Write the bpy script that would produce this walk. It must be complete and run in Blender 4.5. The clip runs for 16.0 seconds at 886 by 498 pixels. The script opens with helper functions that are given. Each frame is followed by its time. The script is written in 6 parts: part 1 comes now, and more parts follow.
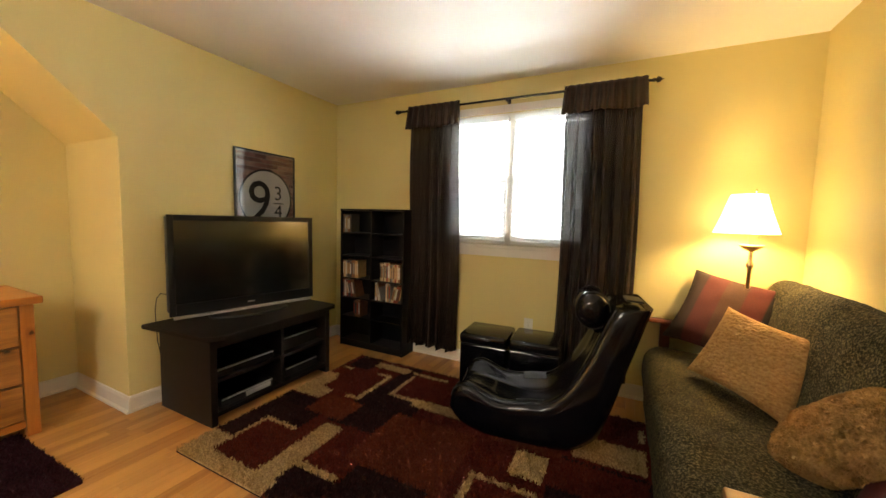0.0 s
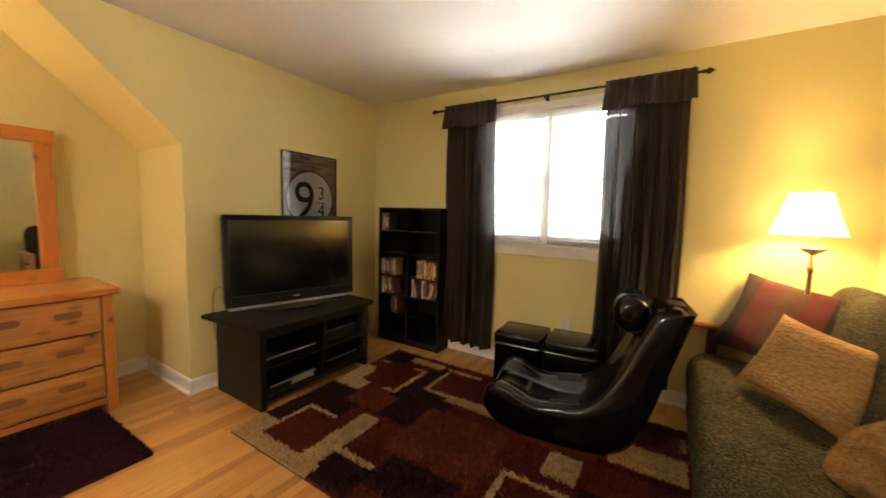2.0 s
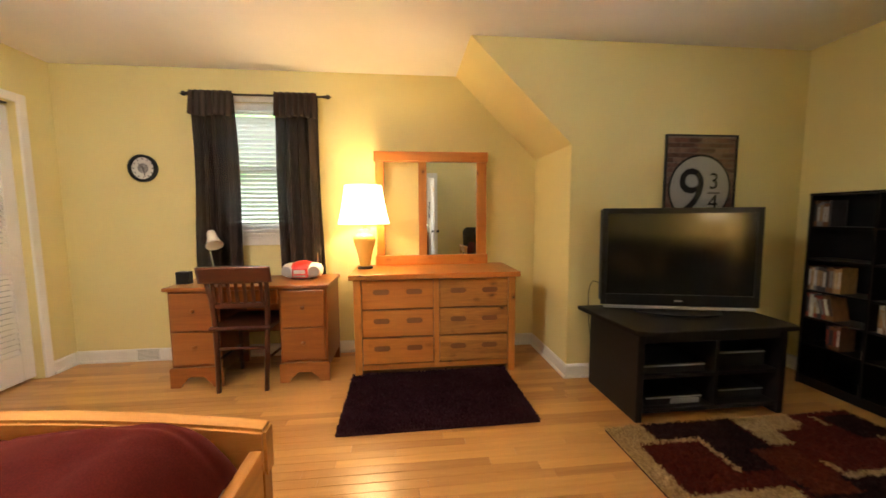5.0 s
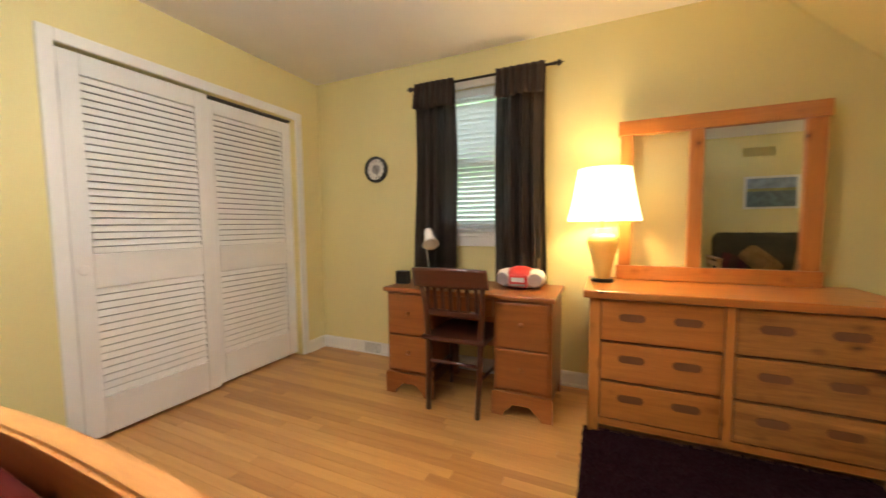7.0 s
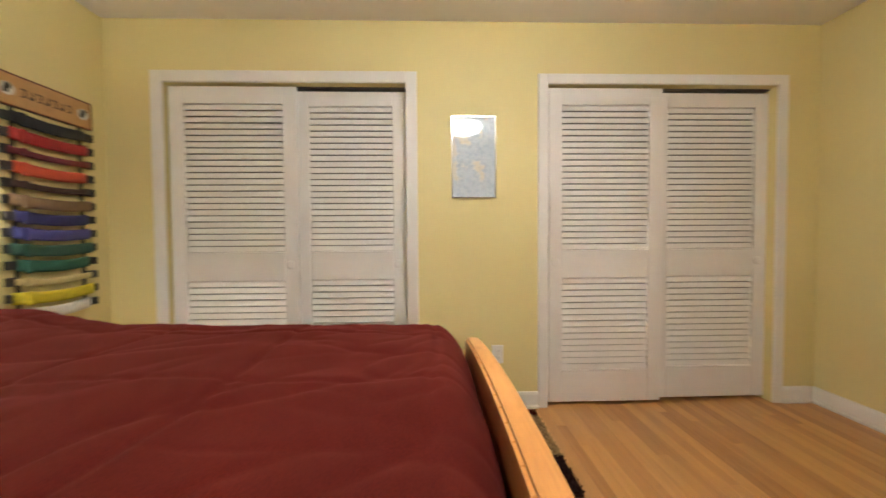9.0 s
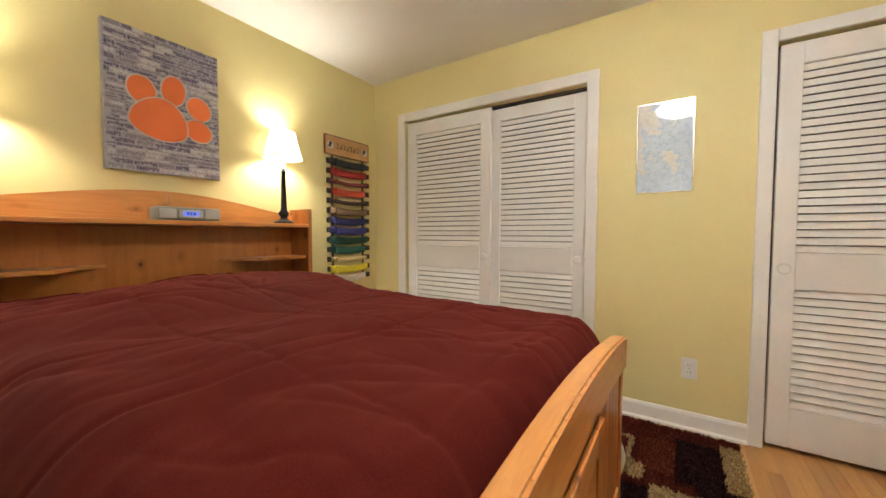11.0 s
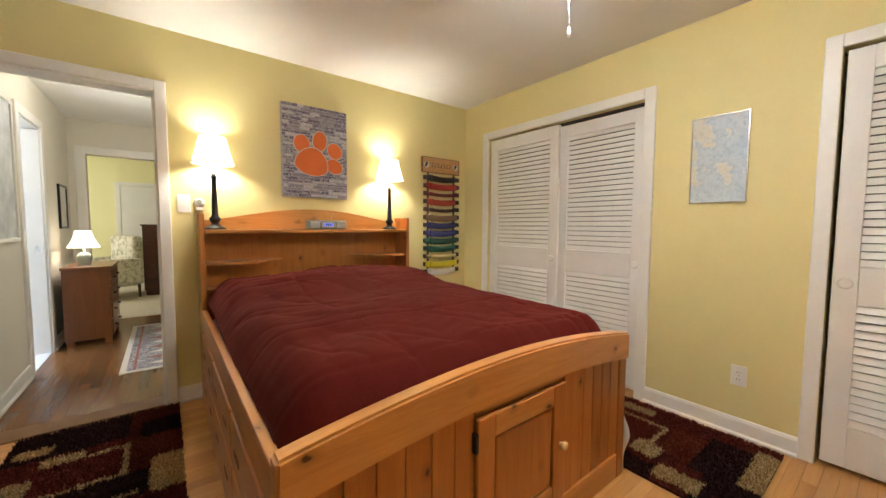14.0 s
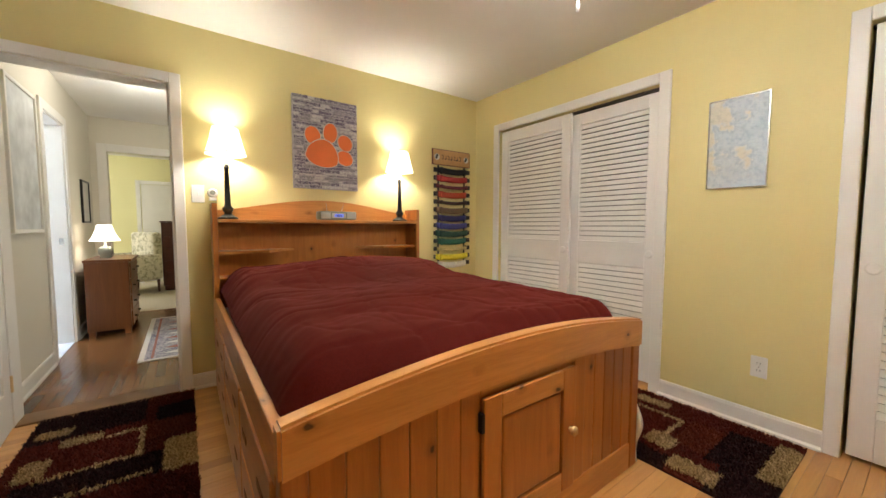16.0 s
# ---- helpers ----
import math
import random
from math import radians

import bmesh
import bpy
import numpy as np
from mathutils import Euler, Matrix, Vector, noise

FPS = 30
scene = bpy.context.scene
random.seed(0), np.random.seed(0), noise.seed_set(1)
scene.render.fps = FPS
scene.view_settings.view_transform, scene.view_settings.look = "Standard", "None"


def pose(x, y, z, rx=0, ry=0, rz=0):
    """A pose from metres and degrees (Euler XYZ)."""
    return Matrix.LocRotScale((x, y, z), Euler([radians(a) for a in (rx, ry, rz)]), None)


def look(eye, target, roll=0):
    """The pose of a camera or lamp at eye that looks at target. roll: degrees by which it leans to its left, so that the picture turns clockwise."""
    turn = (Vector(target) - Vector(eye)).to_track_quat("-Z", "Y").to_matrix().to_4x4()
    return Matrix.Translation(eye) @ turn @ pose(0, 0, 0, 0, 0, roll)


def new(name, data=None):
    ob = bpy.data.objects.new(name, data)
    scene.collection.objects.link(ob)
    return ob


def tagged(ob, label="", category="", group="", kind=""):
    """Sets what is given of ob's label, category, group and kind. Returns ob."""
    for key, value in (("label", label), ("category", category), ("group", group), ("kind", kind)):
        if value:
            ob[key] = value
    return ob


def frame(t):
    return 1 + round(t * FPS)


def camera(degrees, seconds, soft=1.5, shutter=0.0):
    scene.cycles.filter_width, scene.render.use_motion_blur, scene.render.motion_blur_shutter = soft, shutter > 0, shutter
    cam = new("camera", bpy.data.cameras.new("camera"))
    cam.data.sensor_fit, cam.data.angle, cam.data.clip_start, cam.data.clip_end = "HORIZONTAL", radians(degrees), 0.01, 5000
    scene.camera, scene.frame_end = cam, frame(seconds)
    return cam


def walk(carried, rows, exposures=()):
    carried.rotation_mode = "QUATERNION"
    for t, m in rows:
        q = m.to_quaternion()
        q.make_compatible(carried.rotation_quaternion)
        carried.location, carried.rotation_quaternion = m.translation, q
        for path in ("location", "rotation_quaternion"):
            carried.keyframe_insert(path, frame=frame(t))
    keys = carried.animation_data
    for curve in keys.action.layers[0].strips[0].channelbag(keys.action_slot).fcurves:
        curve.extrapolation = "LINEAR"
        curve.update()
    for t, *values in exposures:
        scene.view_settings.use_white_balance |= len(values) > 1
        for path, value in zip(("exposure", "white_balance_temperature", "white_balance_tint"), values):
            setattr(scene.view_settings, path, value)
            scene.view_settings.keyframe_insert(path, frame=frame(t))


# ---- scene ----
import itertools
cam = camera(101.8, 16.0, shutter=0.4)
PATH = [
    (0, (0.173, 0.179, 1.267), (-0.714, 1.964, 1.104), 1.6),
    (0.5, (0.171, 0.176, 1.268), (-0.668, 1.984, 1.102), 1.6),
    (1, (0.173, 0.175, 1.253), (-0.655, 1.988, 1.092), 1.6),
    (1.5, (0.182, 0.156, 1.265), (-0.679, 1.954, 1.096), 1.7),
    (2, (0.197, 0.157, 1.292), (-0.866, 1.841, 1.101), 1.6),
    (2.5, (0.18, 0.166, 1.253), (-1.142, 1.656, 1.077), 1.2),
    (3, (0.152, 0.162, 1.253), (-1.396, 1.415, 1.071), 1.0),
    (3.5, (0.124, 0.118, 1.241), (-1.599, 1.118, 1.057), 0.8),
    (4, (0.101, 0.099, 1.219), (-1.755, 0.823, 1.039), 0.5),
    (4.2, (0.092, 0.11, 1.218), (-1.808, 0.708, 1.035), 0.3),
    (6.5, (-0.551, -0.102, 1.154), (-2.491, -0.566, 1.006), -0.7),
    (7, (-0.663, -0.229, 1.137), (-2.482, -1.051, 1.001), -0.6),
    (7.5, (-0.72, -0.372, 1.131), (-2.296, -1.599, 1.011), -0.7),
    (8, (-0.872, -0.406, 1.108), (-1.997, -2.058, 1.022), -1.0),
    (8.5, (-0.862, -0.436, 1.097), (-1.424, -2.354, 1.025), -0.8),
    (9, (-0.80, -0.402, 1.08), (-0.857, -2.400, 1.02), -0.4),
    (9.5, (-0.884, -0.306, 1.075), (-0.481, -2.264, 1.018), 0.1),
    (10, (-0.946, -0.277, 1.085), (-0.251, -2.151, 1.011), 0.3),
    (10.2, (-0.967, -0.274, 1.085), (-0.184, -2.113, 1.008), 0.3),
    (12.3, (-1.544, -0.189, 1.161), (-0.109, -1.579, 1.054), 0.1),
    (12.5, (-1.595, -0.185, 1.18), (-0.13, -1.542, 1.067), 0.2),
    (13, (-1.686, -0.167, 1.194), (-0.156, -1.449, 1.076), 0.2),
    (13.5, (-1.731, -0.133, 1.197), (-0.167, -1.374, 1.077), 0.3),
    (14, (-1.755, -0.093, 1.184), (-0.176, -1.314, 1.058), 0.3),
    (14.5, (-1.767, -0.078, 1.166), (-0.173, -1.28, 1.044), 0.3),
    (15, (-1.769, -0.074, 1.162), (-0.162, -1.258, 1.036), 0.2),
    (15.5, (-1.762, -0.071, 1.155), (-0.146, -1.241, 1.027), 0.2),
    (16, (-1.761, -0.117, 1.112), (-0.14, -1.281, 0.985), 0.1),
]
walk(cam, [(t, look(eye, target, roll)) for t, eye, target, roll in PATH], [(0, 0.31, 7150, 12), (1.8, 0.30, 7250, 14), (3.0, 0.26, 7400, 18), (4.2, 0.20, 7250, 16), (6.5, -0.06, 6350, 10), (8.0, -0.26, 6300, 10), (12.5, -0.33, 6320, 10), (16, -0.31, 6320, 10)])


# ---- world and lights ----
world = bpy.data.worlds.new("daylight")
scene.world = world
world.use_nodes = True
_wn = world.node_tree.nodes
_sky = _wn.new("ShaderNodeTexSky")
_sky.sky_type, _sky.sun_disc, _sky.sun_elevation, _sky.sun_rotation = "NISHITA", False, radians(48), radians(150)
world.node_tree.links.new(_sky.outputs[0], _wn["Background"].inputs[0])
_wn["Background"].inputs[1].default_value = 0.10

WARM, SOFT, FAN, COOL = (1.0, 0.69, 0.33), (1.0, 0.94, 0.82), (0.99, 0.97, 0.92), (0.86, 0.93, 1.0)


def bulb(x, y, z, watts, colour, radius=0.035):
    d = bpy.data.lights.new("bulb", "POINT")
    d.energy, d.color, d.shadow_soft_size = watts, colour, radius
    o = new("bulb", d)
    o.location = (x, y, z)
    return o


def panel_lamp(name, m, w, h, watts, colour):
    d = bpy.data.lights.new(name, "AREA")
    d.shape, d.size, d.size_y, d.energy, d.color = "RECTANGLE", w, h, watts, colour
    o = new(name, d)
    o.matrix_world = m
    return o


# ---- materials ----
def mat(name):
    m = bpy.data.materials.new(name)
    m.use_nodes = True
    return m, m.node_tree.nodes, m.node_tree.links, m.node_tree.nodes["Principled BSDF"]


def node(n, kind, **v):
    o = n.new(kind)
    for k, x in v.items():
        o.inputs[k.replace("_", " ")].default_value = x
    return o


def ramp(n, l, fac, stops):
    r = n.new("ShaderNodeValToRGB")
    e = r.color_ramp.elements
    while len(e) < len(stops):
        e.new(0.5)
    for k, (p, c) in enumerate(stops):
        e[k].position, e[k].color = p, (*c, 1)
    l.new(fac, r.inputs[0])
    return r.outputs[0]


def mixrgb(n, l, fac, a, b, mode="MIX"):
    m = n.new("ShaderNodeMix")
    m.data_type, m.blend_type = "RGBA", mode
    for sock, v in ((m.inputs[0], fac), (m.inputs[6], a), (m.inputs[7], b)):
        if hasattr(v, "links"):
            l.new(v, sock)
        else:
            sock.default_value = v if isinstance(v, (int, float)) else (*v, 1)
    return m.outputs[2]


def bump(n, l, p, height, strength, dist=0.01):
    b = node(n, "ShaderNodeBump", Strength=strength, Distance=dist)
    l.new(height, b.inputs["Height"])
    l.new(b.outputs[0], p.inputs["Normal"])


def plain(name, colour, rough=0.5, metal=0.0, var=0.12, scale=9.0, bumps=0.08, fine=180.0, spec=0.5, coat=0.0):
    """A painted, plastic, cloth or metal surface: blotches at one scale, fine grain at another."""
    m, n, l, p = mat(name)
    c = n.new("ShaderNodeTexCoord").outputs["Object"]
    big = node(n, "ShaderNodeTexNoise", Scale=scale, Detail=5)
    small = node(n, "ShaderNodeTexNoise", Scale=fine, Detail=3)
    l.new(c, big.inputs[0]), l.new(c, small.inputs[0])
    a = tuple(min(1, x * (1 + var)) for x in colour)
    b = tuple(x * (1 - var) for x in colour)
    l.new(ramp(n, l, big.outputs[0], [(0.3, b), (0.7, a)]), p.inputs["Base Color"])
    p.inputs["Roughness"].default_value, p.inputs["Metallic"].default_value = rough, metal
    p.inputs["Specular IOR Level"].default_value, p.inputs["Coat Weight"].default_value = spec, coat
    if bumps:
        bump(n, l, p, small.outputs[0], bumps, 0.004)
    return m


def wood(name, dark, light, along="x", rough=0.38, knots=0.0, stretch=14.0, scale=1.6, coat=0.15, pieces=0.25, spec=0.4):
    """Sawn wood with its grain along one axis, now and then a knot, and a tone of its own for each piece."""
    m, n, l, p = mat(name)
    c = n.new("ShaderNodeTexCoord").outputs["Object"]
    info, geo = n.new("ShaderNodeObjectInfo"), n.new("ShaderNodeNewGeometry")
    tone = n.new("ShaderNodeMath")
    tone.operation = "ADD"
    l.new(info.outputs["Random"], tone.inputs[0]), l.new(geo.outputs["Random Per Island"], tone.inputs[1])
    shift = n.new("ShaderNodeVectorMath")
    shift.operation = "MULTIPLY_ADD"
    shift.inputs[1].default_value = (17.0, 23.0, 31.0)
    comb = n.new("ShaderNodeCombineXYZ")
    for k in range(3):
        l.new(tone.outputs[0], comb.inputs[k])
    l.new(comb.outputs[0], shift.inputs[0]), l.new(c, shift.inputs[2])
    mp = n.new("ShaderNodeMapping")
    mp.inputs["Scale"].default_value = [1.0 if a == along else stretch for a in "xyz"]
    l.new(shift.outputs[0], mp.inputs[0])
    g = node(n, "ShaderNodeTexNoise", Scale=scale, Detail=7, Roughness=0.62, Distortion=0.9)
    f = node(n, "ShaderNodeTexNoise", Scale=scale * 9, Detail=4, Roughness=0.7)
    l.new(mp.outputs[0], g.inputs[0]), l.new(mp.outputs[0], f.inputs[0])
    mid = tuple((a + b) / 2 for a, b in zip(dark, light))
    col = ramp(n, l, g.outputs[0], [(0.28, dark), (0.5, mid), (0.72, light)])
    col = mixrgb(n, l, 0.25, col, ramp(n, l, f.outputs[0], [(0.3, dark), (0.7, light)]))
    fr = n.new("ShaderNodeMath")
    fr.operation = "FRACT"
    l.new(tone.outputs[0], fr.inputs[0])
    col = mixrgb(n, l, pieces, col, ramp(n, l, fr.outputs[0], [(0.0, dark), (0.6, light), (1.0, tuple(min(1, x * 1.1) for x in light))]))
    if knots:
        km = n.new("ShaderNodeMapping")
        km.inputs["Scale"].default_value = [0.62 if a == along else 1.0 for a in "xyz"]
        l.new(shift.outputs[0], km.inputs[0])
        wob = node(n, "ShaderNodeTexNoise", Scale=38.0, Detail=3)
        l.new(km.outputs[0], wob.inputs[0])
        v = node(n, "ShaderNodeTexVoronoi", Scale=8.5)
        l.new(mixrgb(n, l, 0.02, km.outputs[0], wob.outputs["Color"], "ADD"), v.inputs[0])
        ring = ramp(n, l, v.outputs["Distance"], [(0.08, (knots * 0.55,) * 3), (0.22, (0, 0, 0))])
        col = mixrgb(n, l, ring, col, tuple(x * 0.62 for x in dark))
        col = mixrgb(n, l, ramp(n, l, v.outputs["Distance"], [(0.045, (knots,) * 3), (0.085, (0, 0, 0))]), col, tuple(x * 0.13 for x in dark))
    l.new(col, p.inputs["Base Color"])
    p.inputs["Roughness"].default_value, p.inputs["Coat Weight"].default_value, p.inputs["Coat Roughness"].default_value = rough, coat, 0.2
    p.inputs["Specular IOR Level"].default_value = spec
    bump(n, l, p, f.outputs[0], 0.06, 0.003)
    return m


def speckle(name, dark, light, scale, rough=0.9, bumps=0.5, bias=0.5, wide=0.1, sheen=0.0):
    """Woven or tufted cloth: two yarns mixed."""
    m, n, l, p = mat(name)
    c = n.new("ShaderNodeTexCoord").outputs["Object"]
    a = node(n, "ShaderNodeTexNoise", Scale=scale, Detail=2, Roughness=0.7)
    b = node(n, "ShaderNodeTexNoise", Scale=5.0, Detail=4)
    l.new(c, a.inputs[0]), l.new(c, b.inputs[0])
    col = ramp(n, l, a.outputs[0], [(bias - wide, dark), (bias + wide, light)])
    col = mixrgb(n, l, 0.22, col, ramp(n, l, b.outputs[0], [(0.3, dark), (0.7, light)]))
    l.new(col, p.inputs["Base Color"])
    p.inputs["Roughness"].default_value = rough
    p.inputs["Sheen Weight"].default_value = sheen
    p.inputs["Specular IOR Level"].default_value = 0.12
    bump(n, l, p, a.outputs[0], bumps, 0.006)
    return m


def glow(name, colour, strength, base=(0.9, 0.9, 0.9)):
    m, n, l, p = mat(name)
    p.inputs["Base Color"].default_value = (*base, 1)
    p.inputs["Emission Color"].default_value, p.inputs["Emission Strength"].default_value = (*colour, 1), strength
    return m


def foliage_light(name, strength, white):
    """The garden beyond a window, far out of focus: leaves and bright sky between them."""
    m, n, l, p = mat(name)
    c = n.new("ShaderNodeTexCoord").outputs["Object"]
    a = node(n, "ShaderNodeTexNoise", Scale=2.2, Detail=8, Roughness=0.7)
    b = node(n, "ShaderNodeTexNoise", Scale=0.5, Detail=3)
    l.new(c, a.inputs[0]), l.new(c, b.inputs[0])
    col = ramp(n, l, a.outputs[0], [(0.34, (0.10, 0.26, 0.08)), (0.5, (0.32, 0.62, 0.26)), (0.62, (0.75, 0.95, 0.75)), (0.72, (0.95, 1.0, 1.0))])
    col = mixrgb(n, l, ramp(n, l, b.outputs[0], [(white - 0.1, (1, 1, 1)), (white + 0.1, (0, 0, 0))]), col, (0.93, 0.98, 1.0))
    e = n.new("ShaderNodeEmission")
    e.inputs[1].default_value = strength
    l.new(col, e.inputs[0])
    l.new(e.outputs[0], n["Material Output"].inputs[0])
    return m


M = {}
M["wall"] = plain("yellow_wall_paint", (0.735, 0.635, 0.295), 0.55, var=0.03, scale=1.6, bumps=0.12, fine=90, spec=0.3)
M["ceil"] = plain("ceiling_paint", (0.86, 0.84, 0.79), 0.8, var=0.03, scale=2.0, bumps=0.12, fine=110, spec=0.2)
M["white"] = plain("white_gloss_paint", (0.80, 0.78, 0.73), 0.35, var=0.03, scale=4, bumps=0.05, fine=60)
M["hallwall"] = plain("cream_wall_paint", (0.72, 0.68, 0.58), 0.6, var=0.03, scale=1.6, bumps=0.1, fine=90, spec=0.3)
M["farwall"] = plain("pale_yellow_paint", (0.80, 0.76, 0.42), 0.6, var=0.03, scale=1.6, bumps=0.1, fine=90, spec=0.3)
# Stands in for shade in closets and behind bed drawers; colours the track too.
M["dark"] = plain("shade_and_dark_metal", (0.10, 0.09, 0.08), 0.8)
M["oak"] = wood("oak_strip_floor", (0.31, 0.125, 0.030), (0.62, 0.32, 0.10), "y", 0.3, pieces=0.48, coat=0.3)
M["oak_gap"] = plain("oak_joint", (0.16, 0.08, 0.03), 0.7)
M["oak_hall"] = wood("dark_oak_floor", (0.085, 0.036, 0.012), (0.20, 0.088, 0.030), "x", 0.24, coat=0.12, pieces=0.45)
M["pine"] = wood("honey_pine", (0.30, 0.092, 0.016), (0.66, 0.285, 0.072), "x", 0.32, knots=0.9, coat=0.25)
M["pine_y"] = wood("honey_pine_rail", (0.33, 0.114, 0.022), (0.67, 0.305, 0.082), "y", 0.32, knots=0.9, coat=0.25)
M["pine_z"] = wood("honey_pine_board", (0.23, 0.062, 0.010), (0.54, 0.208, 0.044), "z", 0.32, knots=0.9, coat=0.25, pieces=0.4)
M["pine_streak"] = wood("streaky_pine", (0.10, 0.027, 0.006), (0.62, 0.265, 0.064), "y", 0.35, knots=0.9, stretch=9.0, scale=1.1, pieces=0.1)
M["pine_red"] = wood("amber_pine", (0.26, 0.072, 0.012), (0.56, 0.205, 0.042), "y", 0.32, knots=0.9, coat=0.25, pieces=0.3)
# Dark brown standing in for shade inside carved pulls and drawer gaps.
M["slot"] = plain("recess_shade", (0.17, 0.06, 0.018), 0.6)
M["maple"] = wood("desk_maple", (0.18, 0.050, 0.011), (0.34, 0.118, 0.028), "y", 0.3)
M["maple_z"] = wood("desk_maple_side", (0.15, 0.040, 0.009), (0.27, 0.088, 0.021), "z", 0.3)
M["chest"] = wood("hall_chest_cherry", (0.11, 0.034, 0.010), (0.21, 0.076, 0.022), "z", 0.3)
M["mahog"] = wood("mahogany", (0.030, 0.008, 0.005), (0.075, 0.019, 0.010), "z", 0.28, coat=0.3)
M["mahog_y"] = wood("mahogany_rail", (0.034, 0.008, 0.005), (0.090, 0.021, 0.010), "y", 0.28, coat=0.3)
M["black_wood"] = wood("black_ash", (0.005, 0.004, 0.004), (0.014, 0.010, 0.009), "x", 0.42, coat=0.0, spec=0.2)
M["black"] = plain("black_plastic", (0.008, 0.008, 0.009), 0.3, var=0.2, bumps=0.02, spec=0.3)
M["screen"] = plain("television_glass", (0.006, 0.006, 0.006), 0.13, var=0.05, bumps=0.0, spec=1.0)
M["leather"] = plain("black_leather", (0.004, 0.004, 0.006), 0.17, var=0.15, scale=14, bumps=0.05, fine=140, spec=0.38)
M["silver"] = plain("silver_plastic", (0.5, 0.5, 0.5), 0.35, 0.6, bumps=0.02)
M["steel"] = plain("brushed_metal", (0.62, 0.62, 0.62), 0.25, 1.0, bumps=0.03)
M["iron"] = plain("black_iron", (0.015, 0.012, 0.01), 0.5, 0.4, bumps=0.05)
M["brass"] = plain("aged_brass", (0.78, 0.56, 0.27), 0.32, 1.0, bumps=0.03)

# ---- building helpers ----
def thing(name, label, category, at=(0, 0, 0), rz=0.0, group="", kind=""):
    ob = new(name)
    ob.matrix_basis = pose(*at, 0, 0, rz)
    ob.empty_display_size = 0.1
    return tagged(ob, label, category, group, kind)


def part(name, bm, material, parent=None, label="", smooth=False, m=None):
    """Links a bmesh as one mesh object under a thing or a part."""
    me = bpy.data.meshes.new(name)
    bm.to_mesh(me)
    bm.free()
    return piece(name, me, material, parent, label, smooth, m)


def piece(name, me, material, parent=None, label="", smooth=False, m=None):
    if material and not me.materials:
        me.materials.append(material)
    if smooth:
        me.polygons.foreach_set("use_smooth", [True] * len(me.polygons))
    ob = new(name, me)
    ob.parent = parent
    if m is not None:
        ob.matrix_basis = m
    if label:
        ob["label"] = label
    return ob


def box(bm, x0, x1, y0, y1, z0, z1, bev=0.0, m=None):
    xs, ys, zs = sorted((x0, x1)), sorted((y0, y1)), sorted((z0, z1))
    v = [bm.verts.new((xs[i], ys[j], zs[k])) for i in (0, 1) for j in (0, 1) for k in (0, 1)]
    f = [bm.faces.new([v[i] for i in q]) for q in ((0, 1, 3, 2), (4, 6, 7, 5), (0, 4, 5, 1), (2, 3, 7, 6), (0, 2, 6, 4), (1, 5, 7, 3))]
    if m is not None:
        bmesh.ops.transform(bm, matrix=m, verts=v)
    if bev:
        bmesh.ops.bevel(bm, geom=list({e for g in f for e in g.edges}), offset=bev, segments=2, affect="EDGES", profile=0.5)
    return bm


def boxes(*rows, bev=0.0):
    bm = bmesh.new()
    for r in rows:
        box(bm, *r, bev=bev)
    return bm


def lathe(profile, seg=28, bm=None, close=False):
    """A turned body from (radius, height) pairs."""
    bm = bm or bmesh.new()
    rings = []
    for r, z in profile:
        rings.append([bm.verts.new((r * math.cos(2 * math.pi * k / seg), r * math.sin(2 * math.pi * k / seg), z)) for k in range(seg)])
    for a, b in zip(rings, rings[1:]):
        for k in range(seg):
            bm.faces.new((a[k], a[(k + 1) % seg], b[(k + 1) % seg], b[k]))
    if close:
        bm.faces.new(rings[0][::-1]), bm.faces.new(rings[-1])
    return bm


def prism(poly, depth, bm=None, axis="x", bev=0.0):
    """A flat outline drawn out along an axis. x: outline in (y, z); y: in (x, z); z: in (x, y)."""
    bm = bm or bmesh.new()
    put = {"x": lambda d, a, b: (d, a, b), "y": lambda d, a, b: (a, d, b), "z": lambda d, a, b: (a, b, d)}[axis]
    lo = [bm.verts.new(put(depth[0], a, b)) for a, b in poly]
    hi = [bm.verts.new(put(depth[1], a, b)) for a, b in poly]
    k = len(poly)
    fs = [bm.faces.new(lo[::-1]), bm.faces.new(hi)] + [bm.faces.new((lo[i], lo[(i + 1) % k], hi[(i + 1) % k], hi[i])) for i in range(k)]
    bmesh.ops.recalc_face_normals(bm, faces=fs)
    if bev:
        bmesh.ops.bevel(bm, geom=list({e for g in fs for e in g.edges}), offset=bev, segments=2, affect="EDGES")
    return bm


def tube(points, r, seg=8, bm=None):
    """A round rod along a line of points."""
    bm = bm or bmesh.new()
    pts = [Vector(p) for p in points]
    rings = []
    for i, p in enumerate(pts):
        d = (pts[min(i + 1, len(pts) - 1)] - pts[max(i - 1, 0)]).normalized()
        a = d.orthogonal().normalized() if not rings else (rings[-1][1] - d * rings[-1][1].dot(d)).normalized()
        b = d.cross(a)
        rr = r[i] if isinstance(r, (list, tuple)) else r
        rings.append(([bm.verts.new(p + rr * (math.cos(2 * math.pi * k / seg) * a + math.sin(2 * math.pi * k / seg) * b)) for k in range(seg)], a))
    for (u, _), (v, _) in zip(rings, rings[1:]):
        for k in range(seg):
            bm.faces.new((u[k], u[(k + 1) % seg], v[(k + 1) % seg], v[k]))
    bm.faces.new(rings[0][0][::-1]), bm.faces.new(rings[-1][0])
    return bm


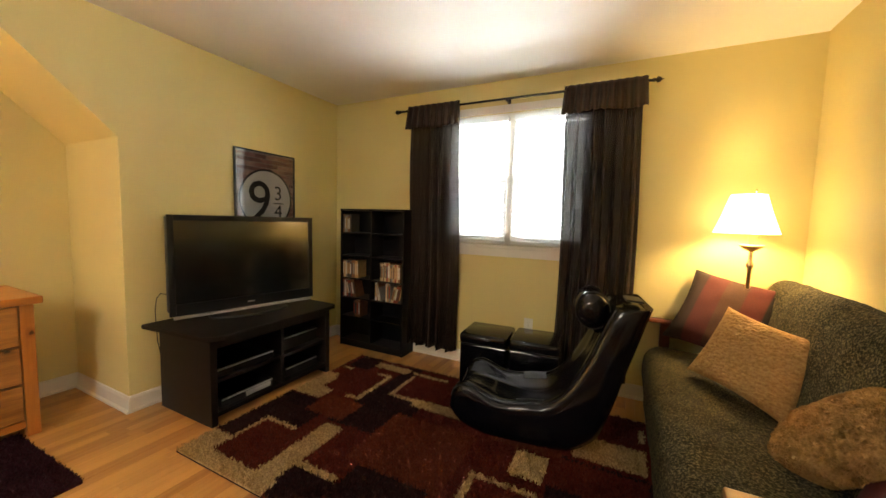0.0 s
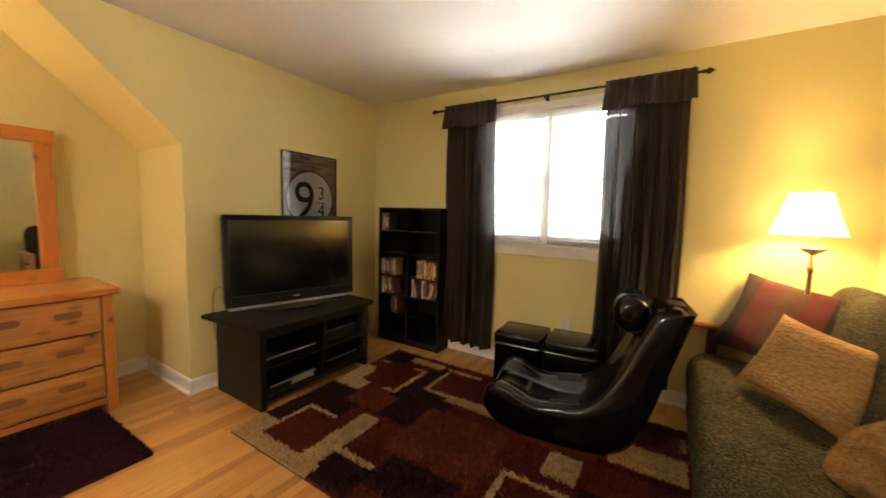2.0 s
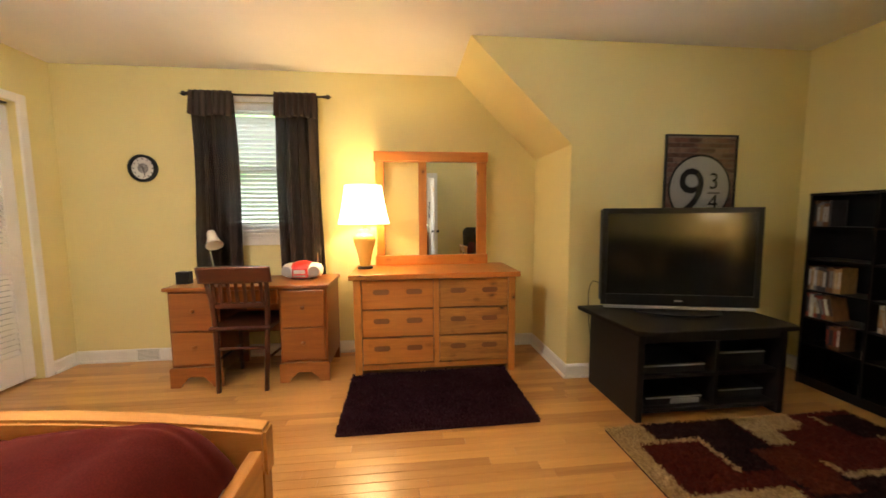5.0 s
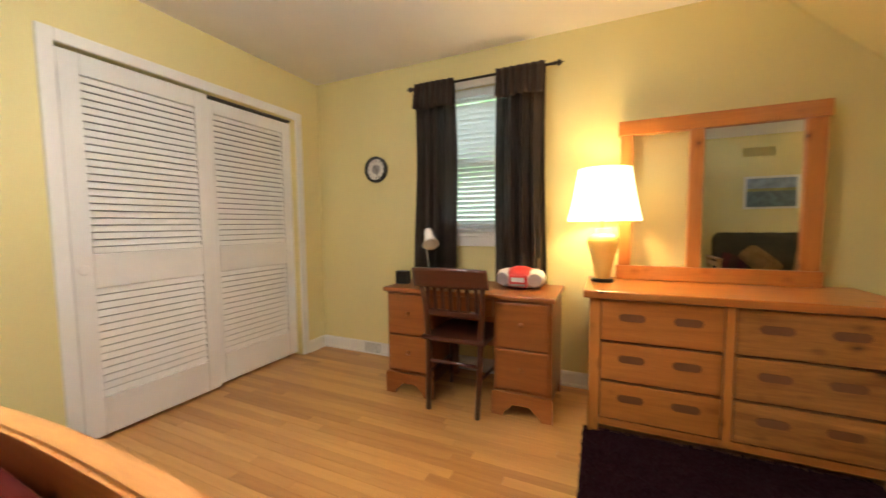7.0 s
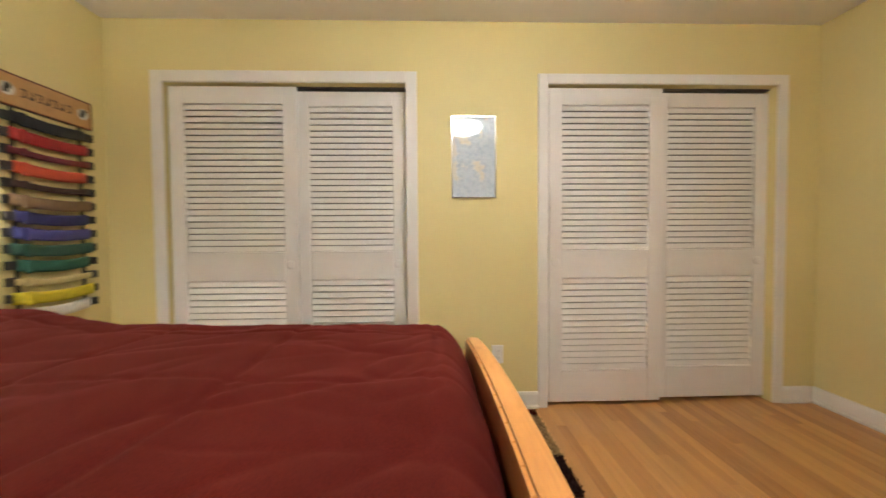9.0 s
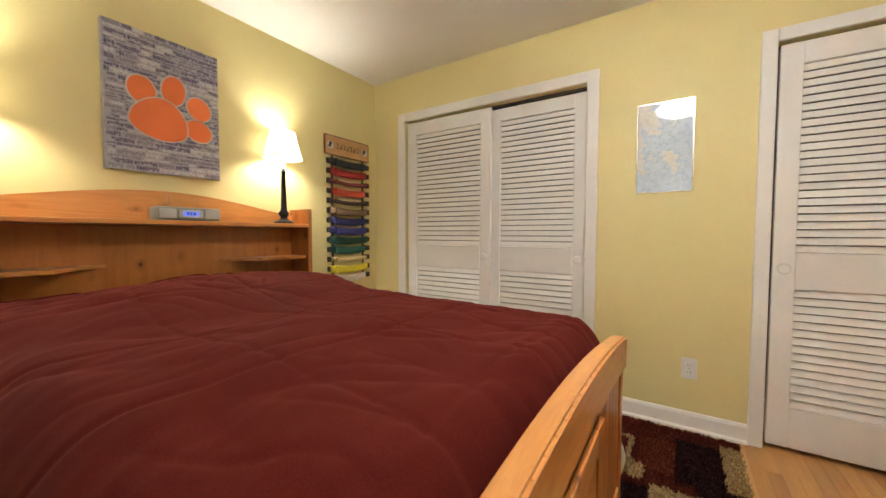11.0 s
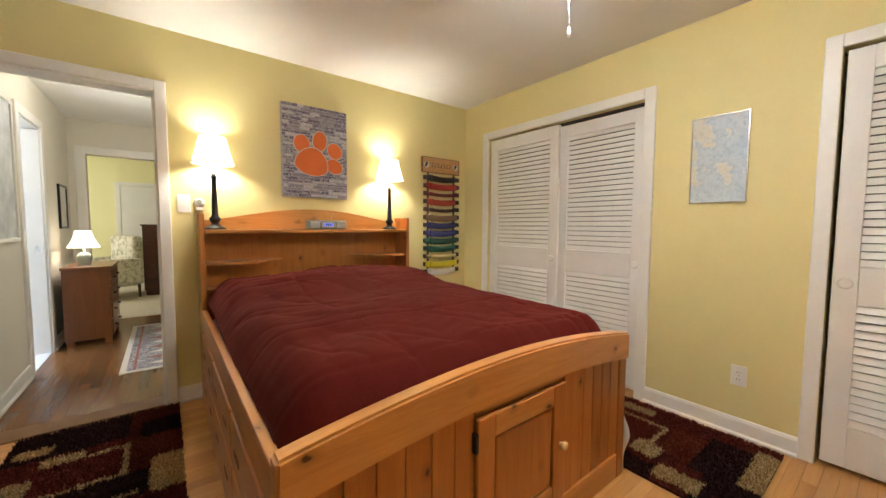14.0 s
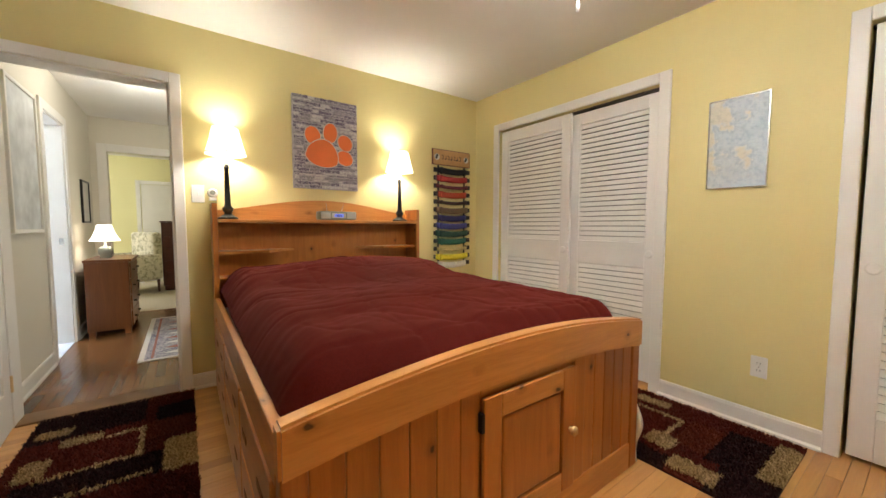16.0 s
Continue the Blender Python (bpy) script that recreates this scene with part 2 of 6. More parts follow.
def sheet(fn, nu, nv, close=None):
    """A grid of fn(u, v) with u, v from 0 to 1."""
    bm = bmesh.new()
    g = [[bm.verts.new(fn(i / nu, j / nv)) for j in range(nv + 1)] for i in range(nu + 1)]
    for i in range(nu):
        for j in range(nv):
            bm.faces.new((g[i][j], g[i + 1][j], g[i + 1][j + 1], g[i][j + 1]))
    return bm


def thicken(bm, d):
    bmesh.ops.recalc_face_normals(bm, faces=bm.faces[:])
    bmesh.ops.solidify(bm, geom=bm.faces[:], thickness=d)
    return bm


def setting(name, bm, material, label="", m=None):
    ob = part(name, bm, material, None, label, m=m)
    return tagged(ob, label, kind="structure")


# ---- the room ----
XE, XW, XT, YN, YS, H = 1.17, -3.27, -2.545, 3.10, -2.65, 2.41
YJ, YK, ZK = 1.265, 0.545, 1.705           # alcove jamb, where its slope meets the ceiling, where the slope begins
DY0, DY1, DZ = -0.068, 0.69, 2.02       # bedroom doorway
NX0, NX1, NZ0, NZ1 = -1.31, -0.06, 1.07, 2.15   # large window
WY0, WY1, WZ0, WZ1 = -1.50, -0.80, 1.07, 2.15   # small window
CLOSETS = ((-0.640, 0.818), (-2.99, -1.522))
T = 0.14

setting("floor", boxes((XW - T, XE + T, YS - 0.8, YN + T, -0.15, -0.012)), M["oak_gap"], "dark joints under the oak strip floor")
setting("ceiling", boxes((XW - T, XE + T, YS - 0.8, YN + T, H, H + 0.12)), M["ceil"], "smooth white painted ceiling")
setting("wall_north", boxes((XT, NX0, YN, YN + T, 0, H), (NX1, XE + T, YN, YN + T, 0, H), (NX0, NX1, YN, YN + T, 0, NZ0), (NX0, NX1, YN, YN + T, NZ1, H)), M["wall"], "warm yellow painted wall with a wide window")
setting("wall_west", boxes((XW - T, XW, YS - T, WY0, 0, H), (XW - T, XW, WY1, YN, 0, H), (XW - T, XW, WY0, WY1, 0, WZ0), (XW - T, XW, WY0, WY1, WZ1, H)), M["wall"], "warm yellow painted wall with a narrow window")
setting("wall_alcove", prism([(YJ, 0), (YJ, ZK), (YK, H), (YN + T, H), (YN + T, 0)], (XW, XT), axis="x"), M["wall"], "yellow painted wall box with a sloping upper corner")
setting("wall_east", boxes((XE, XE + T, YS - T, DY0, 0, H), (XE, XE + T, DY1, YN, 0, H), (XE, XE + T, DY0, DY1, DZ, H)), M["wall"], "yellow painted wall with the doorway")
(a0, a1), (b0, b1) = CLOSETS
setting("wall_south", boxes((XW, b0, YS - T, YS, 0, H), (b1, a0, YS - T, YS, 0, H), (a1, XE, YS - T, YS, 0, H), (b0, b1, YS - T, YS, 2.03, H), (a0, a1, YS - T, YS, 2.03, H)), M["wall"], "yellow painted wall with two closets")
# Closet shade is put into the colour of these unseen walls.
setting("closet_back", boxes((XW, XE, YS - 0.8, YS - 0.75, 0, H), (XW - 0.05, XW, YS - 0.8, YS - T, 0, H), (XE, XE + 0.05, YS - 0.8, YS - T, 0, H)), M["dark"], "closet interior painted dark for its shade")


def base_run(x0, y0, x1, y1, nx, ny):
    """Baseboard with a rounded top and a shoe strip; nx, ny points into the room."""
    d = Vector((x1 - x0, y1 - y0))
    L = d.length
    bm = bmesh.new()
    prof = [(0, 0), (0.026, 0), (0.026, 0.012), (0.016, 0.022), (0.014, 0.085), (0.008, 0.10), (0, 0.102)]
    lo = [bm.verts.new((x0 + nx * a, y0 + ny * a, b)) for a, b in prof]
    hi = [bm.verts.new((x1 + nx * a, y1 + ny * a, b)) for a, b in prof]
    k = len(prof)
    bm.faces.new(lo), bm.faces.new(hi[::-1])
    for i in range(k):
        bm.faces.new((lo[i], hi[i], hi[(i + 1) % k], lo[(i + 1) % k]))
    bmesh.ops.recalc_face_normals(bm, faces=bm.faces[:])
    setting("baseboard", bm, M["white"], "white painted wooden baseboard")


CW = 0.062
for r in ((XT, YN, XE - 0.026, YN, 0, -1), (XE, DY1 + CW, XE, YN, -1, 0), (XE, YS, XE, DY0 - CW, -1, 0),
          (a1 + 0.08, YS, XE - 0.026, YS, 0, 1), (b1 + CW, YS, a0 - CW, YS, 0, 1), (XW + 0.026, YS, b0 - CW, YS, 0, 1),
          (XW, YS, XW, YJ, 1, 0), (XW + 0.026, YJ, XT + 0.026, YJ, 0, -1), (XT, YJ, XT, YN - 0.026, 1, 0)):
    base_run(*r)


def casing_y(x0, x1, z1, y, out, w=CW, name="trim"):
    """Door casing round an opening in a wall that runs along x; out: +1 where the room lies towards +y."""
    d = 0.018 * out
    for k, r in enumerate(((x0 - w, x0, y, y + d, 0, z1 + w), (x1, x1 + w, y, y + d, 0, z1 + w), (x0, x1, y, y + d, z1, z1 + w))):
        setting(name, box(bmesh.new(), *r, bev=0.005), M["white"], "white painted door casing")


def casing_x(y0, y1, z1, x, out, w=CW):
    d = 0.018 * out
    for r in ((x, x + d, y0 - w, y0, 0, z1 + w), (x, x + d, y1, y1 + w, 0, z1 + w), (x, x + d, y0, y1, z1, z1 + w)):
        setting("trim", box(bmesh.new(), *r, bev=0.005), M["white"], "white painted door casing")


casing_y(a0, a1, 2.03, YS, 1, 0.07)
casing_y(b0, b1, 2.03, YS, 1)
casing_x(DY0, DY1, DZ, XE, -1)
casing_x(DY0, DY1, DZ, XE + T, 1)
setting("door_jamb", boxes((XE, XE + T, DY0 - 0.0, DY0 + 0.012, 0, DZ), (XE, XE + T, DY1 - 0.012, DY1, 0, DZ), (XE, XE + T, DY0 + 0.012, DY1 - 0.012, DZ - 0.012, DZ)), M["white"], "white painted door jamb")
setting("threshold", box(bmesh.new(), XE - 0.01, XE + T + 0.01, DY0 + 0.012, DY1 - 0.012, -0.011, 0.012, bev=0.004), M["oak_gap"], "worn wooden door threshold")

# ---- louvred closet doors ----
LW = 0.0385
_bm = box(bmesh.new(), -0.5, 0.5, -0.003, 0.003, -0.0179, 0.0179, bev=0.0)
bmesh.ops.rotate(_bm, cent=(0, 0, 0), matrix=Matrix.Rotation(radians(26), 3, "X"), verts=_bm.verts[:])
SLAT = bpy.data.meshes.new("slat")
_bm.to_mesh(SLAT)
_bm.free()


def louvre_door(x0, x1, y, pull_x, z1):
    """One sliding closet door with two fields of slats."""
    w, z0, st = x1 - x0, 0.022, 0.085
    d = thing("closet_door", "white louvred sliding closet door standing closed", "closet door", ((x0 + x1) / 2, y, 0), group="closet doors")
    h = w / 2
    part("frame", boxes((-h, -h + st, -0.015, 0.015, z0, z1), (h - st, h, -0.015, 0.015, z0, z1), (-h + st, h - st, -0.015, 0.015, z0, 0.225),
                        (-h + st, h - st, -0.015, 0.015, 0.82, 1.0), (-h + st, h - st, -0.015, 0.015, 1.912, z1), bev=0.003), M["white"], d)
    # Dark sheet standing in for the unlit closet between the slats.
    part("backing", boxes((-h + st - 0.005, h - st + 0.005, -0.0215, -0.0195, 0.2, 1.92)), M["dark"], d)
    part("finger_pull", lathe([(0.0, 0.004), (0.020, 0.004), (0.025, 0.002), (0.028, 0.0)], 20), M["white"], d, m=pose(pull_x, 0.0155, 0.92, -90, 0, 0))
    for lo, hi in ((0.225, 0.82), (1.0, 1.912)):
        k = round((hi - lo) / LW)
        for i in range(k):
            s = piece("slat", SLAT, M["white"], d, m=Matrix.Translation((0, 0.002, lo + (i + 0.5) * (hi - lo) / k)) @ Matrix.Diagonal((w - 2 * st, 1, 1, 1)))
    return d


for (c0, c1), mid in ((CLOSETS[0], 0.045), (CLOSETS[1], -2.252)):
    louvre_door(mid - 0.012, c1 - 0.014, YS - 0.03, 0.0 - (c1 - mid) / 2 + 0.05 if c1 > 0 else (c1 - mid) / 2 - 0.045, 2.017)
    louvre_door(c0 + 0.004, mid + 0.012, YS - 0.068, -(mid - c0) / 2 + 0.05, 2.003)
    setting("closet_track", boxes((c0, c1, YS - 0.10, YS - 0.052, 2.019, 2.03)), M["dark"], "dark metal closet door track")


# ---- more materials ----
def striped(name, colours, axis, period, rough=0.85):
    m, n, l, p = mat(name)
    c = n.new("ShaderNodeTexCoord").outputs["Object"]
    s = n.new("ShaderNodeSeparateXYZ")
    l.new(c, s.inputs[0])
    w = n.new("ShaderNodeMath")
    w.operation = "MULTIPLY_ADD"
    w.inputs[1].default_value, w.inputs[2].default_value = 1 / period, 0.5
    l.new(s.outputs["xyz".index(axis)], w.inputs[0])
    f = n.new("ShaderNodeMath")
    f.operation = "FRACT"
    l.new(w.outputs[0], f.inputs[0])
    k = len(colours)
    stops = []
    for i, col in enumerate(colours):
        stops += [(i / k + 0.01, col), ((i + 1) / k - 0.01, col)]
    col = ramp(n, l, f.outputs[0], stops)
    g = node(n, "ShaderNodeTexNoise", Scale=160.0, Detail=3)
    l.new(c, g.inputs[0])
    l.new(mixrgb(n, l, 0.35, col, g.outputs[0], "OVERLAY"), p.inputs["Base Color"])
    p.inputs["Roughness"].default_value = rough
    bump(n, l, p, g.outputs[0], 0.3, 0.004)
    return m


def sheer(name, a, b, through_light):
    """Thin woven curtain cloth that lets some of the window through."""
    m, n, l, p = mat(name)
    c = n.new("ShaderNodeTexCoord").outputs["Object"]
    mp = n.new("ShaderNodeMapping")
    mp.inputs["Scale"].default_value = (1, 1, 0.03)
    l.new(c, mp.inputs[0])
    g = node(n, "ShaderNodeTexNoise", Scale=30.0, Detail=4)
    w = node(n, "ShaderNodeTexNoise", Scale=400.0, Detail=1)
    l.new(mp.outputs[0], g.inputs[0]), l.new(c, w.inputs[0])
    l.new(ramp(n, l, g.outputs[0], [(0.35, a), (0.65, b)]), p.inputs["Base Color"])
    p.inputs["Roughness"].default_value = 0.75
    bump(n, l, p, w.outputs[0], 0.25, 0.002)
    t, mx = n.new("ShaderNodeBsdfTransparent"), n.new("ShaderNodeMixShader")
    mx.inputs[0].default_value = through_light
    l.new(p.outputs[0], mx.inputs[1]), l.new(t.outputs[0], mx.inputs[2])
    l.new(mx.outputs[0], n["Material Output"].inputs[0])
    return m


def shade_cloth(name, colour, strength):
    """A lit lampshade: cloth that glows from the bulb behind it."""
    m, n, l, p = mat(name)
    c = n.new("ShaderNodeTexCoord").outputs["Object"]
    g = node(n, "ShaderNodeTexNoise", Scale=300.0, Detail=2)
    l.new(c, g.inputs[0])
    p.inputs["Base Color"].default_value = (0.85, 0.80, 0.68, 1)
    p.inputs["Roughness"].default_value = 0.9
    p.inputs["Emission Color"].default_value, p.inputs["Emission Strength"].default_value = (*colour, 1), strength
    bump(n, l, p, g.outputs[0], 0.2, 0.003)
    return m


M["curtain"] = sheer("dark_brown_curtain", (0.010, 0.006, 0.004), (0.036, 0.016, 0.009), 0.15)
M["valance"] = sheer("dark_brown_valance", (0.011, 0.007, 0.005), (0.037, 0.017, 0.010), 0.0)
M["blind"] = plain("white_blind", (0.85, 0.85, 0.85), 0.5, var=0.02, bumps=0.02)
_n, _l = M["blind"].node_tree.nodes, M["blind"].node_tree.links
_t, _x = _n.new("ShaderNodeBsdfTranslucent"), _n.new("ShaderNodeMixShader")
_t.inputs[0].default_value, _x.inputs[0].default_value = (0.85, 0.87, 0.88, 1), 0.45
_l.new(_n["Principled BSDF"].outputs[0], _x.inputs[1]), _l.new(_t.outputs[0], _x.inputs[2]), _l.new(_x.outputs[0], _n["Material Output"].inputs[0])
M["glass"], _n, _l, _p = mat("window_glass")
_p.inputs["Transmission Weight"].default_value, _p.inputs["Roughness"].default_value, _p.inputs["IOR"].default_value = 1.0, 0.0, 1.45
M["mirror"] = plain("mirror", (0.86, 0.88, 0.87), 0.015, 1.0, var=0.0, bumps=0.0)
M["comforter"] = speckle("maroon_comforter", (0.060, 0.0064, 0.0046), (0.084, 0.0100, 0.0070), 320.0, 0.9, 0.05, sheen=0.10)
_n, _l = M["comforter"].node_tree.nodes, M["comforter"].node_tree.links
_p = _n["Principled BSDF"]
_p.inputs["Specular IOR Level"].default_value, _p.inputs["Sheen Roughness"].default_value = 0.06, 0.35
_p.inputs["Sheen Tint"].default_value = (0.75, 0.20, 0.15, 1)
M["sheet"] = plain("white_sheet", (0.75, 0.73, 0.70), 0.9, bumps=0.2)
M["futon"] = speckle("grey_green_chenille", (0.006, 0.007, 0.005), (0.135, 0.112, 0.058), 118.0, 0.95, 1.0, 0.55, 0.085)
M["fuzzy"] = speckle("tan_fleece", (0.27, 0.145, 0.050), (0.50, 0.30, 0.118), 70.0, 0.95, 1.0, 0.45, 0.2)
M["stripe"] = striped("red_brown_stripe", [(0.020, 0.009, 0.006), (0.070, 0.007, 0.005), (0.062, 0.024, 0.009), (0.085, 0.008, 0.006), (0.007, 0.004, 0.004)], "x", 0.53)
M["pile_red"] = speckle("rug_dark_red", (0.058, 0.009, 0.006), (0.115, 0.019, 0.011), 90, 0.95, 0.6)
M["pile_brown"] = speckle("rug_dark_brown", (0.012, 0.005, 0.005), (0.034, 0.011, 0.010), 90, 0.95, 0.6)
M["pile_rust"] = speckle("rug_rust", (0.080, 0.015, 0.008), (0.145, 0.032, 0.015), 90, 0.95, 0.6)
M["pile_beige"] = speckle("rug_beige", (0.25, 0.155, 0.065), (0.50, 0.345, 0.175), 90, 0.95, 0.6)
M["mat"] = speckle("aubergine_bath_mat", (0.020, 0.006, 0.009), (0.050, 0.014, 0.020), 110, 0.95, 0.6)
M["shade"] = shade_cloth("lit_shade_warm", (1.0, 0.73, 0.38), 6.0)
M["shade_soft"] = shade_cloth("lit_shade_cream", (1.0, 0.88, 0.68), 4.2)
M["gold"] = plain("gold_glaze", (0.74, 0.47, 0.12), 0.2, var=0.1, scale=6, bumps=0.02, coat=0.6)
M["red_plastic"] = plain("red_plastic", (0.55, 0.03, 0.025), 0.3, bumps=0.02)
M["white_plastic"] = plain("white_plastic", (0.78, 0.77, 0.74), 0.35, var=0.03, bumps=0.02)
M["grey_plastic"] = plain("grey_green_plastic", (0.22, 0.24, 0.21), 0.4, bumps=0.03)
M["lcd"] = glow("blue_display", (0.15, 0.25, 1.0), 1.2, (0.05, 0.08, 0.3))
M["carpet"] = speckle("beige_carpet", (0.50, 0.44, 0.35), (0.62, 0.56, 0.46), 120, 0.95, 0.5)
M["redwood"] = wood("futon_redwood", (0.10, 0.022, 0.010), (0.20, 0.05, 0.02), "x", 0.35)
M["lightwood"] = wood("futon_arm_wood", (0.42, 0.22, 0.08), (0.6, 0.36, 0.15), "x", 0.35)


# ---- windows ----
def window(name, w, h, m, sashes, label):
    """A wooden window unit: casing inside, frames, sashes, glass; origin at the sill's middle, room towards -y."""
    o = thing(name, label, "window", kind="structure")
    o.matrix_basis = m
    f = 0.045
    part("window_frame", boxes((-w / 2, -w / 2 + f, 0.02, 0.10, 0, h), (w / 2 - f, w / 2, 0.02, 0.10, 0, h), (-w / 2 + f, w / 2 - f, 0.02, 0.10, h - f, h), (-w / 2 + f, w / 2 - f, 0.02, 0.10, 0, f)), M["white"], o)
    part("casing", boxes((-w / 2 - 0.06, -w / 2, -0.018, -0.001, -0.02, h + 0.06), (w / 2, w / 2 + 0.06, -0.018, -0.001, -0.02, h + 0.06), (-w / 2, w / 2, -0.018, -0.001, h, h + 0.06), bev=0.003), M["white"], o)
    part("window_sill", box(bmesh.new(), -w / 2 - 0.065, w / 2 + 0.065, -0.038, 0.02, -0.028, 0.0, bev=0.006), M["white"], o)
    part("apron", box(bmesh.new(), -w / 2 - 0.05, w / 2 + 0.05, -0.019, -0.001, -0.10, -0.029, bev=0.004), M["white"], o)
    n = sashes
    sw = (w - 2 * f - 0.03 * (n - 1)) / n
    for i in range(n):
        x0 = -w / 2 + f + i * (sw + 0.03)
        if i:
            part("mullion", boxes((x0 - 0.03, x0, 0.02, 0.10, f, h - f)), M["white"], o)
        s = 0.035
        for z0, z1, y in ((f, h / 2 + 0.02, 0.05), (h / 2 - 0.02, h - f, 0.075)):
            sash = part("sash", boxes((x0, x0 + s, y - 0.015, y + 0.008, z0, z1), (x0 + sw - s, x0 + sw, y - 0.015, y + 0.008, z0, z1), (x0 + s, x0 + sw - s, y - 0.015, y + 0.008, z0, z0 + s), (x0 + s, x0 + sw - s, y - 0.015, y + 0.008, z1 - s, z1)), M["white"], o)
            g = part("pane", boxes((x0 + s, x0 + sw - s, y - 0.004, y, z0 + s, z1 - s)), M["glass"], sash)
            g.visible_shadow = False
    return o


def blind(name, w, h, m, label, tilt):
    """A slatted blind with head rail, bottom rail, ladder cords and a wand; hung inside the window's recess."""
    o = thing(name, label, "window blind")
    o.matrix_basis = m
    part("head_rail", boxes((-w / 2, w / 2, -0.022, 0.022, h - 0.045, h - 0.002), bev=0.003), M["blind"], o)
    part("bottom_rail", boxes((-w / 2, w / 2, -0.02, 0.02, 0.004, 0.022), bev=0.003), M["blind"], o)
    for x in (-w / 2 + 0.08, w / 2 - 0.08):
        part("cord", tube([(x, -0.023, 0.02), (x, -0.023, h - 0.04)], 0.0015, 5), M["blind"], o)
    part("wand", tube([(-w / 2 + 0.05, -0.03, h - 0.05), (-w / 2 + 0.05, -0.03, h * 0.35)], 0.004, 6), M["white_plastic"], o)
    bm = boxes((-w / 2, w / 2, -0.022, 0.022, -0.0012, 0.0012))
    me = bpy.data.meshes.new("slat")
    bm.to_mesh(me)
    bm.free()
    k = int((h - 0.08) / 0.036)
    for i in range(k):
        piece("slat", me, M["blind"], o, m=pose(0, 0, 0.04 + i * 0.036, tilt, 0, 0))
    return o


NW, NC = NX1 - NX0, (NX0 + NX1) / 2
WW, WC = WY1 - WY0, (WY0 + WY1) / 2
window("window_1", NW, NZ1 - NZ0, pose(NC, YN, NZ0), 2, "white wooden double window behind brown curtains")
window("window_2", WW, WZ1 - WZ0, pose(XW, WC, WZ0, 0, 0, 90), 1, "white wooden sash window behind brown curtains")
for dx in (-NW / 4 + 0.004, NW / 4 - 0.004):
    blind("window_blind", NW / 2 - 0.06, NZ1 - NZ0 - 0.03, pose(NC + dx, YN + 0.004, NZ0 + 0.006), "white slatted blind lowered, slats nearly closed", -48)
blind("window_blind", WW - 0.06, WZ1 - WZ0 - 0.03, pose(XW - 0.004, WC, WZ0 + 0.006, 0, 0, 90), "white slatted blind lowered, slats half open", -36)

for nm, m, w, mt in (("backdrop", pose(NC, YN + 5.5, 2.2, 90, 0, 0), 12, foliage_light("garden_north", 9.0, 0.56)), ("backdrop", pose(XW - 5.5, WC, 2.2, 90, 0, 90), 12, foliage_light("garden_west", 4.2, 0.42))):
    bm = boxes((-w / 2, w / 2, -3.4, 5.0, -0.02, 0.02))
    tagged(part(nm, bm, mt, m=m), "sunlit green garden out of focus", "backdrop", kind="structure")
tagged(part("ground", boxes((-60, 60, -60, 60, -1.3, -1.2)), plain("lawn", (0.06, 0.11, 0.03), 0.9, var=0.4, scale=3)), "green lawn outside the windows", kind="structure")
panel_lamp("skylight_north", look((NC, YN + 0.75, 1.9), (NC, YN - 1.2, 1.5)), NW, 1.0, 400, COOL)
panel_lamp("skylight_west", look((XW - 0.9, WC, 2.95), (XW + 1.5, WC, 0.4)), WW, 0.6, 48, COOL)


def curtain_panel(w0, w1, top, bottom, waves, seed, flare=0.03):
    """One gathered curtain with a rod pocket and a short valance flap; drawn along x, room towards -y."""
    rnd = random.Random(seed)
    ph = [rnd.uniform(0, 6.28) for _ in range(4)]

    def fold(u, v):
        w = w0 + (w1 - w0) * v ** 0.7
        a = 0.012 + 0.022 * v
        s = a * math.sin(u * waves * 6.283 + ph[0] + 0.5 * v) + 0.5 * a * math.sin(u * waves * 2.31 * 6.283 + ph[1] + 1.1 * v) + 0.006 * math.sin(9 * v + 7 * u + ph[2])
        return ((u - 0.5) * w + 0.008 * math.sin(6 * v + ph[3]), s, top + (bottom - top) * v)

    def flap(u, v):
        w = (w0 + flare) + 0.8 * flare * v
        s = -0.035 - 0.028 * v + (0.007 + 0.011 * v) * math.sin(u * waves * 1.7 * 6.283 + ph[1])
        return ((u - 0.5) * w, s, top + 0.012 - 0.20 * v - 0.008 * math.sin(u * 9 + ph[2]) * v)

    return thicken(sheet(fold, 90, 40), 0.0025), thicken(sheet(flap, 70, 8), 0.0025)


def curtain(m, w0, w1, top, bottom, waves, seed, label, flare=0.03):
    o = thing("curtain", label, "curtain", group="curtains")
    o.matrix_basis = m
    a, b = curtain_panel(w0, w1, top, bottom, waves, seed, flare)
    part("panel", a, M["curtain"], o, smooth=True)
    part("valance", b, M["valance"], o, smooth=True)


def curtain_rod(m, half, brackets):
    o = thing("curtain_rod", "black iron curtain rod with arrow finials on wall brackets", "curtain rod")
    o.matrix_basis = m
    part("rod", tube([(-half + 0.03, 0, 0), (half - 0.03, 0, 0)], 0.009, 10), M["iron"], o)
    for s in (-1, 1):
        part("finial", lathe([(0.0, 0.0), (0.012, 0.0), (0.014, 0.012), (0.008, 0.018), (0.02, 0.03), (0.016, 0.045), (0.006, 0.055), (0.0, 0.07)], 14), M["iron"], o, m=pose(s * (half - 0.03), 0, 0, 0, 90 * s, 0), smooth=True)
    for x in brackets:
        part("bracket", boxes((x - 0.008, x + 0.008, -0.012, 0.075, -0.018, -0.008), (x - 0.012, x + 0.012, 0.068, 0.075, -0.05, 0.03), (x - 0.008, x + 0.008, -0.012, -0.006, -0.018, 0.006)), M["iron"], o)


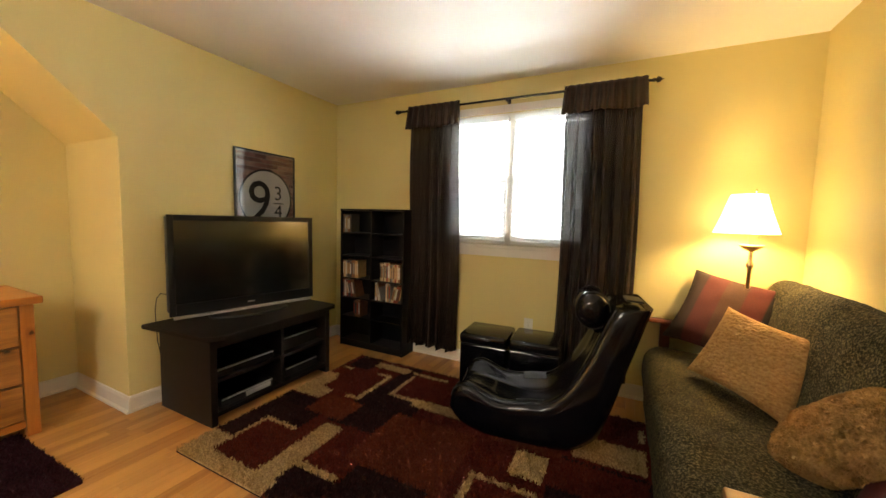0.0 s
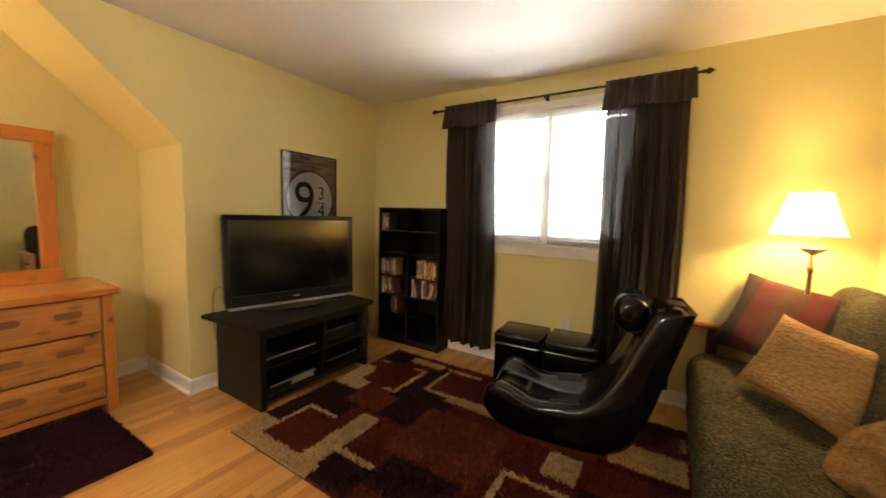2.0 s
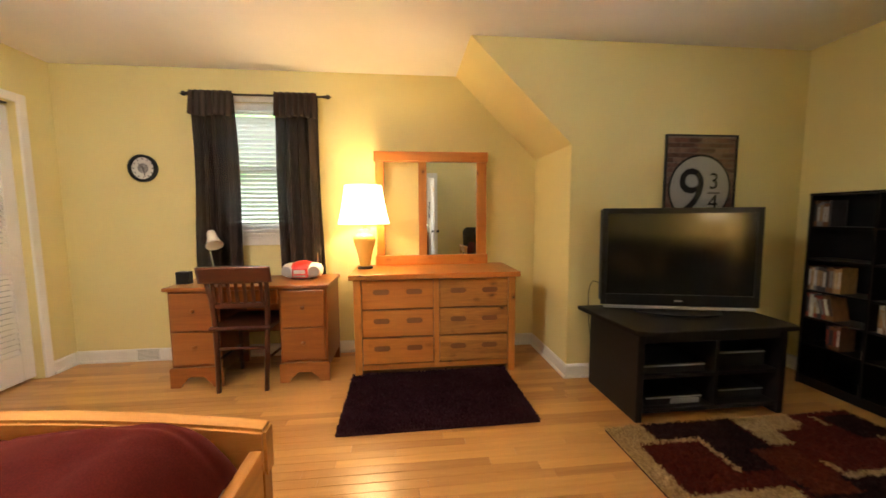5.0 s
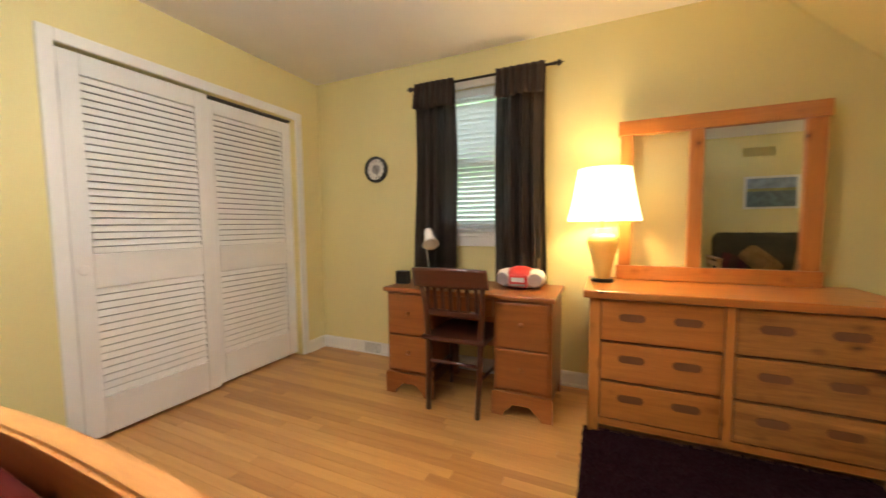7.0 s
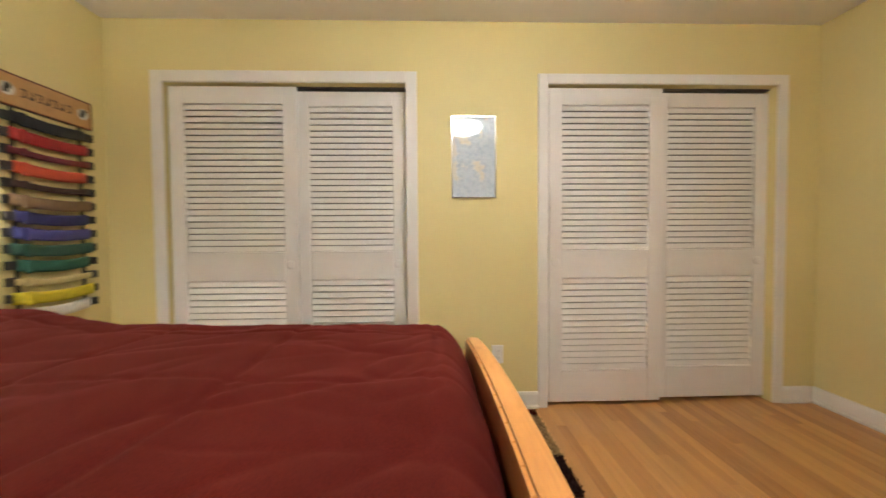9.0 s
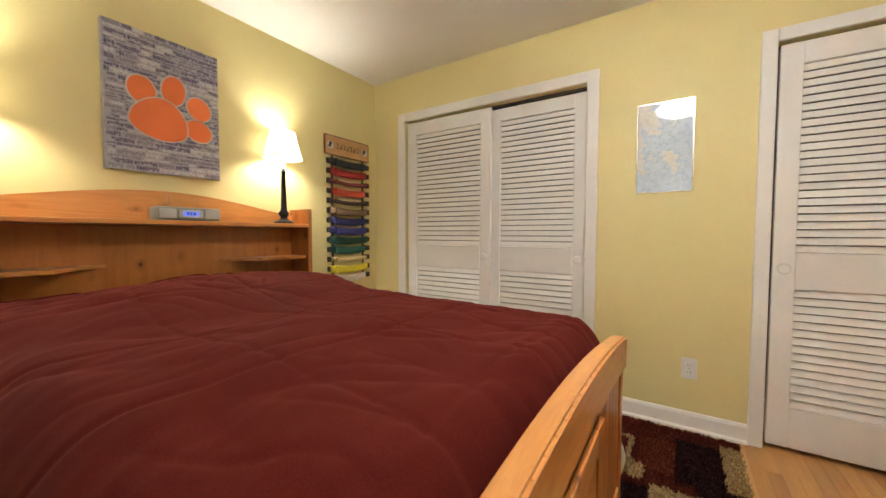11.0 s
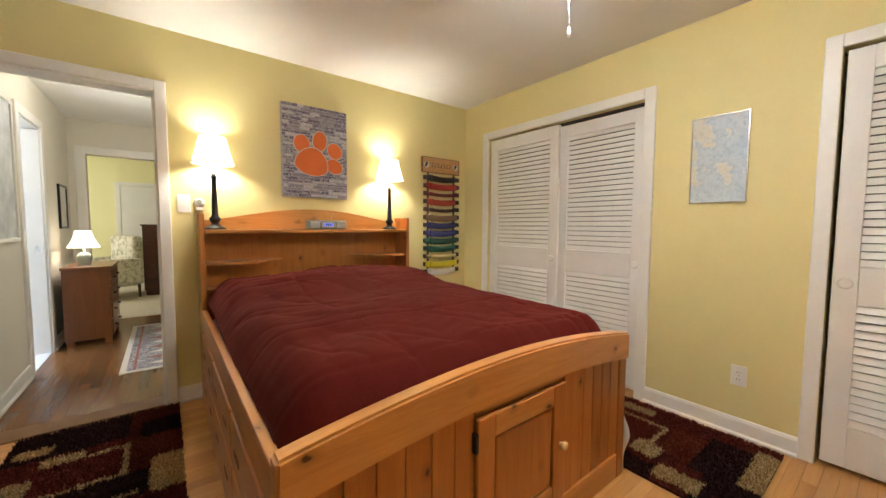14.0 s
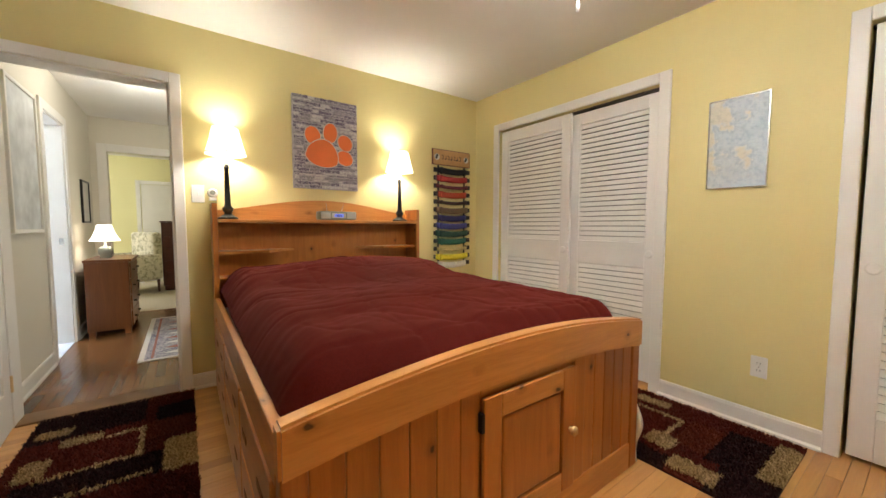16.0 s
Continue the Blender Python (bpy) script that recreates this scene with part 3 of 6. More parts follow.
curtain_rod(pose(-0.71, YN - 0.078, 2.235), 1.03, (-0.55, 0.0, 0.9))
curtain(pose(-1.352, YN - 0.085, 0), 0.47, 0.51, 2.245, 0.10, 5, 3, "dark brown sheer curtain hanging from an iron rod")
curtain(pose(0.0, YN - 0.085, 0), 0.50, 0.52, 2.245, 0.12, 6, 8, "dark brown sheer curtain hanging from an iron rod")
curtain_rod(pose(XW + 0.078, -1.082, 2.185, 0, 0, 90), 0.55, (-0.4, 0.4))
curtain(pose(XW + 0.085, -1.415, 0, 0, 0, 90), 0.32, 0.36, 2.19, 0.35, 4, 5, "dark brown sheer curtain behind the desk", 0.0)
curtain(pose(XW + 0.085, -0.775, 0, 0, 0, 90), 0.33, 0.36, 2.19, 0.35, 4, 11, "dark brown sheer curtain behind the desk", 0.0)


# ---- bed ----
def bed():
    """Captain's bed with a bookcase headboard, drawers in the sides and an arched footboard with a cupboard door."""
    o = thing("captains_bed", "honey pine captain's bed with bookcase headboard and arched footboard", "bed")
    y0, y1, xf, xh = -1.80, -0.262, -0.958, 0.94
    hb = part("headboard", box(bmesh.new(), 1.13, 1.15, y0 + 0.0305, y1 - 0.0305, 0.0, 1.1315, bev=0.002), M["pine_z"], o)
    for y in (y0, y1 - 0.03):
        part("side_panel", box(bmesh.new(), xh, 1.15, y, y + 0.03, 0, 1.255, bev=0.004), M["pine_z"], hb)
    part("shelf", box(bmesh.new(), xh - 0.006, 1.15, y0 + 0.031, y1 - 0.031, 1.132, 1.155, bev=0.004), M["pine_y"], hb)
    arch = [(y0 + 0.031, 1.156)] + [(y0 + 0.031 + (y1 - y0 - 0.062) * k / 24, 1.215 + 0.095 * abs(math.sin(math.pi * k / 24)) ** 1.3) for k in range(25)] + [(y1 - 0.031, 1.156)]
    part("arched_rail", prism(arch, (1.118, 1.15), axis="x"), M["pine_y"], hb)
    for s, e in ((1, y0 + 0.031), (-1, y1 - 0.031)):
        pts = [(1.129, e), (xh + 0.03, e)] + [(xh + 0.03 + 0.16 * math.sin(k / 10 * 1.57), e + s * (0.30 + 0.20 * k / 10)) for k in range(11)] + [(1.129, e + s * 0.50)]
        part("corner_shelf", prism(pts, (0.925, 0.943), axis="z"), M["pine_y"], hb)
        part("lower_shelf", prism([(1.129, e), (xh + 0.02, e), (xh + 0.02, e + s * 0.16), (1.129, e + s * 0.24)], (0.752, 0.77), axis="z"), M["pine_y"], hb)
    # footboard
    fb = part("footboard", boxes((xf + 0.006, xf + 0.03, y0 + 0.05, y1 - 0.05, 0.09, 0.60)), M["pine_z"], o)
    n = 26
    top = [(y0 - 0.004 + (y1 - y0 + 0.008) * k / n, 0.690 + 0.068 * abs(math.sin(math.pi * k / n)) ** 0.9) for k in range(n + 1)]
    low = [(y, z - 0.125 - 0.012 * math.sin(math.pi * k / n)) for k, (y, z) in enumerate(top)]
    part("arched_rail", prism(low + top[::-1], (xf - 0.022, xf + 0.034), axis="x", bev=0.008), M["pine_y"], fb)
    for y in (y0, y1 - 0.06):
        part("post", box(bmesh.new(), xf - 0.012, xf + 0.04, y, y + 0.06, 0, 0.585, bev=0.005), M["pine_z"], fb)
    part("bottom_rail", box(bmesh.new(), xf - 0.012, xf + 0.03, y0 + 0.061, y1 - 0.061, 0.0, 0.12, bev=0.004), M["pine_y"], fb)
    planks = [(y1 - 0.061 - 0.0872 * k, 0.0845) for k in range(5)] + [(-1.375 - 0.0735 * k, 0.071) for k in range(5)]
    for y, w in planks:
        zt = 0.580 + 0.045 * math.sin(math.pi * (y - y0) / (y1 - y0))
        part("plank", box(bmesh.new(), xf - 0.005, xf + 0.0055, y - w, y, 0.121, zt, bev=0.0035), M["pine_z"], fb)
    part("stile", box(bmesh.new(), xf - 0.010, xf + 0.0055, -0.826, -0.752, 0.121, 0.66, bev=0.003), M["pine_z"], fb)
    part("stile", box(bmesh.new(), xf - 0.010, xf + 0.0055, -1.374, -1.305, 0.121, 0.66, bev=0.003), M["pine_z"], fb)
    part("header", box(bmesh.new(), xf - 0.010, xf + 0.0055, -1.304, -0.827, 0.60, 0.67, bev=0.003), M["pine_y"], fb)
    d0, d1, dz0, dz1 = -1.292, -0.830, 0.128, 0.592
    door = part("door", box(bmesh.new(), xf - 0.012, xf - 0.0105, d0 + 0.07, d1 - 0.07, dz0 + 0.07, dz1 - 0.07), M["pine_z"], o, "pine cupboard door with a raised panel")
    for p, q in ((d0, d0 + 0.075), (d1 - 0.075, d1)):
        part("door_stile", box(bmesh.new(), xf - 0.026, xf - 0.0105, p, q, dz0, dz1, bev=0.004), M["pine_z"], door)
    for p, q in ((dz0, dz0 + 0.075), (dz1 - 0.075, dz1)):
        part("door_rail", box(bmesh.new(), xf - 0.026, xf - 0.0105, d0 + 0.0755, d1 - 0.0755, p, q, bev=0.004), M["pine_y"], door)
    part("raised_panel", box(bmesh.new(), xf - 0.023, xf - 0.0125, d0 + 0.083, d1 - 0.083, dz0 + 0.083, dz1 - 0.083, bev=0.008), M["pine_z"], door)
    part("knob", lathe([(0.0, 0.03), (0.010, 0.03), (0.017, 0.024), (0.017, 0.016), (0.009, 0.008), (0.008, 0.0)], 16), M["lightwood"], door, "turned wooden knob", True, pose(xf - 0.026, d0 + 0.035, 0.36, 0, -90, 0))
    for z in (0.20, 0.52):
        part("hinge", boxes((xf - 0.029, xf - 0.009, d1 + 0.001, d1 + 0.012, z - 0.03, z + 0.03)), M["iron"], door, "black iron hinge")
    # sides with drawers
    for side, ys in ((1, y1), (-1, y0)):
        a, b = (ys - 0.03, ys) if side > 0 else (ys, ys + 0.03)
        part("side_rail", box(bmesh.new(), xf + 0.042, xh - 0.002, a, b, 0.52, 0.648, bev=0.004), M["pine"], o)
        part("plinth", box(bmesh.new(), xf + 0.042, xh - 0.002, a, b, 0.0, 0.07, bev=0.003), M["pine"], o)
        # Painted dark for the shade that shows between the drawers.
        part("side_panel", boxes((xf + 0.042, xh - 0.002, a + (0.001 if side < 0 else -0.02), b - (0.02 if side > 0 else -0.02), 0.07, 0.52)), M["dark"], o)
        xs = (xf + 0.08, xf + 0.68, xf + 1.30, xh - 0.04)
        for i, (x0, x1) in enumerate(zip(xs, xs[1:])):
            for z0, z1 in ((0.085, 0.295), (0.305, 0.51)):
                dr = part("drawer", box(bmesh.new(), x0 + 0.012, x1 - 0.012, a, b + side * 0.004, z0, z1, bev=0.005), M["pine"], o)
                for px in (0.25, 0.75):
                    x = x0 + (x1 - x0) * px
                    yy = ys + side * 0.005
                    # Flat plate; the shade of the carved recess is in its colour.
                    part("pull", boxes((x - 0.045, x + 0.045, min(yy, yy + side * 0.003), max(yy, yy + side * 0.003), (z0 + z1) / 2 - 0.012, (z0 + z1) / 2 + 0.012), bev=0.001), M["slot"], dr, "carved pull with its recess shade painted dark")
    part("slat_base", boxes((xf + 0.042, xh - 0.002, y0 + 0.031, y1 - 0.031, 0.35, 0.40)), M["pine"], o)
    return o


bed()
m_ = thing("mattress", "white mattress in the bed frame", "mattress", (-0.01, -1.03, 0.402))
part("body", box(bmesh.new(), -0.92, 0.93, -0.73, 0.73, 0.0, 0.20, bev=0.04), M["sheet"], m_, smooth=True)


def comforter():
    x0, x1, y0, y1 = -0.922, 0.925, -1.790, -0.288

    def f(u, v):
        x, y = x0 + (x1 - x0) * u, y0 + (y1 - y0) * v
        z = 0.795 + 0.035 * math.exp(-((x - 0.62) / 0.30) ** 2) * (0.5 + 0.5 * math.tanh((x - 0.2) * 6)) + 0.06 * max(0, min(1, (x - 0.25) / 0.5)) * (0.75 + 0.25 * math.cos((y + 1.03) * 3.6))
        e, e2 = min((y1 - y) / 0.17, 1), min((y - y0) / 0.14, 1)
        z -= 0.135 * (1 - e) ** 2.6 + 0.12 * (1 - e2) ** 2.6
        g = min((x - x0) / 0.16, 1)
        z -= 0.15 * (1 - g) ** 2.8
        p = Vector((x, y, 0))
        z += 0.026 * noise.noise(p * 2.1) + 0.010 * noise.noise(p * 5 + Vector((3, 1, 0)))
        # long soft folds, creases fanning out from the sides and the head, and the stitched quilting
        def crease(a, b, c, sharp):
            return max(0, 1 - abs(noise.noise(Vector((a, b, c)))) * sharp) ** 2

        side = max(0, 1 - (y1 - y) / 0.55) + max(0, 1 - (y - y0) / 0.4)
        head = max(0, min(1, (x - 0.25) / 0.35))
        foot = max(0, min(1, (-0.30 - x) / 0.4))
        z -= 0.006 * crease(x * 1.3 + 0.8 * y, y * 3.0 - 1.4 * x, 4.0, 4)
        z -= 0.004 * crease(x * 3.4 - 2.2 * y, y * 1.7 + 1.2 * x, 7.0, 5)
        z += 0.0045 * side * noise.noise(Vector((x * 16 + 6 * y, y * 2.6, 9.0)))
        z += (0.0018 + 0.0022 * head) * noise.noise(Vector((x * 24 + 8 * y, y * 9 + 12 * x, 2.0)))
        z -= 0.006 * head * crease(x * 5 + 4 * y, y * 5 - 4 * x, 6.0, 5) + 0.0045 * foot * crease(x * 2.5 + 3.5 * y, y * 5 - 2 * x, 3.0, 6)
        for q in (-0.80, -0.38, 0.06, 0.50):
            z -= 0.0055 * math.exp(-((x - q + 0.012 * math.sin(7 * y + 9 * q)) / 0.011) ** 2)
        for q in (-1.55, -1.14, -0.72):
            z -= 0.0045 * math.exp(-((y - q + 0.012 * math.sin(6 * x + 5 * q)) / 0.011) ** 2)
        return (x, y, z)

    o = thing("comforter", "rumpled maroon comforter spread over the bed", "comforter")
    part("cover", thicken(sheet(f, 240, 200), 0.03), M["comforter"], o, smooth=True)
    part("seam", tube([Vector(f(0.985, k / 60)) + Vector((0, 0, 0.001)) for k in range(1, 60)], 0.0045, 6), M["comforter"], o, smooth=True)


comforter()
bs = thing("bed_skirt", "white cloth hanging beside the bed foot", "cloth", (-0.93, -1.825, 0))
part("cloth", thicken(sheet(lambda u, v: (u * 0.10 - 0.04 + 0.012 * math.sin(v * 9), 0.018 - 0.012 * math.sin(u * 14 + 4 * v) - 0.02 * math.sin(v * 3.1), 0.006 + 0.34 * v), 12, 20), 0.003), M["sheet"], bs, smooth=True)


# ---- dresser, mirror, desk ----
def dresser():
    o = thing("dresser", "honey pine dresser with six slotted drawers", "dresser")
    x0, x1, y0, y1 = -3.24, -2.715, -0.30, 0.925
    # Shade between the drawers is put into this body's colour.
    part("body", boxes((x0, x1 - 0.03, y0 + 0.02, y1 - 0.02, 0.05, 0.742)), M["slot"], o, "body painted dark for the shade in the drawer gaps")
    part("top", box(bmesh.new(), x0, x1 + 0.035, y0 - 0.03, y1 + 0.03, 0.744, 0.785, bev=0.006), M["pine_red"], o)
    for y in (y0, y1 - 0.055):
        for x in (x0, x1 - 0.045):
            part("post", box(bmesh.new(), x, x + 0.05, y, y + 0.055, 0, 0.743, bev=0.004), M["pine_z"], o)
        part("side_panel", boxes((x0 + 0.051, x1 - 0.046, y + 0.012, y + 0.042, 0.05, 0.74)), M["pine"], o)
    ym = (y0 + y1) / 2
    part("divider", box(bmesh.new(), x1 - 0.03, x1 - 0.004, ym - 0.02, ym + 0.02, 0.06, 0.743, bev=0.002), M["pine_z"], o)
    part("kick_board", box(bmesh.new(), x1 - 0.03, x1 - 0.008, y0 + 0.056, y1 - 0.056, 0.05, 0.09, bev=0.002), M["pine_red"], o)
    for a, b in ((y0 + 0.06, ym - 0.024), (ym + 0.024, y1 - 0.06)):
        for z0, z1 in ((0.098, 0.295), (0.307, 0.508), (0.520, 0.735)):
            d = part("drawer", box(bmesh.new(), x1 - 0.028, x1 + 0.002, a, b, z0, z1, bev=0.005), M["pine_red"] if a < ym else M["pine_streak"], o)
            for q in (0.27, 0.73):
                y, z = a + (b - a) * q, (z0 + z1) / 2 + 0.02
                pts = [(y + 0.055 * math.copysign(1, math.cos(t)) * 0.7 + 0.022 * math.cos(t), z + 0.020 * math.sin(t)) for t in [2 * math.pi * (k + 0.5) / 16 for k in range(16)]]
                # Slot drawn as a thin plate, its inner shade painted dark.
                part("pull", prism(pts, (x1 + 0.0025, x1 + 0.005), axis="x"), M["slot"], d, "carved slot pull with its recess shade painted dark")
    return o


dresser()


def dresser_mirror():
    o = thing("dresser_mirror", "pine framed dresser mirror with an open side bay", "mirror", (-3.185, 0, 0.786))
    y0, y1, h, d = -0.155, 0.795, 0.965, 0.028
    part("top_rail", box(bmesh.new(), -d, d, y0 - 0.012, y1 + 0.012, h - 0.085, h, bev=0.004), M["pine_red"], o)
    part("bottom_rail", box(bmesh.new(), -d, d, y0 - 0.012, y1 + 0.012, 0, 0.085, bev=0.004), M["pine_red"], o)
    for a, b in ((y0, y0 + 0.07), (0.205, 0.275), (y1 - 0.085, y1)):
        part("post", box(bmesh.new(), -d + 0.004, d - 0.004, a, b, 0.0855, h - 0.0855, bev=0.003), M["pine_z"], o)
    part("glass", boxes((-0.004, 0.004, 0.2755, y1 - 0.0855, 0.0855, h - 0.0855)), M["mirror"], o, "silvered mirror glass")
    part("backing", boxes((-0.012, -0.0045, 0.2755, y1 - 0.0855, 0.0855, h - 0.0855)), M["pine_red"], o)


dresser_mirror()


def desk():
    o = thing("desk", "brown maple kneehole desk with bracket feet", "desk")
    x0, x1, y0, y1 = -3.17, -2.705, -1.574, -0.49
    part("top", box(bmesh.new(), x0, x1 + 0.02, y0 - 0.018, y1 + 0.018, 0.695, 0.722, bev=0.006), M["maple"], o)
    for a, b in ((y0, y0 + 0.34), (y1 - 0.34, y1)):
        part("pedestal", boxes((x0, x1 - 0.012, a, b, 0.10, 0.694), bev=0.003), M["maple_z"], o)
        for z0, z1 in ((0.165, 0.40), (0.41, 0.68)):
            d = part("drawer", box(bmesh.new(), x1 - 0.0115, x1 + 0.006, a + 0.018, b - 0.018, z0, z1, bev=0.006), M["maple"], o)
            part("knob", lathe([(0.0, 0.024), (0.012, 0.022), (0.015, 0.015), (0.008, 0.007), (0.011, 0.0)], 14), M["maple"], d, "turned wooden knob", True, pose(x1 + 0.006, (a + b) / 2, (z0 + z1) / 2 + 0.01, 0, 90, 0))
        w = b - a
        pts = [(a - 0.008, 0), (a + 0.06, 0), (a + 0.075, 0.03), (a + 0.10, 0.05), (a + 0.12, 0.075), (b - 0.12, 0.075), (b - 0.10, 0.05), (b - 0.075, 0.03), (b - 0.06, 0), (b + 0.008, 0), (b + 0.008, 0.13), (b - 0.002, 0.145), (a + 0.002, 0.145), (a - 0.008, 0.13)]
        part("bracket_foot", prism(pts, (x1 - 0.0115, x1 + 0.012), axis="x"), M["maple"], o)
        for y in (a, b - 0.05):
            part("back_foot", boxes((x0, x0 + 0.03, y, y + 0.05, 0, 0.0995)), M["maple_z"], o)
    d = part("drawer", box(bmesh.new(), x1 - 0.03, x1 + 0.002, y0 + 0.345, y1 - 0.345, 0.585, 0.690, bev=0.005), M["maple"], o)
    part("back_panel", boxes((x0 + 0.005, x0 + 0.02, y0 + 0.3405, y1 - 0.3405, 0.25, 0.694)), M["maple_z"], o)


desk()


def desk_chair():
    o = thing("desk_chair", "dark mahogany slat-back chair pushed up to the desk", "chair", (-2.60, -1.05, 0))
    sw = 0.17
    for s in (-1, 1):
        part("back_leg", tube([(0.01, s * 0.158, 0), (-0.012, s * 0.165, 0.22), (-0.025, s * 0.17, 0.45), (-0.015, s * 0.182, 0.65), (0.03, s * 0.198, 0.83)], [0.017, 0.019, 0.020, 0.018, 0.014], 8), M["mahog"], o, smooth=True)
        part("front_leg", tube([(-0.40, s * 0.18, 0), (-0.39, s * 0.18, 0.43)], [0.015, 0.021], 8), M["mahog"], o, smooth=True)
        part("stretcher", tube([(-0.012, s * 0.165, 0.22), (-0.393, s * 0.18, 0.20)], 0.010, 8), M["mahog"], o, smooth=True)
    part("stretcher", tube([(-0.018, -0.166, 0.30), (-0.018, 0.166, 0.30)], 0.011, 8), M["mahog_y"], o, smooth=True)
    part("seat", box(bmesh.new(), -0.43, 0.012, -0.205, 0.205, 0.432, 0.462, bev=0.012), M["mahog_y"], o)
    crest = lambda u, v: (0.018 + 0.03 * v + 0.030 * (1 - (2 * u - 1) ** 2), (u - 0.5) * 0.46, 0.775 + 0.108 * v + (0.0 if v < 0.5 else 0.008 * math.cos((2 * u - 1) * 1.5)))
    part("crest_rail", thicken(sheet(crest, 20, 6), 0.020), M["mahog_y"], o, smooth=True)
    part("lower_rail", thicken(sheet(lambda u, v: (-0.015 + 0.012 * (1 - (2 * u - 1) ** 2), (u - 0.5) * 0.36, 0.585 + 0.04 * v), 12, 3), 0.016), M["mahog_y"], o, smooth=True)
    for k in range(7):
        u = (k + 0.5) / 7
        y = (u - 0.5) * 0.36
        bow = 0.02 * (1 - (2 * u - 1) ** 2)
        part("slat", box(bmesh.new(), -0.006, 0.006, -0.011, 0.011, 0, 0.165, bev=0.003), M["mahog"], o, m=pose(-0.008 + bow, y, 0.622, 0, 8, 0))


desk_chair()


# ---- television corner ----
def tv_stand():
    o = thing("tv_stand", "black ash television stand with open shelves", "tv stand", (-2.19, 1.87, 0))
    part("top", prism([(-0.33, -0.54), (0.27, -0.49), (0.31, -0.40), (0.31, 0.50), (0.27, 0.535), (-0.33, 0.56)], (0.522, 0.550), axis="z", bev=0.004), M["black_wood"], o)
    for y in (-0.47, 0.44):
        part("side", box(bmesh.new(), -0.27, 0.27, y, y + 0.04, 0, 0.521, bev=0.003), M["black_wood"], o)
    part("base_shelf", boxes((-0.26, 0.262, -0.4295, 0.4395, 0.05, 0.075)), M["black_wood"], o)
    part("middle_shelf", boxes((-0.26, 0.255, -0.4295, 0.4395, 0.255, 0.275)), M["black_wood"], o)
    part("upper_rail", boxes((0.20, 0.262, -0.4295, 0.4395, 0.47, 0.521)), M["black_wood"], o)
    part("divider", boxes((-0.26, 0.255, 0.03, 0.05, 0.0755, 0.2545), (-0.26, 0.255, 0.03, 0.05, 0.2755, 0.4695)), M["black_wood"], o)
    part("back_panel", boxes((-0.275, -0.262, -0.4295, 0.4395, 0.05, 0.521)), M["black"], o)


tv_stand()


def player(name, label, x, y, z, w, d, h, silver):
    o = thing(name, label, "media player", (x, y, z))
    part("case", box(bmesh.new(), -d, 0, -w / 2, w / 2, 0.004, h, bev=0.003), M["black"], o)
    part("fascia", boxes((0.001, 0.004, -w / 2 + 0.002, w / 2 - 0.002, h - 0.012, h - 0.004)), M["silver"], o, "thin silver trim")
    if silver:
        part("display", boxes((0.001, 0.005, -0.02, w / 2 - 0.02, 0.012, h - 0.016)), M["silver"], o, "bright silver front plate")
    for s in (-1, 1):
        part("foot", boxes((-0.03, -0.01, s * w * 0.4 - 0.01, s * w * 0.4 + 0.01, 0, 0.0039)), M["black"], o)


player("disc_player", "slim black disc player on the stand's shelf", -1.955, 1.65, 0.2755, 0.40, 0.28, 0.055, False)
player("cable_box", "black box with a silver front on the lower shelf", -1.955, 1.66, 0.0755, 0.36, 0.26, 0.06, True)
player("game_console", "black console lying on the stand's shelf", -1.98, 2.12, 0.0755, 0.30, 0.24, 0.07, False)
player("receiver", "black receiver on the stand's shelf", -1.99, 2.12, 0.2755, 0.32, 0.25, 0.10, False)


def television():
    o = thing("television", "large black flat-screen television, switched off, on the stand", "television")
    o.matrix_basis = pose(-2.255, 1.895, 0.551, 0, -0.9, -14.4)
    w, z0, z1 = 0.49, 0.045, 0.70
    part("body", box(bmesh.new(), -0.06, 0.0, -w, w, z0 + 0.02, z1 - 0.005, bev=0.012), M["black"], o)
    part("bezel", boxes((0.001, 0.014, -w, -w + 0.035, z0, z1), (0.001, 0.014, w - 0.035, w, z0, z1), (0.001, 0.014, -w + 0.035, w - 0.035, z1 - 0.035, z1), (0.001, 0.014, -w + 0.035, w - 0.035, z0, z0 + 0.075), bev=0.003), M["black"], o)
    part("screen", boxes((0.002, 0.006, -w + 0.036, w - 0.036, z0 + 0.076, z1 - 0.036)), M["screen"], o, "dark glossy screen")
    part("speaker_bar", box(bmesh.new(), 0.001, 0.018, -w + 0.02, w - 0.02, z0 - 0.022, z0 - 0.002, bev=0.004), M["silver"], o, "dull silver speaker strip")
    part("badge", boxes((0.0145, 0.0155, -0.025, 0.025, z0 + 0.03, z0 + 0.04)), M["silver"], o, "small bright badge")
    part("neck", box(bmesh.new(), -0.05, -0.01, -0.10, 0.10, 0.012, z0 + 0.03, bev=0.004), M["black"], o)
    part("foot", prism([(-0.14 * math.cos(t), 0.27 * math.sin(t)) for t in [2 * math.pi * k / 28 for k in range(28)]], (0.0, 0.012), axis="z"), M["black"], o, "glossy oval foot")


television()
cb = thing("power_cable", "black power cable hanging behind the television stand", "cable", (-2.5, 1.375, 0))
part("cord", tube([(0.05, 0.10, 0.72), (0.0, 0.06, 0.735), (-0.02, 0.045, 0.70), (-0.02, 0.035, 0.62), (0.0, 0.03, 0.5), (0.01, 0.03, 0.42), (0.0, 0.05, 0.33), (-0.02, 0.06, 0.30)], 0.0028, 6), M["black"], cb, smooth=True)


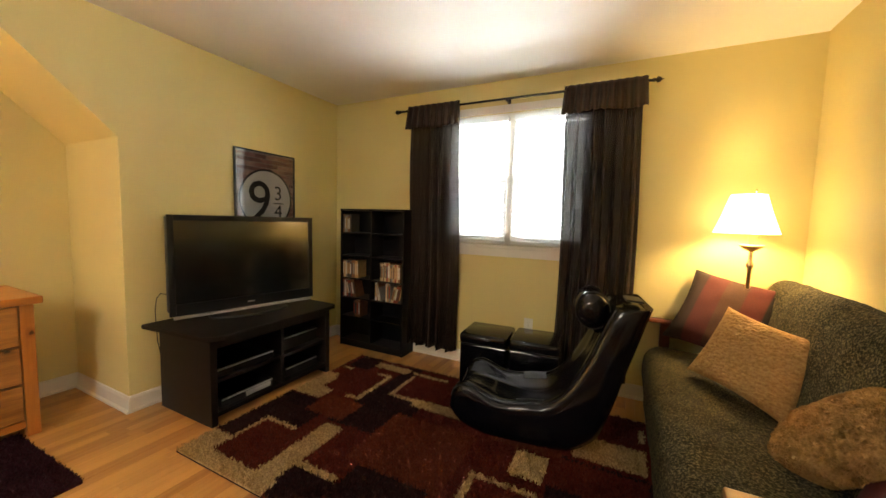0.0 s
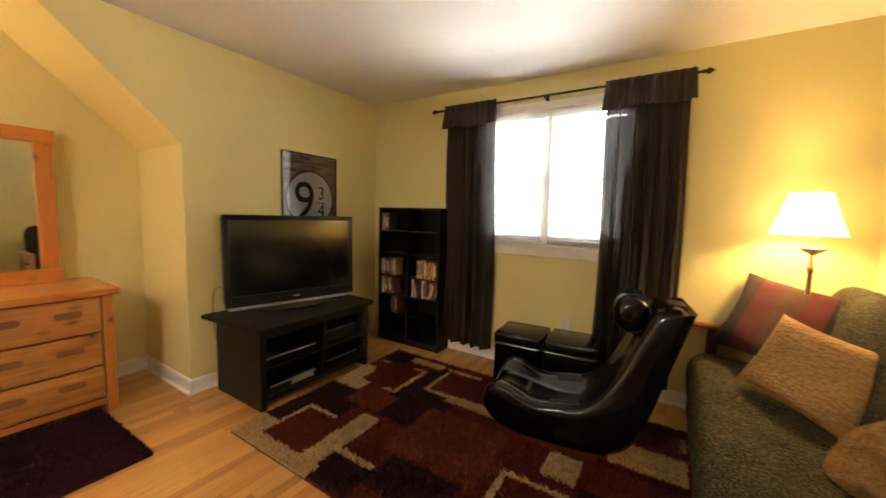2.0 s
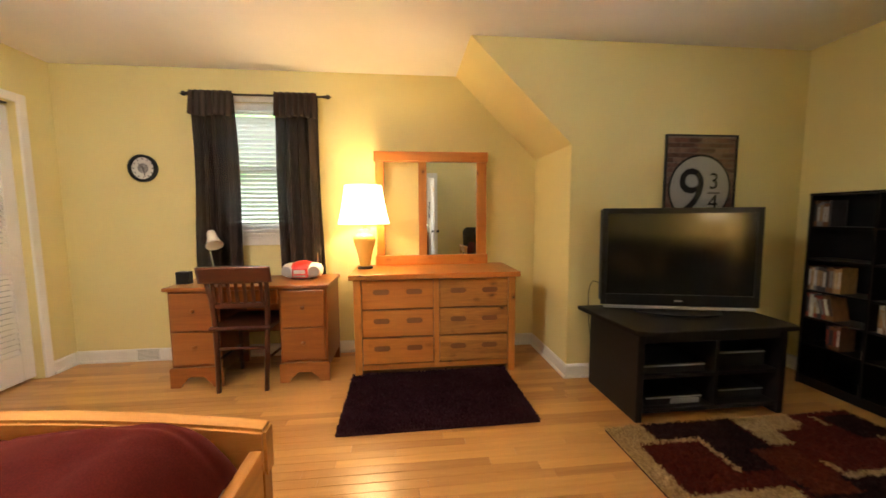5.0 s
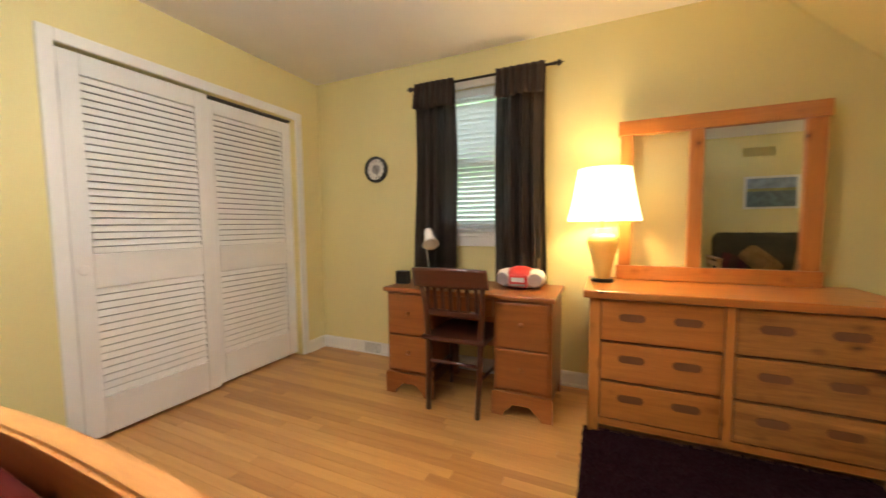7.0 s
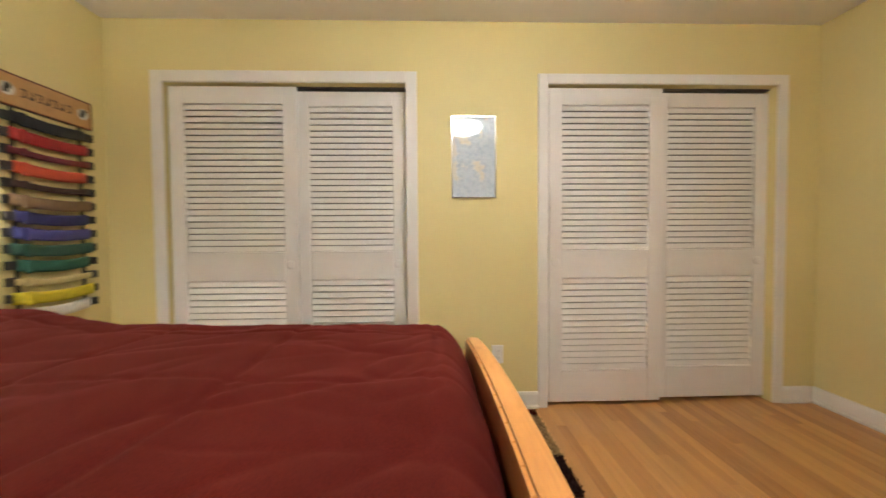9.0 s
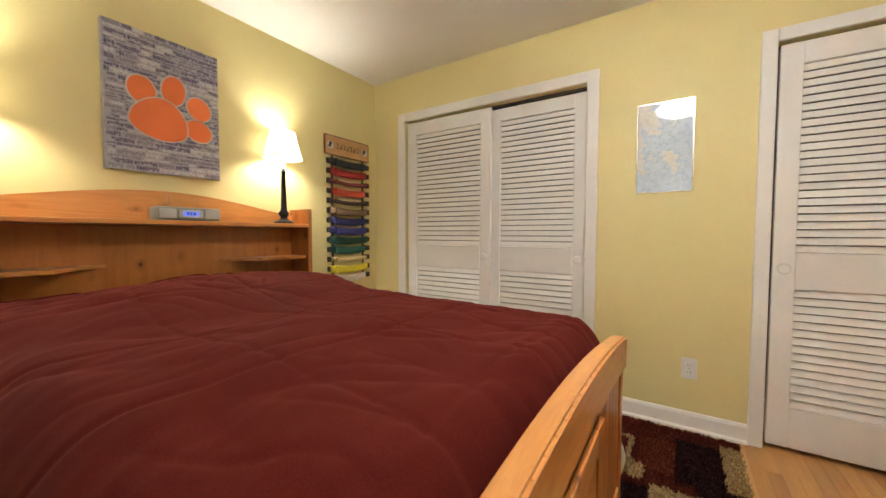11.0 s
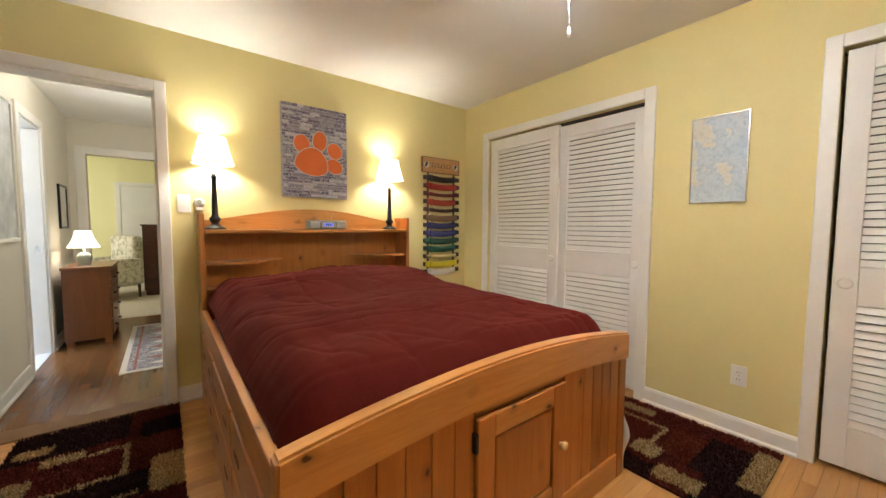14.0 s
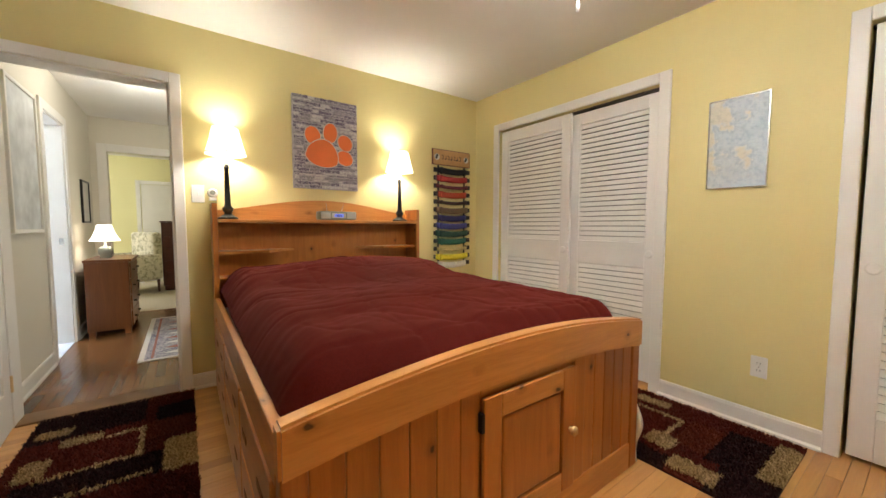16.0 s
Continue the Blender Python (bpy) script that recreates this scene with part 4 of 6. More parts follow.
def bookshelf():
    o = thing("bookshelf", "black two-column bookshelf, half full of disc cases", "bookshelf", (-1.925, 2.98, 0))
    w, d, h = 0.365, 0.10, 1.345
    for x in (-w, -0.008, w - 0.016):
        part("upright", boxes((x, x + 0.016, -d, d - 0.006, 0.05 if x == -0.008 else 0, h - 0.0165)), M["black_wood"], o)
    part("back_panel", boxes((-w, w, d - 0.005, d, 0.0, h - 0.0165)), M["black"], o)
    part("top", boxes((-w - 0.003, w + 0.003, -d - 0.003, d, h - 0.016, h)), M["black_wood"], o)
    part("plinth", boxes((-w + 0.0165, w - 0.0165, -d + 0.01, -d + 0.022, 0, 0.0495)), M["black_wood"], o)
    for z in SHELF_Z:
        for x0, x1 in ((-w + 0.0165, -0.0085), (0.0085, w - 0.0165)):
            part("shelf", boxes((x0, x1, -d + 0.004, d - 0.0055, z - 0.014, z)), M["black_wood"], o)


SHELF_Z = (0.065, 0.30, 0.49, 0.68, 0.90, 1.12)
bookshelf()
CASES = [plain("case_" + k, c, 0.4, var=0.25, scale=40, bumps=0.0) for k, c in (("white", (0.62, 0.60, 0.55)), ("tan", (0.45, 0.28, 0.13)), ("red", (0.30, 0.05, 0.03)), ("brown", (0.20, 0.09, 0.04)), ("grey", (0.25, 0.24, 0.23)), ("dark", (0.05, 0.045, 0.05)), ("cream", (0.6, 0.48, 0.30)))]
rnd = random.Random(7)


def disc_row(x, z, count, lean, h=0.165):
    """Disc cases standing side by side, each a thing; the last ones lean."""
    for k in range(count):
        t = rnd.choice((0.014, 0.015, 0.018, 0.024))
        hh = h + rnd.uniform(-0.012, 0.012)
        a = lean if k > count * 0.4 else 0
        o = thing("disc_case", "plastic disc case standing on the bookshelf", "disc case", (x, 2.895, z + 0.0005), group="disc cases")
        m = pose(0, 0, 0, 0, a, 0)
        b = part("case", box(bmesh.new(), 0, t, 0.0, 0.12, 0, hh, bev=0.001), rnd.choice(CASES), o, m=m)
        part("spine_label", boxes((0.002, t - 0.002, -0.0012, -0.0004, hh * 0.2, hh * 0.85)), rnd.choice(CASES), b)
        x += t + 0.0015 if not a else (t + 0.002) / math.cos(radians(a)) + 0.004


for r in ((-2.27, 1.12, 6, 0), (-2.27, 0.68, 10, 0), (-2.27, 0.49, 7, -12), (-2.135, 0.30, 4, 0), (-1.825, 0.68, 12, 0), (-1.88, 0.49, 4, -16), (-1.76, 0.49, 7, 14)):
    disc_row(*r)


def text(name, body, size, material, parent, m, extrude=0.0006):
    """Lettering as a mesh of its own."""
    c = bpy.data.curves.new(name, "FONT")
    c.body, c.size, c.extrude, c.align_x, c.align_y = body, size, extrude, "CENTER", "CENTER"
    c.resolution_u = 3
    tmp = bpy.data.objects.new(name, c)
    me = bpy.data.meshes.new_from_object(tmp)
    bpy.data.objects.remove(tmp)
    return piece(name, me, material, parent, m=m)


def disc(r0, r1, d0, d1, seg=48):
    bm = lathe([(r0, d0), (r0, d1), (r1, d1), (r1, d0), (r0, d0)] if r0 else [(0, d0), (r1, d0), (r1, d1), (0, d1)], seg)
    return bm


M["ink"] = plain("black_ink", (0.015, 0.013, 0.013), 0.6, bumps=0.0)
M["paper"] = plain("off_white_print", (0.66, 0.64, 0.60), 0.5, var=0.08, scale=12, bumps=0.0)
M["mortar"] = plain("poster_mortar", (0.30, 0.24, 0.21), 0.5, bumps=0.0)
BRICKS = [plain("poster_brick_" + k, c, 0.5, var=0.3, scale=30, bumps=0.0) for k, c in (("a", (0.26, 0.12, 0.09)), ("b", (0.18, 0.08, 0.06)), ("c", (0.34, 0.19, 0.15)))]


def poster():
    """Framed print of a round sign on a brick wall; face towards +x."""
    o = thing("poster", "black framed print of a round sign on brick", "poster", (XT + 0.002, 2.255, 1.30))
    w, h = 0.285, 0.485
    part("frame", boxes((0, 0.018, -w, -w + 0.012, -h, h), (0, 0.018, w - 0.012, w, -h, h), (0, 0.018, -w + 0.012, w - 0.012, h - 0.012, h), (0, 0.018, -w + 0.012, w - 0.012, -h, -h + 0.012), bev=0.002), M["black"], o)
    sheet_ = part("print", boxes((0.001, 0.006, -w + 0.0125, w - 0.0125, -h + 0.0125, h - 0.0125)), M["mortar"], o)
    bh, bw = 0.036, 0.11
    rr = random.Random(4)
    for j in range(27):
        for i in range(-1, 6):
            y0 = -w + 0.014 + i * bw + (bw / 2 if j % 2 else 0)
            z0 = -h + 0.014 + j * bh
            a, b = max(y0, -w + 0.0135), min(y0 + bw - 0.005, w - 0.0135)
            if b - a > 0.01 and z0 + bh - 0.005 < h - 0.0135:
                piece("brick", boxes_mesh((0.0062, 0.0072, a, b, z0, z0 + bh - 0.005)), rr.choice(BRICKS), sheet_)
    face = pose(0.0075, 0, 0.095, 90, 0, 90)
    part("sign_ring", disc(0.235, 0.25, 0, 0.001), M["ink"], sheet_, m=face)
    part("sign", disc(0, 0.2345, 0, 0.001), M["paper"], sheet_, m=face)
    text("numeral", "9", 0.46, M["ink"], sheet_, pose(0.0092, -0.065, 0.065, 90, 0, 90))
    text("numeral", "3", 0.17, M["ink"], sheet_, pose(0.0092, 0.112, 0.145, 90, 0, 90))
    text("numeral", "4", 0.17, M["ink"], sheet_, pose(0.0092, 0.112, -0.012, 90, 0, 90))
    part("fraction_bar", boxes((0.0087, 0.0095, 0.06, 0.165, 0.060, 0.068)), M["ink"], sheet_)
    g = part("glass", boxes((0.013, 0.015, -w + 0.0125, w - 0.0125, -h + 0.0125, h - 0.0125)), M["glass"], o)
    g.visible_shadow = False


def boxes_mesh(*rows):
    bm = boxes(*rows)
    me = bpy.data.meshes.new("piece")
    bm.to_mesh(me)
    bm.free()
    return me


poster()


# ---- seating ----
def ottoman(x, y, rz):
    o = thing("ottoman", "black leather cube ottoman with a padded lid", "ottoman", (x, y, 0), rz, group="ottomans")
    part("box", box(bmesh.new(), -0.17, 0.17, -0.17, 0.17, 0.012, 0.345, bev=0.008), M["leather"], o)
    part("lid", box(bmesh.new(), -0.178, 0.178, -0.178, 0.178, 0.347, 0.425, bev=0.022), M["leather"], o, smooth=True)
    part("piping", boxes((-0.18, 0.18, -0.181, -0.179, 0.352, 0.358)), M["black"], o)
    for a in (-0.14, 0.14):
        for b in (-0.14, 0.14):
            part("foot", boxes((a - 0.02, a + 0.02, b - 0.02, b + 0.02, 0, 0.0115)), M["black"], o)


ottoman(-0.715, 2.80, 4)
ottoman(-0.345, 2.835, 4)


def smooth_line(pts, u):
    """A point on the rounded line through the given points."""
    q = u * (len(pts) - 1)
    i = min(int(q), len(pts) - 2)
    f = q - i
    a, b, c, d = (Vector(pts[max(0, min(len(pts) - 1, i + k))]) for k in (-1, 0, 1, 2))
    return 0.5 * (2 * b + (c - a) * f + (2 * a - 5 * b + 4 * c - d) * f * f + (3 * b - a - 3 * c + d) * f ** 3)


def bell(u, centre, width):
    return math.exp(-((u - centre) / width) ** 2)


def rocker():
    """Floor rocker chair: one stuffed shell, its seat dished between raised front lobes, hip bolsters and the back's edges."""
    o = thing("gaming_chair", "black leather floor rocker gaming chair on the rug", "gaming chair", (-0.23, 2.365, 0.022), 8)
    o.scale = (0.955, 0.955, 0.955)
    valley = [(-0.525, 0.165), (-0.495, 0.222), (-0.41, 0.235), (-0.30, 0.21), (-0.18, 0.183), (-0.05, 0.175), (0.06, 0.20), (0.15, 0.29), (0.22, 0.42), (0.285, 0.56), (0.34, 0.70), (0.385, 0.81), (0.41, 0.85)]
    under = [(-0.515, 0.125), (-0.475, 0.065), (-0.40, 0.03), (-0.28, 0.004), (-0.10, 0.0), (0.08, 0.002), (0.21, 0.025), (0.325, 0.115), (0.395, 0.29), (0.447, 0.47), (0.495, 0.63), (0.537, 0.77), (0.568, 0.865)]

    def width(u):
        return 0.245 + 0.018 * math.sin(u * 3.14) - 0.05 * max(0, u - 0.62) - 0.03 * max(0, 0.2 - u) * 3

    def over(u, y):
        a = smooth_line(valley, u)
        q = max(0.0, min(1.0, (abs(y) - 0.30) / 0.48))
        rise = 0.045 * bell(u, 0.17, 0.10) + 0.066 * bell(u, 0.46, 0.13) + 0.020
        drop = 0.035 * max(0, (abs(y) - 0.84) / 0.16) ** 2
        k = max(0.0, min(1.0, (u - 0.36) / 0.3))
        k = k * k * (3 - 2 * k)
        h = rise * q * q * (3 - 2 * q) - drop
        return Vector((a.x + (-0.10 - 0.75 * k) * h, y * width(u), a.y + (1 - 0.62 * k) * h))

    def ring(u):
        w, b = width(u), smooth_line(under, u)
        pts = [over(u, 1 - 2 * k / 22) for k in range(23)]
        for s in (-1, 1):
            top = over(u, s)
            side = [Vector((top.x * (1 - f) + b.x * f, s * (w + 0.012 * math.sin(f * 3.14)), top.z * (1 - f) + b.y * f)) for f in (0.14, 0.32, 0.5, 0.7, 0.88)]
            pts += side if s < 0 else []
            if s < 0:
                pts += [Vector((b.x, (k / 4 - 1) * 0.93 * w, b.y)) for k in range(9)]
            else:
                pts += side[::-1]
        return pts

    bm = bmesh.new()
    n = 72
    rings = [ring(k / n) for k in range(n + 1)]
    for end, sign in ((0, -1), (n, 1)):
        mid = sum(rings[end], Vector()) / len(rings[end])
        step = (rings[end][0] - rings[end - sign * 2][0]) * 0.5
        out = Vector((step.x, 0, step.z)).normalized()
        caps = [[mid + (p - mid) * f + out * d for p in rings[end]] for f, d in ((0.94, 0.014), (0.75, 0.026), (0.4, 0.032))]
        rings = caps[::-1] + rings if sign < 0 else rings + caps
        n = len(rings) - 1
    vs = [[bm.verts.new(p) for p in r] for r in rings]
    m = len(vs[0])
    for a, b in zip(vs, vs[1:]):
        for k in range(m):
            bm.faces.new((a[k], a[(k + 1) % m], b[(k + 1) % m], b[k]))
    bm.faces.new(vs[0][::-1]), bm.faces.new(vs[-1])
    bmesh.ops.recalc_face_normals(bm, faces=bm.faces[:])
    part("shell", bm, M["leather"], o, smooth=True)
    for s in (-1, 1):
        part("piping", tube([over(i / 60, s * 0.93) + Vector((-0.001, 0, 0.001)) for i in range(2, 59)], 0.0045, 6), M["black"], o, smooth=True)
        part("arm_patch", sheet(lambda u, v: over(0.38 + 0.13 * u, s * (0.60 + 0.25 * v)) + Vector((-0.002, 0, 0.003)), 8, 6), M["black"], o, smooth=True)
    part("control_panel", box(bmesh.new(), 0.0, 0.085, -0.07, 0.07, 0.0, 0.012, bev=0.004), M["black"], o, "small black control panel on the top edge", m=pose(0.445, -0.10, 0.885, 0, 4, 0))
    roll = part("head_roll", lathe([(0.0, -0.165), (0.05, -0.162), (0.082, -0.145), (0.097, -0.11), (0.102, 0.0), (0.097, 0.11), (0.082, 0.145), (0.05, 0.162), (0.0, 0.165)], 28), M["leather"], o, "padded head roll", True, pose(0.283, 0, 0.805, 90, 0, 0) @ Matrix.Diagonal((0.92, 1.08, 1.0, 1.0)))
    for z in (-0.105, 0.105):
        part("roll_piping", tube([(0.1005 * math.cos(2 * math.pi * k / 24), 0.1005 * math.sin(2 * math.pi * k / 24), z) for k in range(25)], 0.004, 6), M["black"], roll, smooth=True)
    part("lumbar_pad", lathe([(0.0, -0.10), (0.025, -0.095), (0.034, 0.0), (0.025, 0.095), (0.0, 0.10)], 16), M["leather"], o, "", True, pose(0.312, 0, 0.70, 90, 0, 0))


rocker()


def fleece(base, count, length, seed):
    """Short crimped tufts standing on the faces of a cushion, combed into wavy rows."""
    rr = random.Random(seed)
    base.normal_update()
    faces = base.faces[:]
    sizes = list(itertools.accumulate(f.calc_area() for f in faces))
    bm = bmesh.new()
    for f in rr.choices(faces, cum_weights=sizes, k=count):
        vs = f.verts
        a, b = rr.random(), rr.random()
        p = (vs[0].co * (1 - a) + vs[1].co * a) * (1 - b) + (vs[-1].co * (1 - a) + vs[-2].co * a) * b
        nrm = f.normal
        comb = Vector((noise.noise(p * 14), noise.noise(p * 14 + Vector((5, 2, 1))), 0)) * 1.6
        lean = (comb - nrm * comb.dot(nrm)) + Vector((rr.uniform(-0.4, 0.4), rr.uniform(-0.4, 0.4), 0))
        across = nrm.cross(lean if lean.length > 0.05 else Vector((1, 0.3, 0))).normalized() * rr.uniform(0.0012, 0.0024)
        tip = p + (nrm + lean).normalized() * length * rr.uniform(0.6, 1.2)
        bm.faces.new([bm.verts.new(q) for q in (p - across, p + across, tip + across * 0.4, tip - across * 0.4)])
    return bm


def pillow(name, label, w, h, t, material, m, seed, ridges=0.0, pinch=0.10):
    rr = random.Random(seed)
    off = Vector((rr.uniform(0, 9), rr.uniform(0, 9), rr.uniform(0, 9)))
    o = thing(name, label, "pillow", group="futon pillows")
    o.matrix_basis = m

    def side(s):
        def f(u, v):
            a, b = 2 * u - 1, 2 * v - 1
            r = 1 - (pinch - 0.10) * (a * a * b * b) ** 1.5
            pin = r * (1 - 0.10 * (1 - abs(a) ** 2) * abs(b) ** 6)
            pin2 = r * (1 - 0.10 * (1 - abs(b) ** 2) * abs(a) ** 6)
            x, y = a * w / 2 * pin2, b * h / 2 * pin
            z = s * t / 2 * ((1 - a ** 4) * (1 - b ** 4)) ** 0.55
            z += s * 0.008 * noise.noise(Vector((x * 9, y * 9, s)) + off) * (1 - a ** 8) * (1 - b ** 8)
            z += s * ridges * noise.noise(Vector((x * 70, y * 110, s * 3)) + off) * (1 - a ** 8) * (1 - b ** 8)
            return (x, y, z)
        return f

    k = 130 if ridges else 48
    bm = sheet(side(1), k, k)
    other = sheet(side(-1), k, k)
    me = bpy.data.meshes.new("tmp")
    other.to_mesh(me)
    other.free()
    bm.from_mesh(me)
    bpy.data.meshes.remove(me)
    bmesh.ops.remove_doubles(bm, verts=bm.verts[:], dist=0.0006)
    bmesh.ops.recalc_face_normals(bm, faces=bm.faces[:])
    if ridges:
        pile = part("fleece", fleece(bm, 30000, 0.0075, seed), material, o, "short tan fleece pile")
        pile["kind"] = "stuff"
    part("cushion", bm, material, o, smooth=True)
    if not ridges:
        seam = [(math.copysign(min(1, abs(1.42 * math.cos(q))), math.cos(q)), math.copysign(min(1, abs(1.42 * math.sin(q))), math.sin(q))) for q in [2 * math.pi * k / 48 for k in range(49)]]
        part("seam", tube([(a * w / 2 * (1 - 0.10 * (1 - b * b) * a ** 6), b * h / 2 * (1 - 0.10 * (1 - a * a) * b ** 6), 0) for a, b in seam], 0.005, 6), material, o, smooth=True)


def futon():
    o = thing("futon", "wooden futon sofa with a grey-green chenille cover", "futon")
    x0, y0, y1 = 0.345, 1.27, 3.02
    part("seat_frame", boxes((x0 + 0.05, 1.05, y0, y1, 0.14, 0.24)), M["redwood"], o)

    def mattress(section, ends, seed):
        """A stuffed slab: a rounded section drawn along y, softly uneven, drawn in at its ends."""
        mx, mz = sum(p[0] for p in section) / len(section), sum(p[1] for p in section) / len(section)
        loop = section + section[:1]

        def f(u, v):
            p = smooth_line(loop, v % 1.0)
            e = min(u, 1 - u) / ends
            q = 1 - 0.30 * max(0, 1 - e) ** 2.5
            d = 0.010 * noise.noise(Vector((u * 9, p.x * 6, p.y * 6 + seed))) + 0.004 * noise.noise(Vector((u * 31, p.x * 16, p.y * 16 + seed)))
            k = Vector((p.x - mx, p.y - mz))
            k = k * q + k.normalized() * d
            return (mx + k.x, y0 + (y1 - y0) * u, mz + k.y)

        bm = sheet(f, 90, 60)
        bmesh.ops.remove_doubles(bm, verts=bm.verts[:], dist=0.0005)
        for row in (0, 1):
            edge = [e for e in bm.edges if e.is_boundary and abs(e.verts[0].co.y - (y1 if row else y0)) < 0.02]
            bmesh.ops.contextual_create(bm, geom=edge)
        bmesh.ops.recalc_face_normals(bm, faces=bm.faces[:])
        return bm

    part("seat_cushion", mattress([(x0 + 0.04, 0.13), (x0 + 0.005, 0.20), (x0, 0.30), (x0 + 0.012, 0.39), (x0 + 0.06, 0.445), (x0 + 0.16, 0.46), (x0 + 0.36, 0.44), (x0 + 0.56, 0.41), (x0 + 0.66, 0.37), (x0 + 0.66, 0.28), (x0 + 0.40, 0.245), (x0 + 0.16, 0.24), (x0 + 0.09, 0.16)], 0.05, 1), M["futon"], o, smooth=True)
    part("back_cushion", mattress([(0.875, 0.40), (0.885, 0.52), (0.905, 0.66), (0.935, 0.80), (0.965, 0.90), (1.005, 0.955), (1.06, 0.970), (1.10, 0.945), (1.115, 0.86), (1.10, 0.70), (1.08, 0.52), (1.05, 0.41), (0.96, 0.37)], 0.05, 5), M["futon"], o, smooth=True)
    for y, mt in ((y0 - 0.075, M["lightwood"]), (y1 + 0.005, M["redwood"])):
        part("arm", box(bmesh.new(), x0 + (0.09 if y < 2 else 0.0), 1.10, y, y + 0.07, 0.595, 0.622, bev=0.008), mt, o)
        for x in (x0 + 0.10, 1.02):
            part("arm_post", box(bmesh.new(), x, x + 0.06, y + 0.01, y + 0.06, 0, 0.5945, bev=0.004), mt, o)
        part("arm_rail", box(bmesh.new(), x0 + 0.161, 1.019, y + 0.02, y + 0.05, 0.13, 0.21, bev=0.003), mt, o)
        part("arm_rail", box(bmesh.new(), x0 + 0.161, 1.019, y + 0.02, y + 0.05, 0.50, 0.56, bev=0.003), mt, o)


futon()
pillow("striped_pillow", "dark red and brown striped pillow leaning on the futon", 0.52, 0.50, 0.15, M["stripe"], pose(0.765, 2.835, 0.735, 56, 9, -27), 1)
pillow("fleece_pillow", "tan fleece pillow leaning on the futon", 0.46, 0.40, 0.13, M["fuzzy"], pose(0.775, 2.36, 0.635, 62, 9, -46), 2, 0.004)
pillow("fleece_pillow", "plump tan fleece pillow lying against the futon back", 0.52, 0.30, 0.17, M["fuzzy"], pose(0.855, 1.80, 0.565, 58, -22, -87) @ pose(0, 0, 0, 0, 0, 24), 3, 0.005, 0.30)
pillow("striped_pillow", "dark red and brown striped pillow leaning on the futon", 0.42, 0.40, 0.14, M["stripe"], pose(0.91, 1.49, 0.53, 58, -22, -87), 4)


# ---- lamps ----
def shade_mesh(r0, r1, h, seg=36, bell=0.0):
    bm = bmesh.new()
    prof = [(r0 + (r1 - r0) * v - bell * math.sin(v * 3.14), h * v) for v in [k / 8 for k in range(9)]]
    lathe(prof, seg, bm)
    bmesh.ops.recalc_face_normals(bm, faces=bm.faces[:])
    bmesh.ops.solidify(bm, geom=bm.faces[:], thickness=0.002)
    return bm


def harp(o, z0, z1, w=0.04):
    part("harp", tube([(0.006, 0, z0), (w, 0, z0 + (z1 - z0) * 0.3), (w, 0, z0 + (z1 - z0) * 0.7), (0.0, 0, z1), (-w, 0, z0 + (z1 - z0) * 0.7), (-w, 0, z0 + (z1 - z0) * 0.3), (-0.006, 0, z0)], 0.0022, 6), M["brass"], o, smooth=True)
    part("finial", lathe([(0, 0.02), (0.006, 0.016), (0.004, 0.008), (0.007, 0.004), (0.003, 0)], 10), M["brass"], o, m=pose(0, 0, z1), smooth=True)


fl = thing("floor_lamp", "brass floor lamp with a lit cream shade behind the futon", "floor lamp", (0.85, 2.86, 0))
# its base stands between the futon's arm and the wall
part("base", lathe([(0.0, 0.0), (0.13, 0.0), (0.13, 0.012), (0.10, 0.022), (0.03, 0.032), (0.012, 0.05), (0.0, 0.05)], 28), M["brass"], fl, smooth=True)
part("pole", lathe([(0.011, 0.045), (0.011, 0.55), (0.016, 0.56), (0.016, 0.58), (0.010, 0.59), (0.010, 1.03), (0.018, 1.04), (0.018, 1.06), (0.009, 1.07), (0.009, 1.13)], 14), M["brass"], fl, smooth=True)
part("cup", lathe([(0.009, 1.13), (0.045, 1.15), (0.06, 1.165), (0.055, 1.17), (0.01, 1.155)], 20), M["brass"], fl, "polished brass cup", True)
part("shade", shade_mesh(0.158, 0.085, 0.225, 8, 0.003), M["shade"], fl, "lit cream cloth shade", m=pose(-0.035, 0, 1.235, 0, 0, 22))
harp(fl, 1.17, 1.475)

tl = thing("table_lamp", "gold ginger-jar table lamp with a lit white shade on the dresser", "table lamp", (-3.02, -0.242, 0.786))
part("foot", lathe([(0.0, 0.0), (0.062, 0.0), (0.062, 0.014), (0.05, 0.02), (0.0, 0.02)], 24), M["black"], tl)
part("jar", lathe([(0.040, 0.02), (0.046, 0.05), (0.052, 0.09), (0.066, 0.15), (0.082, 0.20), (0.090, 0.235), (0.086, 0.262), (0.066, 0.28), (0.045, 0.29), (0.045, 0.315), (0.02, 0.32), (0.0, 0.32)], 32), M["gold"], tl, smooth=True)
part("neck", lathe([(0.012, 0.32), (0.012, 0.40)], 12), M["brass"], tl)
part("shade", shade_mesh(0.203, 0.145, 0.305, 40, 0.004), M["shade"], tl, "lit white cloth shade", True, pose(0, 0, 0.362))
harp(tl, 0.40, 0.655)


